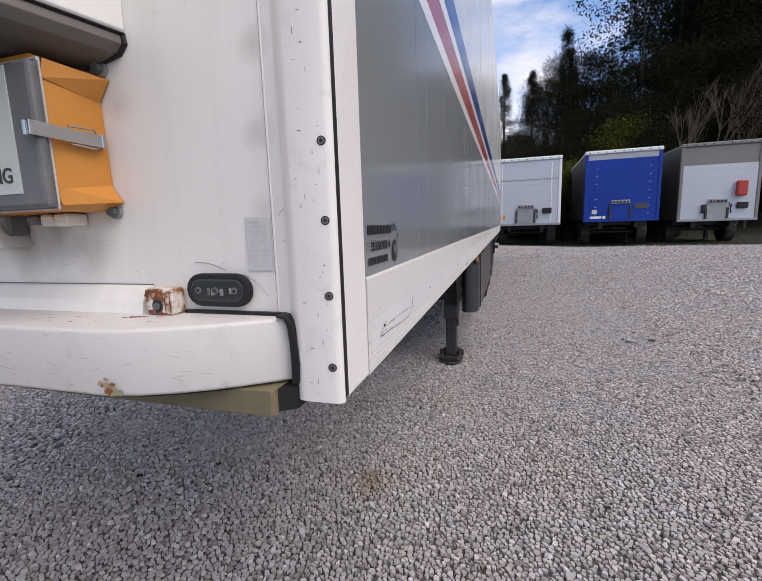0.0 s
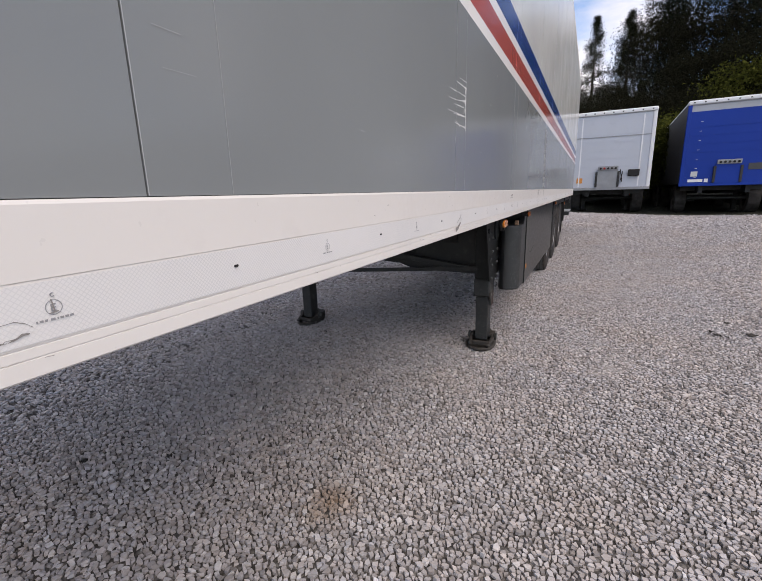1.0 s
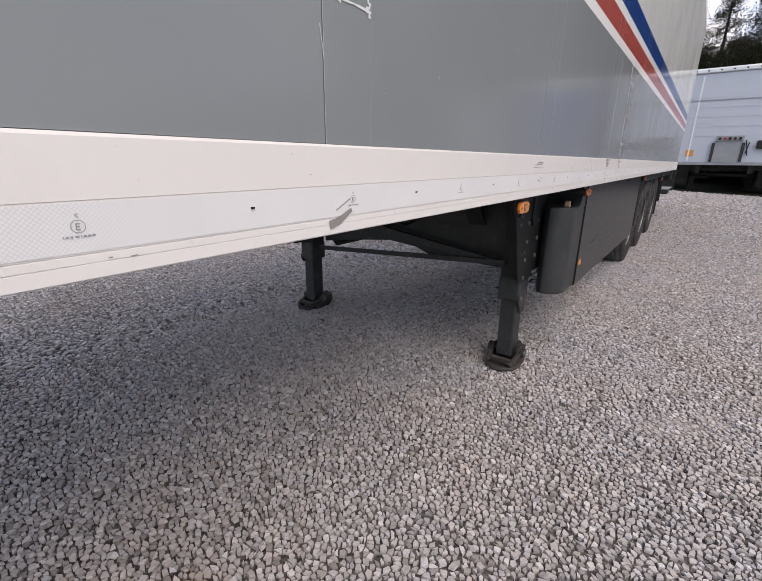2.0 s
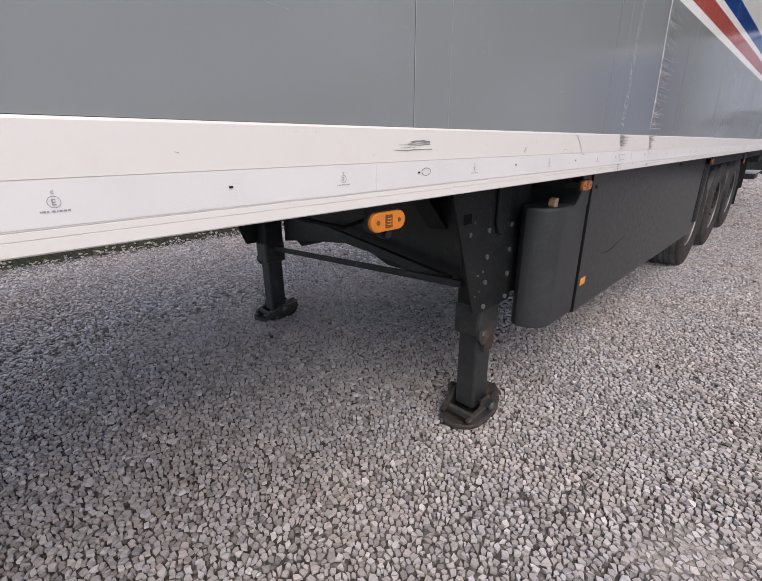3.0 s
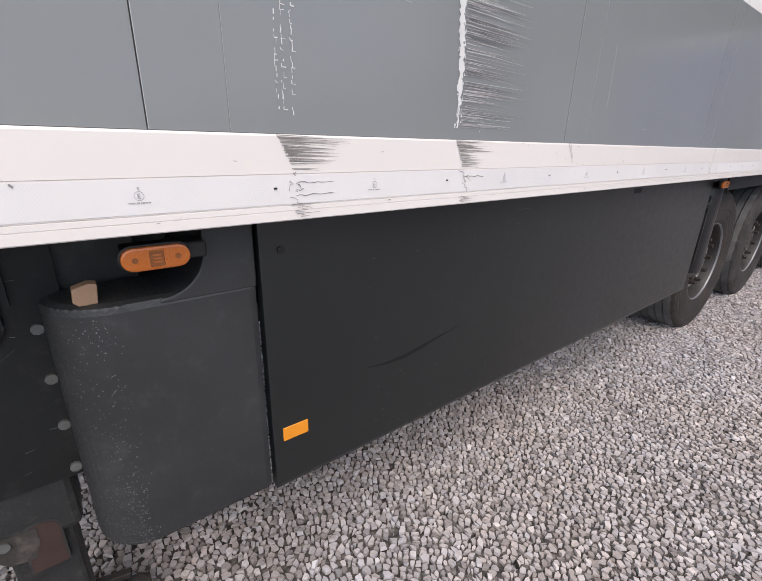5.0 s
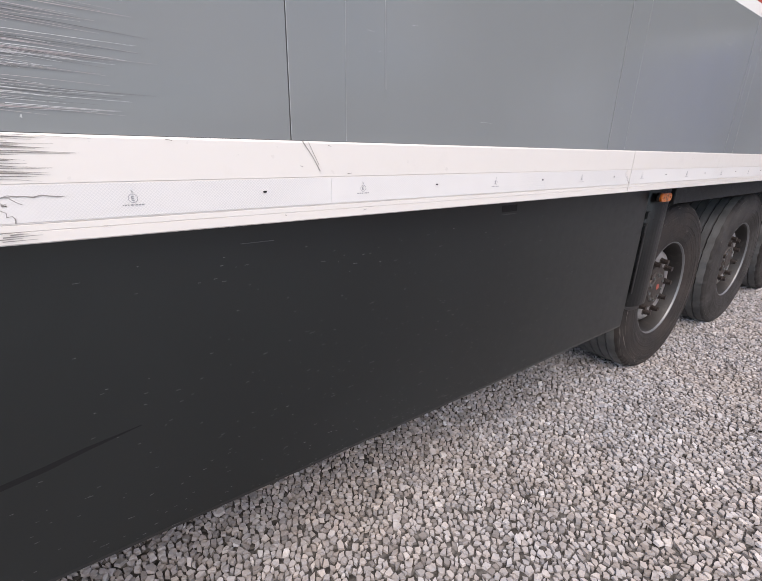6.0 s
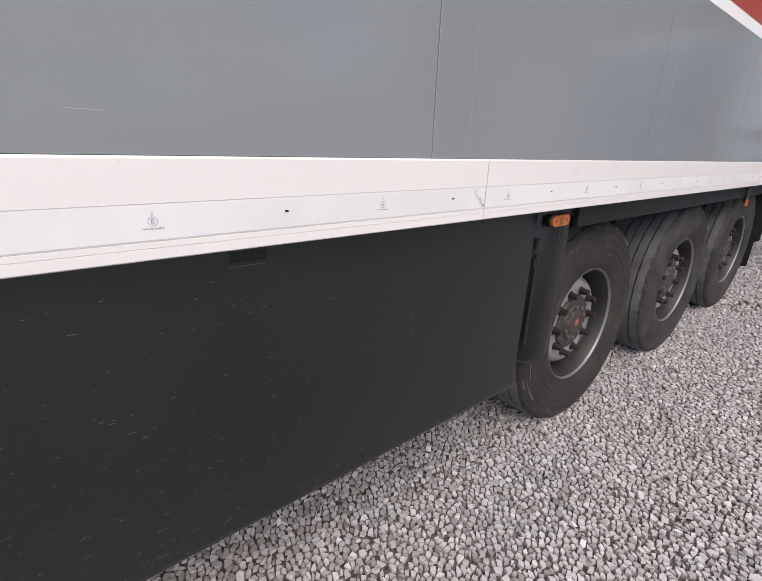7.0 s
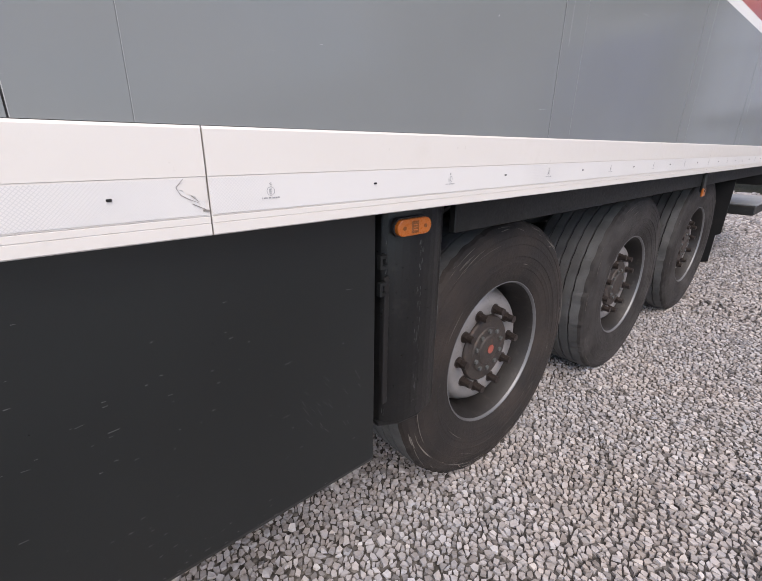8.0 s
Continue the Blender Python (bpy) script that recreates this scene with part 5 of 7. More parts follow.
beam(bm, (-0.66, 4.36, 0.70), (-1.90, 4.36, 0.865), 0.03, 0.045, 0.003)
t_part("stay_bar", bm, CHASSIS)

# chassis beams, cross members, air tank and pipes
for x in (-0.86, -2.06):
    bm = bmesh.new()
    prism(bm, [(3.62, 1.2), (3.62, 1.12), (4.34, 1.08), (4.56, 0.84), (4.80, 0.78), (7.2, 0.78), (8.0, 0.90), (YR - 0.2, 0.97), (YR - 0.2, 1.2)], "x", x - 0.006, x + 0.006)
    prism(bm, [(3.62, 1.12), (4.34, 1.08), (4.56, 0.84), (4.80, 0.78), (7.2, 0.78), (8.0, 0.90), (YR - 0.2, 0.97), (YR - 0.2, 0.985), (8.0, 0.915), (7.2, 0.795), (4.80, 0.795), (4.56, 0.855), (4.34, 1.095), (3.62, 1.135)], "x", x - 0.06, x + 0.06)
    t_part("chassis_beam", bm, CHASSIS)
for k in range(15):
    y = 4.21 + 0.55 * k
    t_part("cross_member", prismed([(XF + 0.09, 1.2), (XF + 0.09, 1.13), (XF + 0.4, 1.10), (XS - 0.55, 1.10), (XS - 0.31, 1.135), (XS - 0.31, 1.2)], "y", y, y + 0.045), CHASSIS)
t_part("end_bracket", boxed(-2.62, -2.30, 3.98, 4.08, 1.02, 1.2, bevel=0.004), CHASSIS)
t_part("hanging_shield", prismed([(4.6, 0.62), (4.66, 0.55), (7.4, 0.55), (7.5, 0.75), (7.5, 1.1), (4.6, 1.1)], "x", -2.34, -2.32), CHASSIS)
bm = rodded((-1.0, 5.1, 0.78), (-1.95, 5.1, 0.78), 0.16, 20)
t_part("air_tank", bm, CHASSIS, smooth=False)
hp = bmesh.new()
for a, b in (((-1.25, 3.6, 1.08), (-1.25, 4.2, 0.90)), ((-1.25, 4.2, 0.90), (-1.4, 5.0, 0.95)), ((-1.3, 3.5, 1.08), (-1.32, 4.6, 1.02))):
    rod(hp, a, b, 0.012, 8)
t_part("air_hose", hp, GASKET)
# suspension beams near the axle group and axles
for y in (8.40, 9.71, 11.02):
    t_part("axle_beam", rodded((-0.62, y, 0.545), (-2.30, y, 0.545), 0.065, 16), CHASSIS)
    for x in (-0.86, -2.06):
        t_part("hanger_bracket", prismed([(y - 0.62, 0.96), (y - 0.40, 0.96), (y - 0.46, 0.55), (y - 0.56, 0.55)], "x", x - 0.05, x + 0.05), CHASSIS)
        bm = bmesh.new()
        beam(bm, (x, y - 0.5, 0.60), (x, y + 0.28, 0.60), 0.07, 0.05)
        t_part("trailing_arm", bm, CHASSIS)

# -- side marker lamps --
def marker_lamp(lens, y, z, x, w, h, label):
    base = t_part("marker_lamp", prismed([(y + u, z + v) for u, v in pill(w, h)], "x", x - 0.012, x, bevel=0.002), GASKET, label)
    part("lens", prismed([(y + u, z + v) for u, v in pill(w - 0.006, h - 0.006)], "x", x - 0.002, x + 0.011, bevel=0.004), lens, base, "amber lens")
    for d in (-1, 1):
        part("lamp_screw", rodded((x + 0.009, y + d * w * 0.29, z), (x + 0.0122, y + d * w * 0.29, z), h * 0.11, 10), AMBERDARK, base)
    part("lens_block", boxed(x + 0.009, x + 0.0120, y - w * 0.10, y + w * 0.10, z - h * 0.30, z + h * 0.30, bevel=0.001), AMBERDARK, base)
    me = bmesh.new()
    for k in range(3):
        box(me, x + 0.0119, x + 0.0124, y - w * 0.05, y + w * 0.06, z - h * 0.16 + k * h * 0.13, z - h * 0.11 + k * h * 0.13)
    part("lens_print", me, lens, base)
    return base


marker_lamp(AMBER, 3.477, 1.149, -0.222, 0.116, 0.050, "amber side marker lamp hanging under the rail")
t_part("lamp_hanger", prismed([(3.432, 1.198), (3.520, 1.198), (3.520, 1.165), (3.500, 1.112), (3.485, 1.104), (3.470, 1.112), (3.432, 1.165)], "x", -0.245, -0.2345), GASKET)
t_part("lamp_plug", rodded((-0.238, 3.487, 1.118), (-0.222, 3.487, 1.116), 0.010, 10), GASKET)
marker_lamp(AMBERDULL, 4.703, 1.142, -0.236, 0.114, 0.046, "amber side marker lamp above the dark storage box")
marker_lamp(AMBERDULL, 7.757, 1.143, -0.238, 0.118, 0.046, "amber side marker lamp on the wheel guard")

# -- dark storage box with a rounded front, its step and the long skirt --
ro = [(-0.450, 4.592), (-0.430, 4.545)]
for i in range(13):
    a = radians(90 * i / 12)
    ro.append((-0.395 + 0.118 * math.sin(a), 4.522 + 0.118 * (1 - math.cos(a))))
ro += [(-0.277, 4.891), (-0.450, 4.891)]
t_part("storage_box", prismed(ro, "z", 0.495, 1.055, bevel=0.017), BOXPLASTIC, "dark plastic storage box with a rounded scuffed corner")
bm = bmesh.new()
random.seed(71)
for k in range(560):
    a = radians(random.triangular(20, 88, 76))
    z = 0.50 + 0.53 * random.random()
    if random.random() < 0.35:
        z = 0.50 + 0.16 * random.random()
    x, y = -0.395 + 0.1192 * math.sin(a), 4.522 - 0.0012 + 0.1192 * (1 - math.cos(a))
    w, h = random.uniform(.0005, .0024) * (1.8 if random.random() < 0.1 else 1), random.uniform(.0006, .0040)
    tx, ty = math.cos(a) * w, math.sin(a) * w
    bm.faces.new([bm.verts.new(v) for v in ((x, y, z), (x + tx, y + ty, z + h * random.uniform(-.2, .3)), (x + tx * .7, y + ty * .7, z + h), (x - tx * .2, y - ty * .2, z + h * .6))])
tagged(t_part("box_scuff", bm, NICK, "grey scuffs and chips on the rounded corner"), kind="stuff")
sw = [(4.70, 1.04)]
for i in range(9):
    a = radians(90 * i / 8)
    sw.append((4.705 + 0.085 * math.sin(a), 1.135 - 0.085 * math.cos(a)))
sw += [(4.79, 1.196), (4.890, 1.196), (4.890, 1.04)]
t_part("box_upstand", prismed(sw, "x", -0.62, -0.2772, bevel=0.004), BOXPLASTIC)
t_part("box_bracket", boxed(-0.56, -0.47, 4.50, 4.70, 0.63, 1.19, bevel=0.004), CHASSIS)
t_part("box_back", boxed(-0.62, -0.60, 4.47, 4.88, 1.04, 1.196), CHASSIS)
bm = prismed([(4.574, 1.062), (4.582, 1.054), (4.610, 1.054), (4.614, 1.090), (4.600, 1.093), (4.576, 1.086)], "x", -0.330, -0.303, bevel=0.002)
t_part("wood_block", bm, WEDGEWOOD, "pale wooden block stuck in the box tray")
lamp_arm = boxed(-0.30, -0.246, 4.655, 4.79, 1.128, 1.158, bevel=0.003)
t_part("lamp_arm", lamp_arm, GASKET)
skirt = t_part("side_skirt", prismed([(-0.300, 0.500), (-0.288, 0.487), (-0.274, 0.487), (-0.2705, 0.500), (-0.270, 0.9), (-0.270, 1.186), (-0.276, 1.192), (-0.300, 1.192)], "y", 4.897, 7.672, bevel=0.002), SKIRT, "long dark grey skirt panel with stone chips")
part("rear_reflector", boxed(-0.2702, -0.2675, 4.922, 4.990, 0.627, 0.665, bevel=0.001), REFLECTOR, skirt, "orange stick-on reflector")
part("skirt_bolt", rodded((-0.271, 4.945, 1.115), (-0.266, 4.945, 1.115), 0.009, 8), GASKET, skirt)
part("skirt_notch", boxed(-0.2712, -0.2692, 6.62, 6.695, 1.146, 1.168), GASKET, skirt)
for y in (5.78, 6.62):
    part("notch_lip", boxed(-0.2712, -0.2687, y - 0.004, y + 0.070, 1.1375, 1.1388), BOXSCUFF, skirt)
bm = bmesh.new()
sliver(bm, [(5.17, 0.751), (5.24, 0.744), (5.31, 0.745), (5.38, 0.756), (5.44, 0.769), (5.54, 0.785)], [.002, .008, .012, .012, .009, .002], -0.2693)
part("rub_streak", bm, RUBDARK, skirt, "dark curved rub streak")
bm = bmesh.new()
random.seed(52)
for k in range(640):
    y, z = random.triangular(4.95, 7.64, 6.4), 0.5 + 0.62 * random.random() ** 2.0
    l = random.uniform(.002, .008) * (2.2 if random.random() < 0.15 else 1)
    sliver(bm, [(y, z), (y + l, z + l * random.uniform(-.1, .15))], [random.uniform(.0006, .0018), random.uniform(.0005, .0012), .0003], -0.2694)
for k in range(22):
    y, z, l = random.uniform(7.46, 7.62), random.uniform(0.66, 0.82), random.uniform(.010, .030)
    sliver(bm, [(y, z), (y + l * .5, z - l * random.uniform(.5, 1.2))], [.0007, .0004], -0.2694)
tagged(part("paint_nicks", bm, NICK, skirt, "short pale nicks"), kind="stuff")
t_part("skirt_frame", boxed(-0.36, -0.305, 4.91, 7.66, 1.08, 1.19), CHASSIS)
t_part("skirt_frame", boxed(-0.33, -0.305, 4.91, 7.66, 0.52, 0.58), CHASSIS)
t_part("skirt_inner", boxed(-0.345, -0.335, 4.92, 7.64, 0.58, 1.08), CHASSIS)

# -- wheel guard ahead of the first wheel --
wg = [(-0.62, 7.70), (-0.36, 7.70)]
for i in range(17):
    a = radians(-90 + 180 * i / 16)
    wg.append((-0.345 + 0.093 * max(0.0, math.cos(a)) ** 0.62, 7.8175 + 0.1175 * math.sin(a)))
wg += [(-0.62, 7.935), (-0.62, 7.905), (-0.36, 7.90), (-0.315, 7.87), (-0.29, 7.82), (-0.315, 7.765), (-0.36, 7.735), (-0.62, 7.73)]
guard = t_part("wheel_guard", prismed(wg, "z", 0.585, 1.192, bevel=0.002), GUARDPLASTIC, "dark plastic wheel guard with scuffed edges", smooth=True)
guard.data.set_sharp_from_angle(angle=radians(40))
bm = bmesh.new()
random.seed(83)
for k in range(110):
    a = radians(random.choice((-60, -8, -6, -4, 58)) + random.uniform(-3, 3))
    x, y = -0.345 + 0.0938 * max(0.0, math.cos(a)) ** 0.62, 7.8175 + 0.1178 * math.sin(a)
    z, h = random.uniform(0.60, 1.10), random.uniform(.002, .016)
    bm.faces.new([bm.verts.new(v) for v in ((x, y, z), (x, y + .0014, z), (x, y + .0016, z + h), (x, y + .0004, z + h))])
tagged(part("guard_scuff", bm, BOXSCUFF, guard, "short grey scuffs"), kind="stuff")
part("guard_groove", boxed(-0.2735, -0.2665, 7.700, 7.716, 0.66, 1.02, bevel=0.002), GASKET, guard)
for i in range(2):
    z = 0.975 + 0.068 * i
    part("guard_clip", prismed([(7.682, z), (7.704, z), (7.704, z + 0.008), (7.690, z + 0.008), (7.690, z + 0.026), (7.704, z + 0.026), (7.704, z + 0.034), (7.682, z + 0.034)], "x", -0.275, -0.262, bevel=0.001), PLATE, guard)
part("guard_tip", prismed([(7.70, 0.59), (7.905, 0.59), (7.890, 0.555), (7.86, 0.540), (7.78, 0.548), (7.70, 0.578)], "x", -0.60, -0.285, bevel=0.004), GUARDPLASTIC, guard)
t_part("guard_rail", boxed(-0.285, -0.262, 7.945, YR - 0.5, 1.098, 1.178, bevel=0.003), PLATE, "dark rail over the wheels")
t_part("guard_rail_lip", boxed(-0.285, -0.250, 7.945, YR - 0.5, 1.179, 1.190), GREYSTEEL)
bm = bmesh.new()
rod(bm, (-0.256, 10.36, 1.17), (-0.250, 10.36, 1.06), 0.016, 10)
rod(bm, (-0.256, 10.36, 1.165), (-0.256, 10.55, 1.185), 0.016, 10)
hook = t_part("reflector_bracket", bm, CHASSIS)
part("small_reflector", boxed(-0.250, -0.238, 10.33, 10.39, 1.035, 1.085, bevel=0.003), AMBERDULL, hook, "small amber reflector")
flap = t_part("mud_flap", prismed([(-0.34, 1.17), (-0.31, 1.15), (-0.31, 0.62), (-0.345, 0.60), (-0.345, 0.36), (-0.40, 0.345), (-0.73, 0.345), (-0.75, 1.17)], "y", 11.66, 11.672, bevel=0.002), GASKET, "black rubber mud flap")
part("flap_bar", boxed(-0.76, -0.27, 11.655, 11.68, 1.16, 1.195), CHASSIS, flap)
t_part("mud_flap", boxed(-2.60, -2.2, 11.66, 11.672, 0.345, 1.17), GASKET, "black rubber mud flap on the far side")
for a, b in ((-0.48, -0.80), (-2.14, -2.46)):
    bm = bmesh.new()
    n = 14
    rows = []
    for cy in (8.40, 9.71, 11.02):
        pts = [(cy + 0.635 * math.cos(radians(66 + 48 * i / n)), 0.555 + 0.61 * math.sin(radians(66 + 48 * i / n))) for i in range(n + 1)]
        lo = [(cy + (y - cy) * 0.985, 0.545 + (z - 0.545) * 0.985) for y, z in reversed(pts)]
        prism(bm, pts + lo, "x", b, a)
    t_part("inner_mudguard", bm, CHASSIS)
bar = t_part("underrun_bar", boxed(-2.64, -0.245, 12.55, 12.72, 0.695, 0.785, bevel=0.008), CHASSIS, "grey underrun bar at the rear")
part("underrun_plate", boxed(-2.64, -0.243, 12.56, 13.72, 0.787, 0.800, bevel=0.003), GREYSTEEL, bar)
part("underrun_side", boxed(-0.275, -0.247, 12.73, 13.05, 0.70, 0.785, bevel=0.003), CHASSIS, bar)
for x in (-0.86, -2.06):
    part("underrun_bracket", boxed(x - 0.04, x + 0.04, 12.60, 12.72, 0.80, 1.2), CHASSIS, bar)
t_part("tail_beam", boxed(XF + 0.05, XS - 0.05, YR - 0.16, YR - 0.06, 1.0, 1.2, bevel=0.006), CHASSIS)
tl = t_part("tail_lamp", boxed(-0.66, -0.27, YR - 0.20, YR - 0.02, 0.97, 1.16, bevel=0.012), GASKET)

for x in (-0.79, -2.14):
    t_part("inner_panel", boxed(x - 0.006, x + 0.006, 7.92, 11.62, 0.90, 1.195), CHASSIS)

# -- wheels --
def tyre_mesh(seed):
    """Tyre about the x axis, its outer face at +x; grooved tread and ribbed shoulder."""
    bm = bmesh.new()
    R, r0 = 0.537, 0.296
    prof = [(0.150, r0 - 0.004), (0.176, r0 + 0.004), (0.186, r0 + 0.030), (0.1915, r0 + 0.060), (0.1930, r0 + 0.0615), (0.1935, r0 + 0.066), (0.1945, r0 + 0.075), (0.1962, r0 + 0.080), (0.1962, r0 + 0.084), (0.1955, r0 + 0.087), (0.1972, r0 + 0.105), (0.1990, r0 + 0.1065), (0.1990, r0 + 0.110), (0.198, r0 + 0.118), (0.1950, R - 0.092), (0.1962, R - 0.090), (0.1955, R - 0.086), (0.1935, R - 0.075), (0.1885, R - 0.060), (0.1900, R - 0.056), (0.1830, R - 0.030), (0.1720, R - 0.011), (0.158, R - 0.003)]
    for g in (0.108, 0.054, 0.0, -0.054, -0.108):
        prof += [(g + 0.0050, R), (g + 0.0038, R - 0.012), (g - 0.0038, R - 0.012), (g - 0.0050, R)]
    prof += [(-0.158, R - 0.003), (-0.172, R - 0.011), (-0.190, R - 0.056), (-0.198, R - 0.120), (-0.186, r0 + 0.030), (-0.15, r0 - 0.004)]
    seg, rings = 144, []
    rag = random.Random(seed)
    chips = [rag.choice((0, 0, 0.002, 0.004, 0.006)) for _ in range(seg)]
    for s, r in prof:
        ring = []
        for i in range(seg):
            a = 2 * math.pi * i / seg
            rr, ss = r, s
            if 0.155 < abs(s) < 0.176 and r > R - 0.012:
                rr -= chips[i]                   # worn, chipped shoulder
            if abs(s) < 0.16 and r > R - 0.004:
                ss += 0.0013 * (1 if i % 4 < 2 else -1)   # zigzag grooves
            c, d = rr * math.cos(a), rr * math.sin(a)
            flat = max(0.0, (-d - (R - 0.010))) if d < 0 else 0.0   # it stands a little flat on the ground
            ring.append(bm.verts.new((ss, c, d + flat)))
        rings.append(ring)
    for p, q in zip(rings, rings[1:]):
        for i in range(seg):
            bm.faces.new((p[i], p[(i + 1) % seg], q[(i + 1) % seg], q[i]))
    for fc in bm.faces:
        rr = [math.hypot(v.co.y, v.co.z) for v in fc.verts]
        if sum(rr) / 4 > R - 0.0064 and max(abs(v.co.x) for v in fc.verts) < 0.176:
            fc.material_index = 1
    bmesh.ops.recalc_face_normals(bm, faces=bm.faces[:])
    return bm


def wheel(y, xo, turn, spin, label, cap):
    """A wheel whose tyre's outer face is at x = xo; turn 0 looks along +x, 180 along -x."""
    zc = 0.527 + float(ground_z(xo, y))
    pieces = [part("tyre", tyre_mesh(int(y * 10)), BROWNRUBBER if cap else RUBBER, None, "worn dusty tyre with a grey grooved tread")]
    pieces[0].data.materials.append(TREAD)
    bm = bmesh.new()
    lathe(bm, [(0.158, 0.3010), (0.171, 0.3015), (0.176, 0.2980), (0.176, 0.2958), (0.1700, 0.2925), (0.1650, 0.2905)], 72)
    bm.faces.remove([f for f in bm.faces if len(f.verts) > 4][0])
    pieces.append(part("rim", bm, RIM, None, "grey steel rim with a worn bright lip", smooth=True))
    bm = bmesh.new()
    lathe(bm, [(0.1652, 0.2903), (0.158, 0.2850), (0.140, 0.2800), (0.112, 0.272), (0.040, 0.266), (0.0, 0.266), (-0.10, 0.29), (-0.15, 0.30)], 64)
    pieces.append(part("rim_barrel", bm, BARREL, None, "dark dusty inside of the rim", smooth=True))
    bm = bmesh.new()
    lathe(bm, [(0.02, 0.264), (0.050, 0.258), (0.076, 0.247), (0.098, 0.234), (0.112, 0.222), (0.1180, 0.208), (0.1190, 0.150), (0.112, 0.143), (0.06, 0.143)], 48)
    root = part("wheel", bm, RIMDARK, None, label, smooth=True)
    bm = bmesh.new()
    lathe(bm, [(0.05, 0.1425), (0.120, 0.1415), (0.127, 0.137), (0.129, 0.128), (0.131, 0.100), (0.137, 0.095), (0.138, 0.066), (0.143, 0.060), (0.145, 0.048), (0.146, 0.0)], 40)
    pieces.append(part("hub", bm, HUB, None, "rusty hub cover", smooth=False))
    bm = bmesh.new()
    srng = random.Random(int(y * 10))
    for k in range(70 if cap else 26):
        sign = srng.choice((-1, 1))
        r, a0, l = srng.uniform(0.36, 0.525), srng.uniform(0, 6.28), srng.uniform(0.04, 0.45)
        if srng.random() < 0.8:
            r = srng.choice((0.470, 0.492, 0.504, 0.514)) + srng.uniform(-0.006, 0.006)
        x = 0.1995 - max(0.0, (abs(r - 0.414) - 0.02)) * 0.09 - max(0.0, r - 0.48) * 0.35
        w = srng.uniform(0.0005, 0.0016) * (1.9 if r > 0.485 and srng.random() < 0.35 else 1)
        if srng.random() < 0.5:
            l *= 0.35
        ins, outs = [], []
        for i in range(9):
            a, rr = a0 + l * i / 8, r + 0.012 * (i / 8 - 0.5) * sign * (k % 3 == 0)
            t_ = w * math.sin(math.pi * (i + 0.4) / 8.8)
            ins.append(bm.verts.new((x, (rr - t_) * math.cos(a), (rr - t_) * math.sin(a))))
            outs.append(bm.verts.new((x, (rr + t_) * math.cos(a), (rr + t_) * math.sin(a))))
        for i in range(8):
            bm.faces.new((ins[i], ins[i + 1], outs[i + 1], outs[i]))
    pieces.append(tagged(part("sidewall_scuff", bm, TYRESCUFF, None, "pale curved scuffs"), kind="stuff"))
    if cap:
        pieces.append(part("hub_badge", rodded((0.145, 0.004, 0.004), (0.1485, 0.004, 0.004), 0.019, 16), REDCAP, None, "faded red hub badge"))
    for k in range(10):
        a = 2 * math.pi * k / 10 + spin
        c, s = 0.1675 * math.cos(a), 0.1675 * math.sin(a)
        bm = bmesh.new()
        rod(bm, (0.115, c, s), (0.138, c, s), 0.0185, 6)
        rod(bm, (0.115, c, s), (0.1215, c, s), 0.0235, 14)
        rod(bm, (0.136, c, s), (0.162, c, s), 0.0162, 10, 0.0150)
        pieces.append(part("wheel_nut", bm, NUT, None))
    for k in range(10):
        a = 2 * math.pi * k / 10 + spin + 0.3
        c, s = 0.084 * math.cos(a), 0.084 * math.sin(a)
        pieces.append(part("hub_bolt", rodded((0.132, c, s), (0.1450, c, s), 0.0100, 6), BOLT, None))
    root.matrix_basis = pose(xo - 0.198 if turn == 0 else xo + 0.198, y, zc, 0, 0, turn)
    for p in pieces:
        p.parent = root
    root.parent = trailer
    root.matrix_parent_inverse = trailer.matrix_basis.inverted()
    return root


for k, y in enumerate((8.405, 9.715, 11.025)):
    wheel(y, -0.352, 0, (0.05, 0.35, 0.2)[k], "worn dusty truck tyre on a grey steel wheel with black nuts", k == 0)
    wheel(y, -2.568, 180, 0.2 + k, "worn dusty truck tyre on the far side", False)

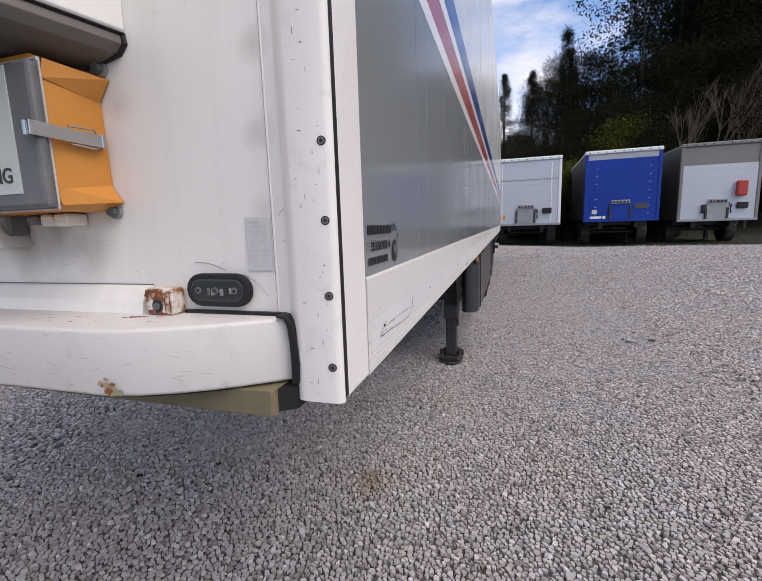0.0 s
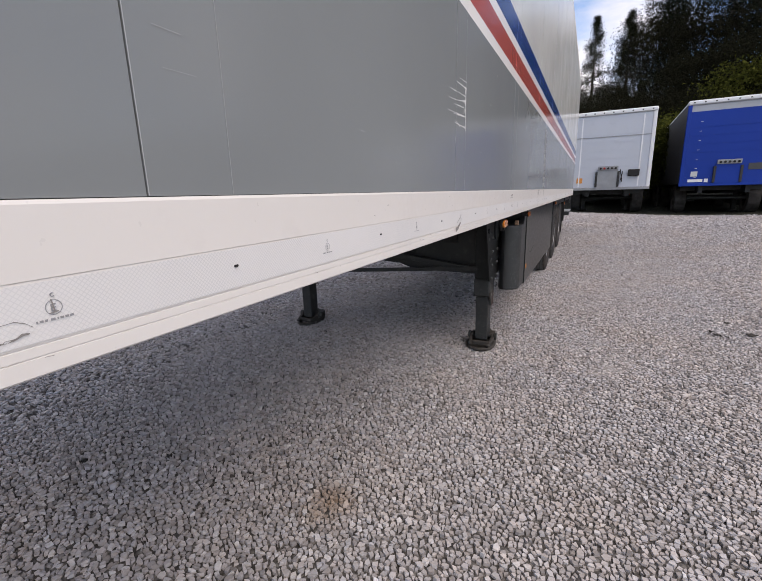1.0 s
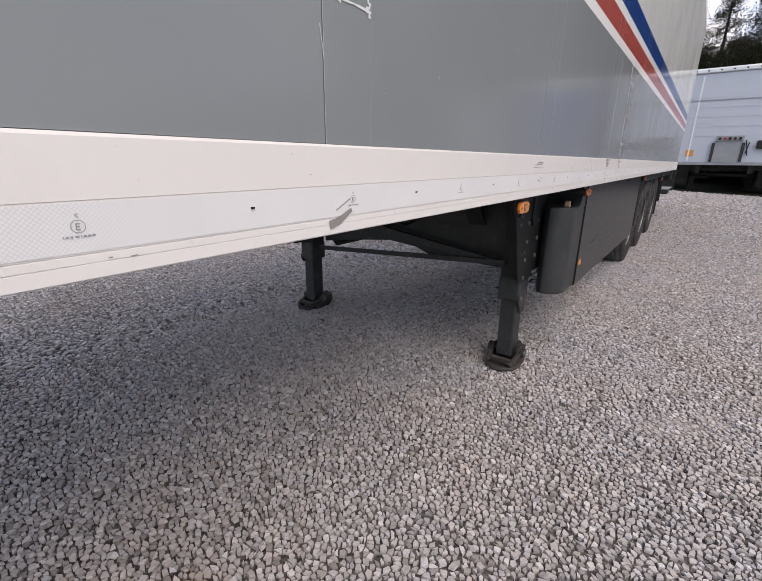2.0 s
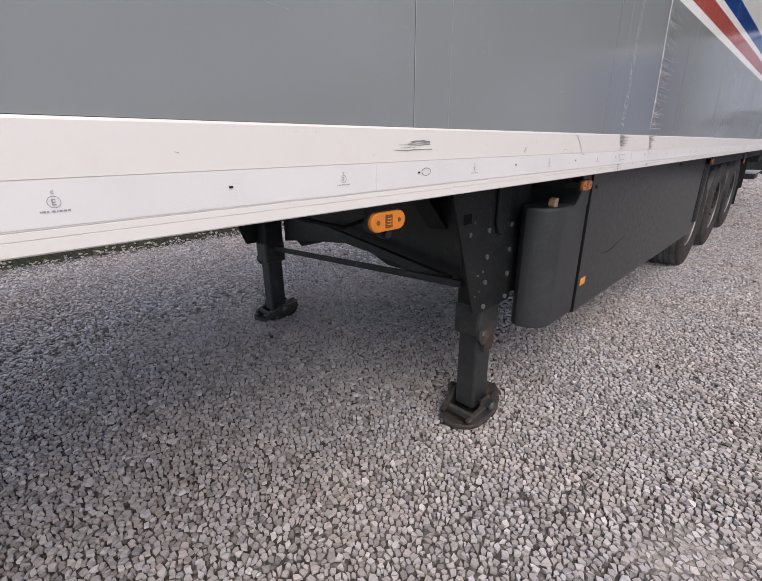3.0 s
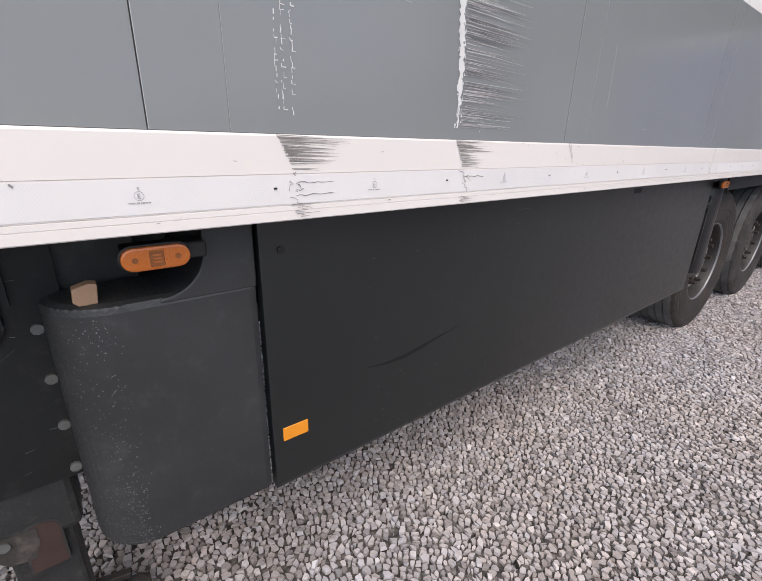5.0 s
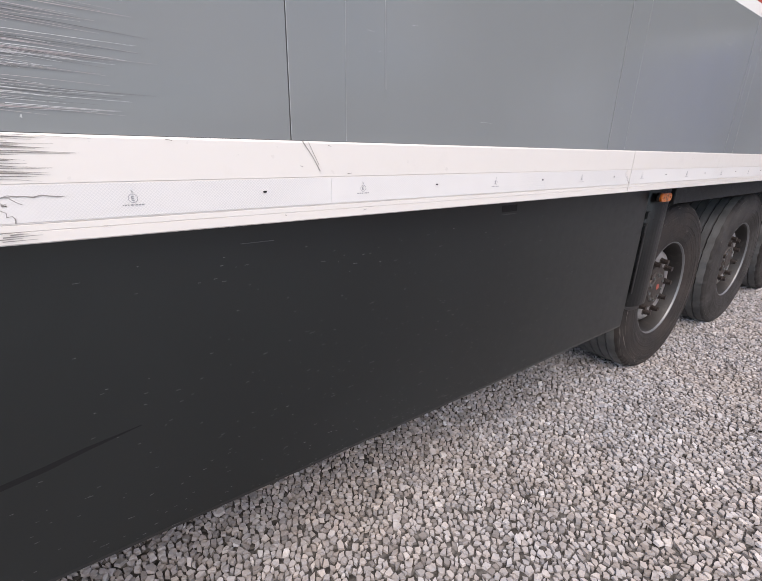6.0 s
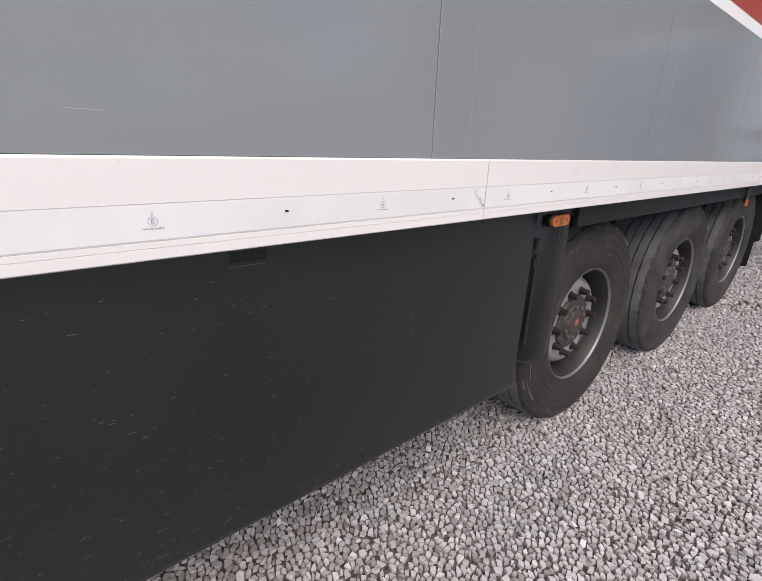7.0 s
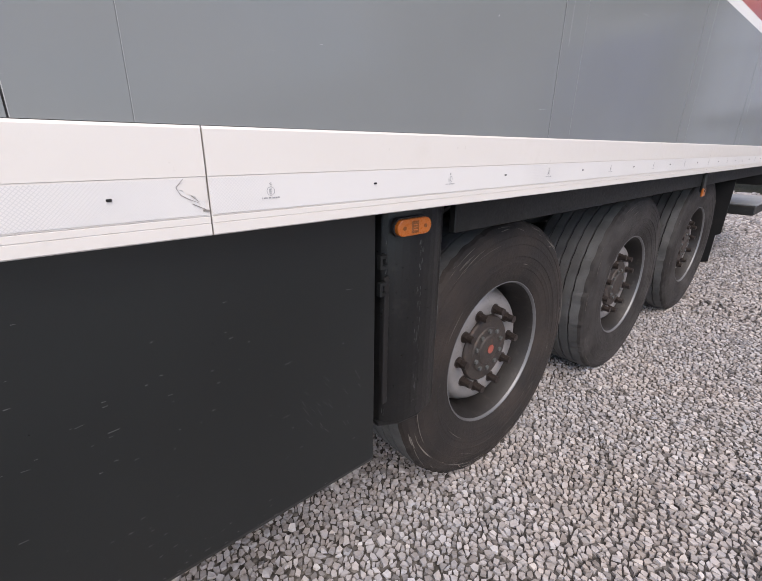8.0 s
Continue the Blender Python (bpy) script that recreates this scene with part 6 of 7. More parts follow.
# ---- parked trailers across the yard ----
def far_trailer(x, y, rz, width, top, low, paint, upper, cap, label, extra):
    """A semi-trailer seen from its front. Built about its front's foot, running back along +y."""
    z0 = float(ground_z(x, y)) - 0.02
    g = base_at("semi_trailer", x, y, z0, label, "trailer", "parked trailers", rz)
    m = g.matrix_basis
    h = width / 2

    def p(name, bm, mat, label=""):
        bmesh.ops.transform(bm, matrix=m, verts=bm.verts[:])
        return part(name, bm, mat, g, label)

    long_ = 12.4
    split = {"white": top - 0.14, "blue": top - 0.34, "grey": low + 2.0}[extra]
    p("side_wall", boxed(-h, -h + 0.04, 0.06, long_, low + 0.02, top - 0.09), SIDECURTAIN)
    p("side_wall", boxed(h - 0.04, h, 0.06, long_, low + 0.02, top - 0.09), SIDECURTAIN)
    p("roof", boxed(-h, h, 0.05, long_, top - 0.09, top - 0.04), cap)
    p("rear_door", boxed(-h, h, long_ - 0.05, long_ + 0.002, low, top - 0.1), paint)
    p("floor_slab", boxed(-h + 0.03, h - 0.03, 0.08, long_ - 0.06, low, low + 0.12), CHASSIS)
    fw = p("front_wall", boxed(-h + 0.11, h - 0.11, 0.0, 0.055, low + 0.02, split), paint, "painted corrugated front wall")
    bm = boxed(-h + 0.11, h - 0.11, 0.012, 0.055, split + 0.004, top - 0.14)
    p("upper_front", bm, upper)
    for s in (-1, 1):
        p("corner_post", boxed(min(s * h, s * (h - 0.108)), max(s * h, s * (h - 0.108)), -0.025, 0.09, low - 0.02, top - 0.13, bevel=0.015), paint if extra == "blue" else cap)
    p("front_sill", boxed(-h, h, -0.03, 0.07, low - 0.07, low + 0.018, bevel=0.008), paint if extra == "blue" else GREYSTEEL)
    rc = p("roof_cap", boxed(-h - 0.01, h + 0.01, -0.05, 0.20, top - 0.13, top, bevel=0.025), cap, "white roof edge with a row of rivets")
    for k in range(9):
        u = -h + 0.14 + k * (width - 0.28) / 8
        bm = boxed(u - 0.022, u + 0.022, -0.054, -0.048, top - 0.085, top - 0.05)
        bmesh.ops.transform(bm, matrix=m, verts=bm.verts[:])
        part("cap_rivet", bm, GASKET, rc)
    for k in range(7):
        z = low + 0.22 + 0.26 * k
        if z < split - 0.1:
            bm = boxed(-h + 0.112, h - 0.112, -0.006, 0.001, z, z + 0.012)
            bmesh.ops.transform(bm, matrix=m, verts=bm.verts[:])
            part("wall_rib", bm, paint, fw)
    # coupling panel with hose sockets, a hatch and small boxes
    cp = p("coupling_panel", boxed(-0.34, 0.30, -0.035, -0.001, low + 0.0, low + 0.62, bevel=0.008), paint if extra == "blue" else GREYSTEEL, "coupling panel with hose sockets")
    for s in (-0.36, 0.32):
        bm = boxed(s - 0.035, s + 0.035, -0.07, -0.002, low + 0.03, low + (0.55 if extra != "grey" else 0.42), bevel=0.008)
        bmesh.ops.transform(bm, matrix=m, verts=bm.verts[:])
        part("panel_post", bm, CHASSIS, cp)
    bm = boxed(-0.32, 0.30, -0.06, -0.036, low + 0.60, low + 0.74, bevel=0.006)
    bmesh.ops.transform(bm, matrix=m, verts=bm.verts[:])
    part("socket_strip", bm, GREYSTEEL, cp)
    for k in range(5):
        u = -0.24 + 0.115 * k
        bm = rodded((u, -0.05, low + 0.67), (u, -0.11, low + 0.66), 0.034, 10)
        bmesh.ops.transform(bm, matrix=m, verts=bm.verts[:])
        part("hose_socket", bm, REDBOX if k == 1 and extra != "blue" else GASKET, cp)
    if extra == "blue":
        p("wide_plate", boxed(0.48, 0.92, -0.012, -0.001, low + 0.40, low + 0.60), SIDECURTAIN)
        p("small_label", boxed(-0.98, -0.80, -0.010, -0.001, low + 0.24, low + 0.40), LABEL)
        p("small_label", boxed(-1.04, -0.64, -0.010, -0.001, low + 0.06, low + 0.15), CAPWHITE)
        p("small_label", boxed(-0.60, -0.50, -0.010, -0.001, low + 0.05, low + 0.16), CAPWHITE)
        for s in (-0.86, 0.92):
            for k in range(7):
                p("wall_rivet", boxed(s - 0.03, s + 0.03, -0.008, -0.001, low + 0.2 + 0.29 * k, low + 0.215 + 0.29 * k), LABEL)
    else:
        p("hatch_box", boxed(0.60, 0.94, -0.09, -0.001, low + 0.38, low + 0.60, bevel=0.02), GASKET, "black round-edged socket box")
        bm = bmesh.new()
        for a, b in (((0.36, -0.03, low + 0.62), (0.42, -0.06, low + 0.34)), ((0.42, -0.06, low + 0.34), (0.44, -0.03, low + 0.20)), ((0.44, -0.03, low + 0.55), (0.40, -0.06, low + 0.25))):
            rod(bm, a, b, 0.014, 8)
        p("coiled_cable", bm, GASKET)
    if extra == "white":
        p("yellow_sticker", boxed(-0.99, -0.80, -0.010, -0.001, low + 0.18, low + 0.36), YELLOW)
        for s in (-0.92, 0.92):
            p("upright_trim", boxed(s - 0.02, s + 0.02, -0.012, 0.0, low + 0.05, top - 0.2), CAPWHITE)
        p("wall_step", boxed(-h + 0.11, h - 0.11, -0.012, 0.0, low + 1.70, low + 1.73), GREYSTEEL)
    if extra == "grey":
        p("extinguisher_box", boxed(0.52, 0.83, -0.20, -0.001, low + 0.83, low + 1.37, bevel=0.03), REDBOX, "red fire-extinguisher box")
        p("hose_shadow_box", boxed(-0.50, -0.40, -0.12, -0.001, low + 0.25, low + 0.55, bevel=0.01), GASKET)
    # underneath
    for s in (-0.62, 0.62):
        p("chassis_beam", boxed(s - 0.06, s + 0.06, 0.3, long_ - 0.2, low - 0.30, low), CHASSIS)
    for s in (-0.78, 0.78):
        lg = p("landing_leg", boxed(s - 0.07, s + 0.07, 2.6, 2.75, 0.06, low - 0.02, bevel=0.01), CHASSIS)
        bm = boxed(s - 0.14, s + 0.14, 2.5, 2.85, 0.0, 0.06, bevel=0.02)
        bmesh.ops.transform(bm, matrix=m, verts=bm.verts[:])
        part("leg_foot", bm, CHASSIS, lg)
    p("underrun_bar", boxed(-1.0, 1.0, long_ - 0.2, long_ - 0.1, 0.45, 0.57), GREYSTEEL)
    # added dark block that stands for the deep shadow under the floor
    p("under_shade_block", boxed(-1.10, -0.30, 3.3, 4.2, 0.34, low - 0.10, bevel=0.03), CHASSIS)
    p("cross_bar", boxed(-0.78, 0.78, 2.63, 2.72, 0.62, 0.68), GREYSTEEL)
    for k in range(4):
        p("cross_member", boxed(-1.1, 1.1, 0.9 + 2.4 * k, 1.0 + 2.4 * k, low - 0.22, low), CHASSIS)
    for y_ in (1.7, 6.9, 8.2, 9.5):
        for s in (-1, 1):
            bm = bmesh.new()
            lathe(bm, [(-0.16, 0.28), (-0.185, 0.33), (-0.19, 0.45), (-0.16, 0.525), (0.16, 0.525), (0.19, 0.45), (0.185, 0.33), (0.15, 0.29), (0.05, 0.27), (0.05, 0.0)], 28)
            bmesh.ops.transform(bm, matrix=Matrix.Translation((s * 1.03, y_, 0.525)) @ Matrix.Rotation(0 if s > 0 else math.pi, 4, "Z"), verts=bm.verts[:])
            p("wheel", bm, RUBBER)
        p("axle_beam", rodded((-1, y_, 0.53), (1, y_, 0.53), 0.065, 10), CHASSIS)
    p("tail_lamp_box", boxed(h - 0.32, h - 0.05, 6.2, 6.3, 0.55, 0.95), REDBOX if extra == "white" else CHASSIS)
    return g


far_trailer(0.70, 17.95, -1.0, 2.55, 3.46, 0.90, TARPWHITE, TARPWHITE, CAPWHITE, "pale white box trailer parked across the gravel yard", "white")
far_trailer(4.11, 18.20, -2.3, 2.55, 3.62, 1.02, TARPBLUE, TARPGREY2, CAPWHITE, "bright blue trailer with a white roof edge parked in a row", "blue")
far_trailer(7.48, 18.90, 0.5, 2.55, 3.72, 0.92, TARPWHITE, TARPGREY, TARPGREY, "white-fronted trailer with a grey tarpaulin top and red box", "grey")


# ---- woods ----
def leaves(rng, centres, size, per, spread):
    """Many small tilted leaf tufts about the given centres."""
    n = len(centres) * per
    c = np.repeat(centres, per, 0) + rng.normal(0, 1, (n, 3)) * np.repeat(spread, per)[:, None]
    a = rng.normal(0, 1, (n, 3))
    a /= np.linalg.norm(a, axis=1)[:, None]
    b = np.cross(a, rng.normal(0, 1, (n, 3)))
    b /= np.linalg.norm(b, axis=1)[:, None]
    s = size * rng.uniform(0.5, 1.4, (n, 1))
    v = np.stack((c - a * s, c + b * s * 0.8, c + a * s), 1).reshape(-1, 3)
    return v, np.arange(3 * n).reshape(-1, 3)


def branchy(bm, rng, base, top, r, forks, spread, depth):
    base, top = Vector(base), Vector(top)
    rod(bm, base, top, r, 6, r * 0.62, caps=False)
    if depth:
        for _ in range(forks):
            u = rng.uniform(0.35, 1.0)
            start = base.lerp(top, u)
            d = (top - base).normalized() + Vector(rng.normal(0, spread, 3))
            d.z = abs(d.z) * 0.9 + 0.30
            branchy(bm, rng, start, start + d.normalized() * (top - base).length * rng.uniform(0.45, 0.75), r * 0.5, forks, spread, depth - 1)


def tree(kind, seed, height):
    """One tree with its foot at 0: tapered trunk, limbs and a ragged crown."""
    rng = np.random.default_rng(seed)
    g = new(kind)
    bm = bmesh.new()
    if kind == "cypress":
        rod(bm, (0, 0, -0.5), (0, 0, height * 0.9), 0.18, 8, 0.03)
        u = rng.uniform(0.02, 1, 330)
        rad = height * 0.075 * np.sin(np.pi * np.clip(u, 0, 1) ** 0.62) ** 0.7 + 0.08
        a = rng.uniform(0, 2 * np.pi, 330)
        q = np.sqrt(rng.uniform(0.35, 1, 330))
        cen = np.stack((np.cos(a) * rad * q, np.sin(a) * rad * q, u * height), -1)
        v, f = leaves(rng, cen, 0.075, 44, np.full(330, 0.18))
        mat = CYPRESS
    elif kind == "conifer":
        rod(bm, (0, 0, -0.5), (0, 0, height * 0.97), 0.22, 8, 0.02)
        cen, spr = [], []
        for k in range(26):
            u = 0.16 + 0.84 * k / 25
            reach = height * 0.23 * (1 - u) ** 0.75 * rng.uniform(0.6, 1.15) + 0.12
            for j in range(rng.integers(4, 8)):
                a = rng.uniform(0, 2 * np.pi)
                tip = Vector((math.cos(a) * reach, math.sin(a) * reach, u * height - reach * 0.22))
                rod(bm, (0, 0, u * height), tip, 0.035, 5, 0.008, caps=False)
                for w in (0.45, 0.7, 0.95):
                    cen.append((tip.x * w, tip.y * w, u * height - reach * 0.22 * w))
                    spr.append(0.12 + 0.10 * reach)
        cen = np.array(cen)
        v, f = leaves(rng, cen, 0.075, 30, np.array(spr))
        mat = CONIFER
    elif kind == "bare_tree":
        branchy(bm, rng, (0, 0, -0.4), (rng.normal(0, 0.3), rng.normal(0, 0.3), height * 0.42), 0.075, 4, 0.30, 4)
        v = f = None
        mat = None
    else:
        big = kind == "evergreen_oak"
        branchy(bm, rng, (0, 0, -0.4), (0, 0, height * 0.5), 0.20 if big else 0.06, 4, 0.6, 1)
        n = 260 if big else 190
        a, u = rng.uniform(0, 2 * np.pi, n), rng.uniform(-0.75, 1, n)
        lump = 1 + 0.28 * np.sin(3 * a + seed) + 0.22 * np.sin(5 * u * 3 + 2 * a)
        q = rng.uniform(0.55, 1, n) * lump * np.sqrt(1 - u * u * 0.9)
        rr = height * (0.36 if big else 0.34)
        cen = np.stack((np.cos(a) * q * rr, np.sin(a) * q * rr, height * 0.60 + u * height * 0.38), -1)
        v, f = leaves(rng, cen, 0.078 if big else 0.055, 62 if big else 56, np.full(n, height * (0.034 if big else 0.05)))
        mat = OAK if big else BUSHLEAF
    part("trunk", bm, PALEBARK if kind == "bare_tree" else BARK, g)
    if v is not None:
        part_of("crown", mesh_from("crown", v, f), mat, g)
    return g


WOODS = {
    "cypress": [tree("cypress", 1, 12.0), tree("cypress", 2, 13.5)],
    "conifer": [tree("conifer", 3, 11.0), tree("conifer", 4, 13.0), tree("conifer", 5, 9.5)],
    "evergreen_oak": [tree("evergreen_oak", 6, 9.0), tree("evergreen_oak", 7, 8.0), tree("evergreen_oak", 12, 10.0)],
    "bare_tree": [tree("bare_tree", 8, 9.0), tree("bare_tree", 9, 8.0)],
    "bush": [tree("bush", 10, 3.2), tree("bush", 11, 3.6)],
}
LABELS = {
    "cypress": "tall dark columnar cypress on the hillside",
    "conifer": "dark ragged conifer on the wooded hill",
    "evergreen_oak": "dark dense evergreen tree on the wooded hill",
    "bare_tree": "leafless pale-branched tree on the hillside",
    "bush": "yellow-green spring bush behind the trailers",
}
used = set()


def plant(kind, n, x, y, scale=1.0, rz=0.0, sink=0.0):
    src = WOODS[kind][n % len(WOODS[kind])]
    m = pose(x, y, float(ground_z(x, y)) - sink, 0, 0, rz)
    if src.name in used:
        ob = copy_thing(src, m)
    else:
        used.add(src.name)
        src.matrix_basis = m
        ob = src
    ob.scale = (scale, scale, scale)
    return tagged(ob, LABELS[kind], "bush" if kind == "bush" else "tree", "bushes behind the trailers" if kind == "bush" else "trees on the hill")


rng = np.random.default_rng(77)
# marked trees of the skyline: bearing (degrees from +y, to the right), distance, kind, number, the height of its top over the eye (degrees)
TALL = {"cypress": (12.0, 13.5), "conifer": (11.0, 13.0, 9.5), "evergreen_oak": (9.0 * 0.98, 8.0 * 0.98, 10.0 * 0.98), "bare_tree": (9.0, 8.0)}


def plant_to(az, d, kind, n, el, sink=0.0):
    x, y = d * math.sin(radians(az)), d * math.cos(radians(az))
    room = 1.4 + d * math.tan(radians(el)) - float(ground_z(x, y)) + sink
    plant(kind, n, x, y, room / TALL[kind][n % len(TALL[kind])], rng.uniform(0, 360), sink)


for row in ((-0.6, 46, "conifer", 0, 17.4), (-3.4, 44, "conifer", 1, 17.0), (2.7, 45, "conifer", 2, 17.3), (6.5, 42, "cypress", 0, 21.0), (6.9, 47, "evergreen_oak", 2, 18.7), (8.8, 46, "evergreen_oak", 1, 18.0), (5.6, 48, "evergreen_oak", 0, 16.6),
            (10.9, 49, "bare_tree", 0, 20.4), (12.0, 48, "bare_tree", 1, 20.0), (9.8, 49, "bare_tree", 1, 19.6), (4.6, 49, "bare_tree", 1, 17.6), (14.1, 38, "cypress", 1, 26.5), (17.4, 40, "cypress", 1, 27.5), (18.6, 42, "cypress", 0, 26.0),
            (19.2, 40, "cypress", 1, 28.5), (20.5, 41, "cypress", 0, 29.5), (21.8, 42, "conifer", 0, 27.0), (23.2, 40, "cypress", 1, 30.0), (24.8, 41, "conifer", 1, 30.0), (26.4, 41, "cypress", 0, 28.0), (27.8, 40, "conifer", 1, 30.0), (30, 40, "conifer", 2, 28), (33, 39, "cypress", 1, 28),
            (17.6, 31.0, "bare_tree", 0, 14.0), (20.3, 31.0, "bare_tree", 0, 16.0), (22.3, 31.0, "bare_tree", 1, 15.0), (24.0, 31.5, "bare_tree", 0, 13.0)):
    plant_to(*row)
for k in range(9):
    plant_to(17.5 + 2.1 * k, 46 + (k * 7) % 3, ("evergreen_oak", "conifer")[k % 2], k, 26.5 + (k * 5) % 4)
# the mass of the wood below that line
for k in range(33):
    az = -8 + 42 * (k % 11) / 10 + rng.uniform(-1.0, 1.0)
    row = k // 11
    d = (33.0, 36.5, 41)[row] + rng.uniform(-1.0, 1.0)
    el = ((9.5, 12.5, 15.0) if az < 16.5 else (12.5, 16.5, 20.5))[row] + rng.uniform(-0.8, 0.8)
    if az < 4.6:
        el = min(el, 10.5)
    plant_to(az, d, "conifer" if (k * 5) % 7 == 0 else "evergreen_oak", int(rng.integers(0, 3)), el, 0.3)
for az, d, n, s in ((7.0, 24.5, 0, 1.2), (6.4, 27.5, 1, 1.05), (8.0, 27, 1, 1.1), (10.5, 33.0, 0, 1.55), (12.6, 33.5, 1, 1.75), (14.4, 33.2, 0, 1.45), (16.5, 34.5, 0, 1.2), (5.6, 31, 1, 1.1)):
    plant("bush", n, d * math.sin(radians(az)), d * math.cos(radians(az)), s, rng.uniform(0, 360), 0.1)


# ---- loose stones of the yard, verge grass ----
def stones(x0, x1, y0, y1, pitch, sides, seed, keep, high):
    """A bed of flat-topped crushed stones, fitted to one another with open joints; each is a tilted prism of so many sides."""
    rng = np.random.default_rng(seed)
    xs, ys = np.meshgrid(np.arange(x0, x1, pitch), np.arange(y0, y1, pitch), indexing="ij")
    c = np.stack((xs, ys), -1)
    c[:, ::2, 0] += pitch * 0.5
    c += rng.uniform(-0.62, 0.62, c.shape) * pitch
    ok = keep(c[..., 0], c[..., 1], rng.random(c.shape[:2]))
    ok[:2], ok[-2:], ok[:, :2], ok[:, -2:] = False, False, False, False
    i, j = np.nonzero(ok)
    n = len(i)
    here = c[i, j]
    turn = (rng.uniform(0, 2 * np.pi, (n, 1)) + np.arange(sides) * 2 * np.pi / sides + rng.uniform(-0.6, 0.6, (n, sides)) / sides)
    ray = np.stack((np.cos(turn), np.sin(turn)), -1)
    reach = np.full((n, sides), pitch * 1.15)
    for di in range(-2, 3):
        for dj in range(-2, 3):
            if di or dj:
                d = c[i + di, j + dj] - here
                along = np.maximum(1e-4, (ray * d[:, None]).sum(-1))
                reach = np.minimum(reach, (d * d).sum(-1)[:, None] / (2 * along))
    loose = rng.random(n) < 0.08                      # some lie on top of the others
    scale = np.where(loose, rng.uniform(0.95, 1.30, n), rng.uniform(0.94, 1.07, n) + (0.08 if sides < 5 else 0.0))[:, None]
    reach = np.minimum(reach * scale, pitch * (0.95 if sides > 4 else 1.05)) - 0.0016
    size = reach.mean(1)
    tip = rng.normal(0, 0.11, (n, 2)) * np.where(loose, 2.0, 1.0)[:, None]
    top = high * rng.uniform(0.65, 1.35, n) + np.where(loose, high * 0.6, 0) + 0.10 * size
    sunk = patch_of(here[:, 0], here[:, 1])
    top = top * (1 - 0.80 * sunk)
    base = ground_z(here[:, 0], here[:, 1])
    low = ray * reach[..., None]
    up = low * rng.uniform(0.82, 0.97, (n, sides, 1)) + rng.normal(0, 0.05, (n, 1, 2)) * size[:, None, None]
    zl = np.where(loose, top * 0.35, -0.006)[:, None] + 0 * reach
    zt = top[:, None] + (up * tip[:, None]).sum(-1) + rng.normal(0, 0.06, (n, sides)) * size[:, None]
    v = np.concatenate((np.concatenate((low, zl[..., None]), -1), np.concatenate((up, zt[..., None]), -1)), 1)
    v += np.concatenate((here, base[:, None]), -1)[:, None]
    k = np.arange(sides)
    q = (k + 1) % sides
    wall = np.concatenate((np.stack((k, q, q + sides), -1), np.stack((k, q + sides, k + sides), -1)))
    fan = np.stack((np.full(sides - 2, sides), sides + k[1:-1], sides + k[2:]), -1)
    f = (np.concatenate((wall, fan))[None] + 2 * sides * np.arange(n)[:, None, None]).reshape(-1, 3)
    return v.reshape(-1, 3), f


def near_side(x, y):
    """How far inside the fine bed along the trailer's side a place lies."""
    right = np.where(y < 5.6, np.minimum(0.9 + 0.5 * y, 2.0), 1.9)
    left = np.where(y < 5.2, -3.0, -1.0)
    return np.minimum.reduce((x - left, right - x, y - 0.85, 11.2 - y))


def mid_side(x, y):
    left = np.where(y < 6.0, -5.75, -1.0)
    return np.minimum.reduce((x - left, np.minimum(0.9 + 0.6 * y, 3.6) - x, y - 0.85, 14.0 - y))


def inside(d, soft=0.5):
    return np.clip(d / soft + 0.5, 0, 1)


def near_bed(x, y, r):
    return r < inside(near_side(x, y))


def mid_bed(x, y, r):
    return (r < inside(mid_side(x, y))) & (r > inside(near_side(x, y)))


def far_bed(x, y, r):
    away = np.minimum.reduce((x + np.where(y < 9.5, 5.7, 1.5), 1.2 + 0.62 * y - x, 17.5 - 0.03 * x - y, y - 2.2))
    return (r < inside(away, 0.9)) & (r > inside(mid_side(x, y))) & (r > inside(near_side(x, y)))


beds = [stones(-3.5, 2.5, 0.5, 12.0, 0.0240, 5, 90, near_bed, 0.0100), stones(-6.3, 4.4, 0.5, 14.6, 0.0295, 4, 92, mid_bed, 0.0115), stones(-6.2, 12.0, 1.6, 18.2, 0.046, 4, 91, far_bed, 0.015)]
count, faces = 0, []
for v, f in beds:
    faces.append(f + count)
    count += len(v)
nv, nf = np.concatenate([v for v, f in beds]), np.concatenate(faces)
gravel = part_of("gravel", mesh_from("gravel", nv, nf), STONE, None)
gravel.data.shade_flat()
tagged(gravel, "loose pale grey crushed stones covering the yard", "gravel", kind="stuff")

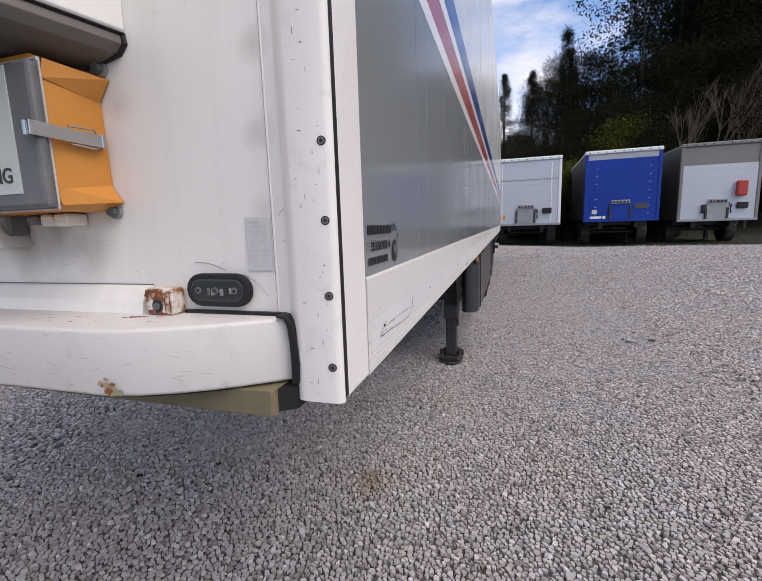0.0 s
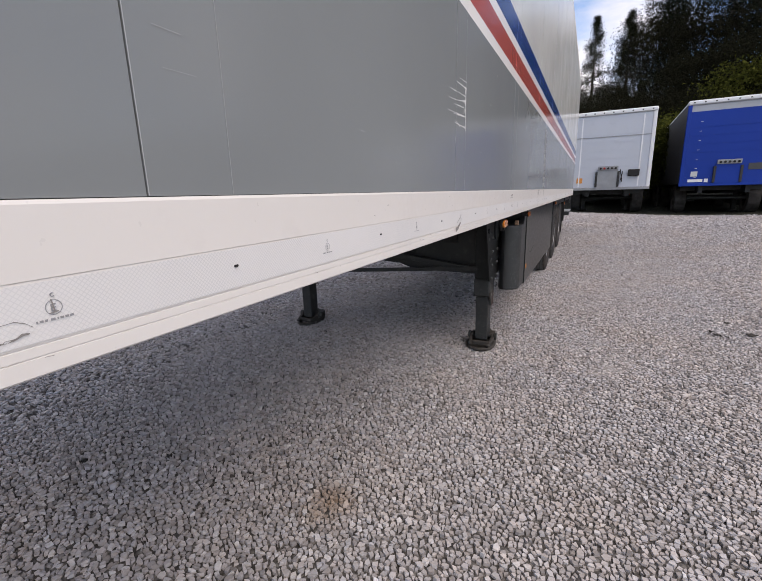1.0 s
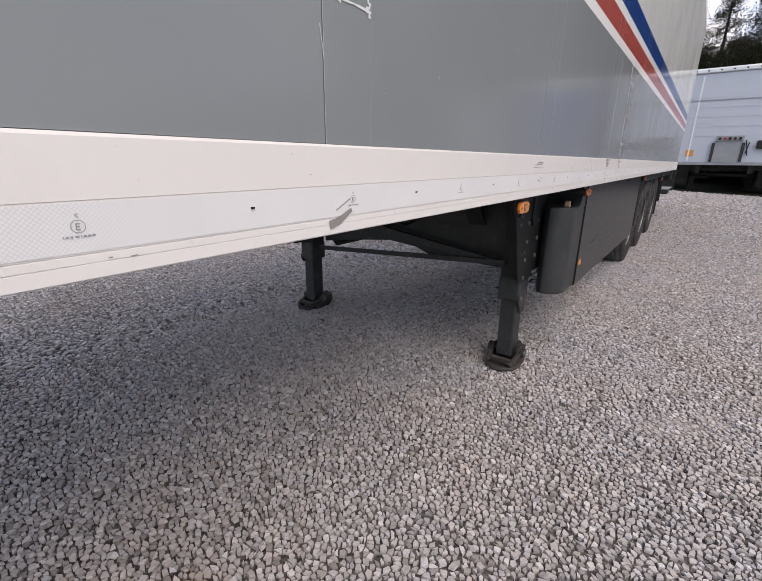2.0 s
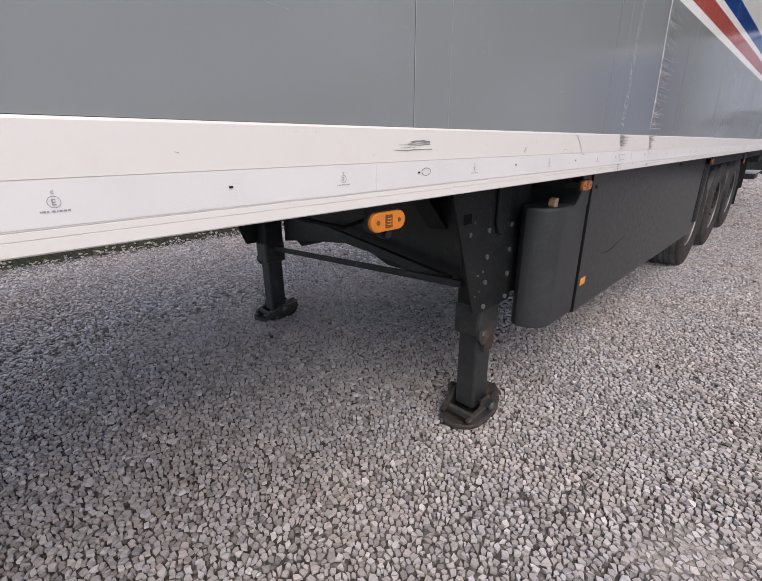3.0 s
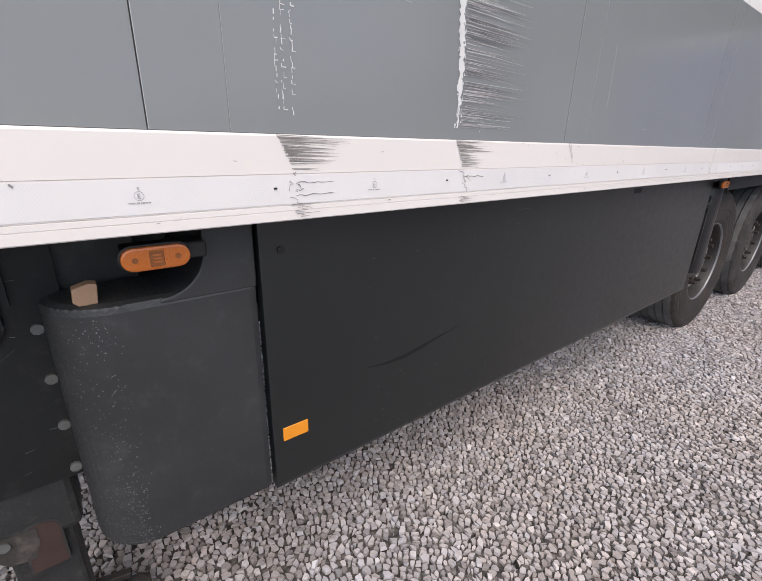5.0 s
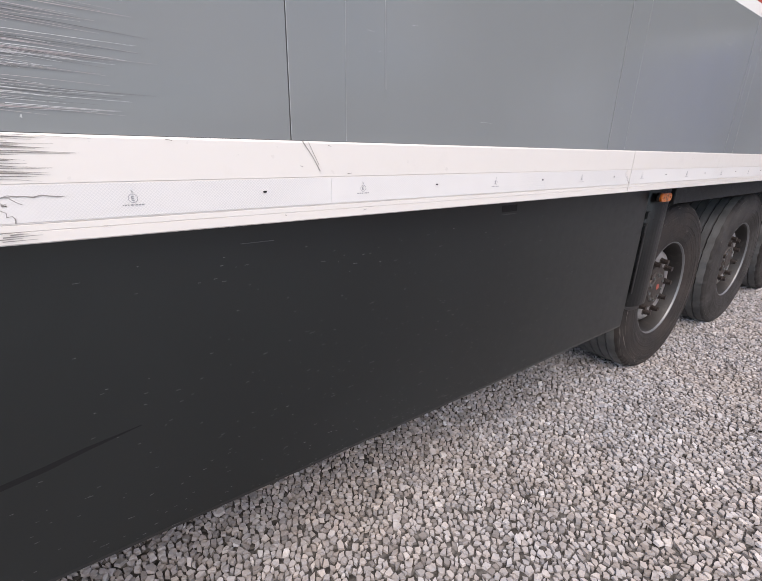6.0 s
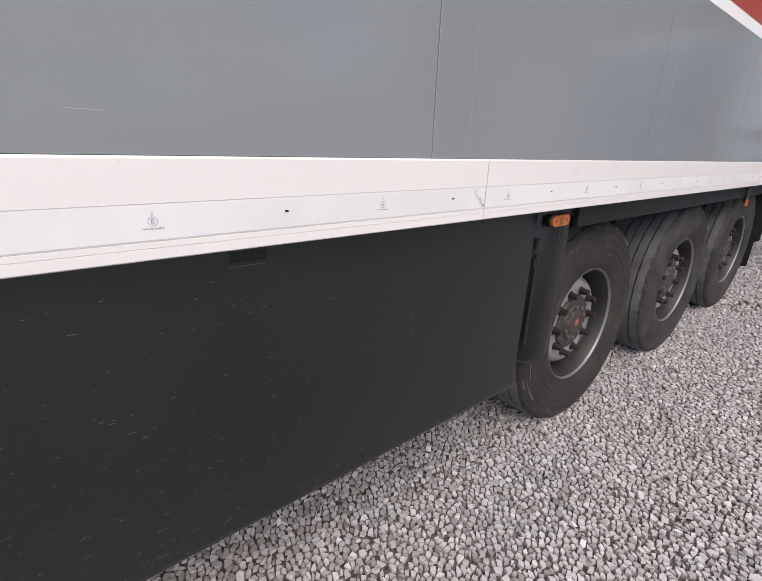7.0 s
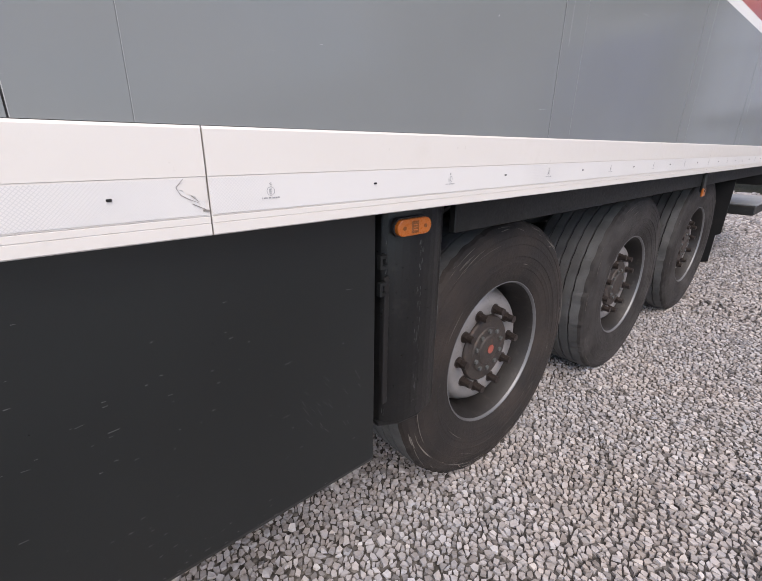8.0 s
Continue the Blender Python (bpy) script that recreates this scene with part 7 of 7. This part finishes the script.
# dark dead leaves lying on the stones
LEAVES = ((1.361, 5.45, 0.05), (1.42, 5.40, 0.03), (1.627, 5.557, 0.06), (0.50, 2.275, 0.022), (0.284, 8.07, 0.010), (1.33, 5.53, 0.025), (1.525, 5.87, 0.03), (0.045, 5.57, 0.018), (-0.707, 4.947, 0.015), (-2.04, 1.90, 0.03), (-1.66, 2.12, 0.022), (-2.02, 4.14, 0.024))
def dead_leaf(x, y, size, seed):
    r = random.Random(seed)
    bm = bmesh.new()
    z0 = float(ground_z(x, y)) + 0.022
    mid = bm.verts.new((x, y, z0 + 0.006))
    k = 11
    rim = [bm.verts.new((x + size * r.uniform(.35, 1) * math.cos(6.283 * i / k), y + size * r.uniform(.3, .8) * math.sin(6.283 * i / k), z0 + r.uniform(-.010, .012))) for i in range(k)]
    for i in range(k):
        bm.faces.new((mid, rim[i], rim[(i + 1) % k]))
    g = bmesh.ops.extrude_face_region(bm, geom=bm.faces[:])
    bmesh.ops.translate(bm, verts=[v for v in g["geom"] if isinstance(v, bmesh.types.BMVert)], vec=(0, 0, -0.003))
    bmesh.ops.recalc_face_normals(bm, faces=bm.faces[:])
    ob = part("dead_leaf", bm, BARK, None)
    tagged(ob, "dark curled dead leaf lying on the pale gravel", "leaf", "dead leaves on the gravel")


for k, (x, y, s) in enumerate(LEAVES):
    dead_leaf(x, y, s, 300 + k)

rng = np.random.default_rng(15)
n = 9000
gxy = np.stack((-5.75 - rng.exponential(0.9, n), rng.uniform(-3, 16, n)), -1)
gz = ground_z(gxy[:, 0], gxy[:, 1])
a, hgt = rng.uniform(0, 2 * np.pi, n), rng.uniform(0.02, 0.075, n)
d = np.stack((np.cos(a), np.sin(a), 0 * a), -1)
foot = np.stack((gxy[:, 0], gxy[:, 1], gz - 0.01), -1)
lean = rng.normal(0, 0.05, (n, 3)) * (1, 1, 0)
gv = np.stack((foot - d * 0.008, foot + d * 0.008, foot + lean + np.stack((0 * hgt, 0 * hgt, hgt), -1)), 1).reshape(-1, 3)
verge = part_of("verge_grass", mesh_from("verge_grass", gv, np.arange(3 * n).reshape(-1, 3)), GRASS, None)
tagged(verge, "rough green grass along the yard's edge", "grass", kind="stuff")
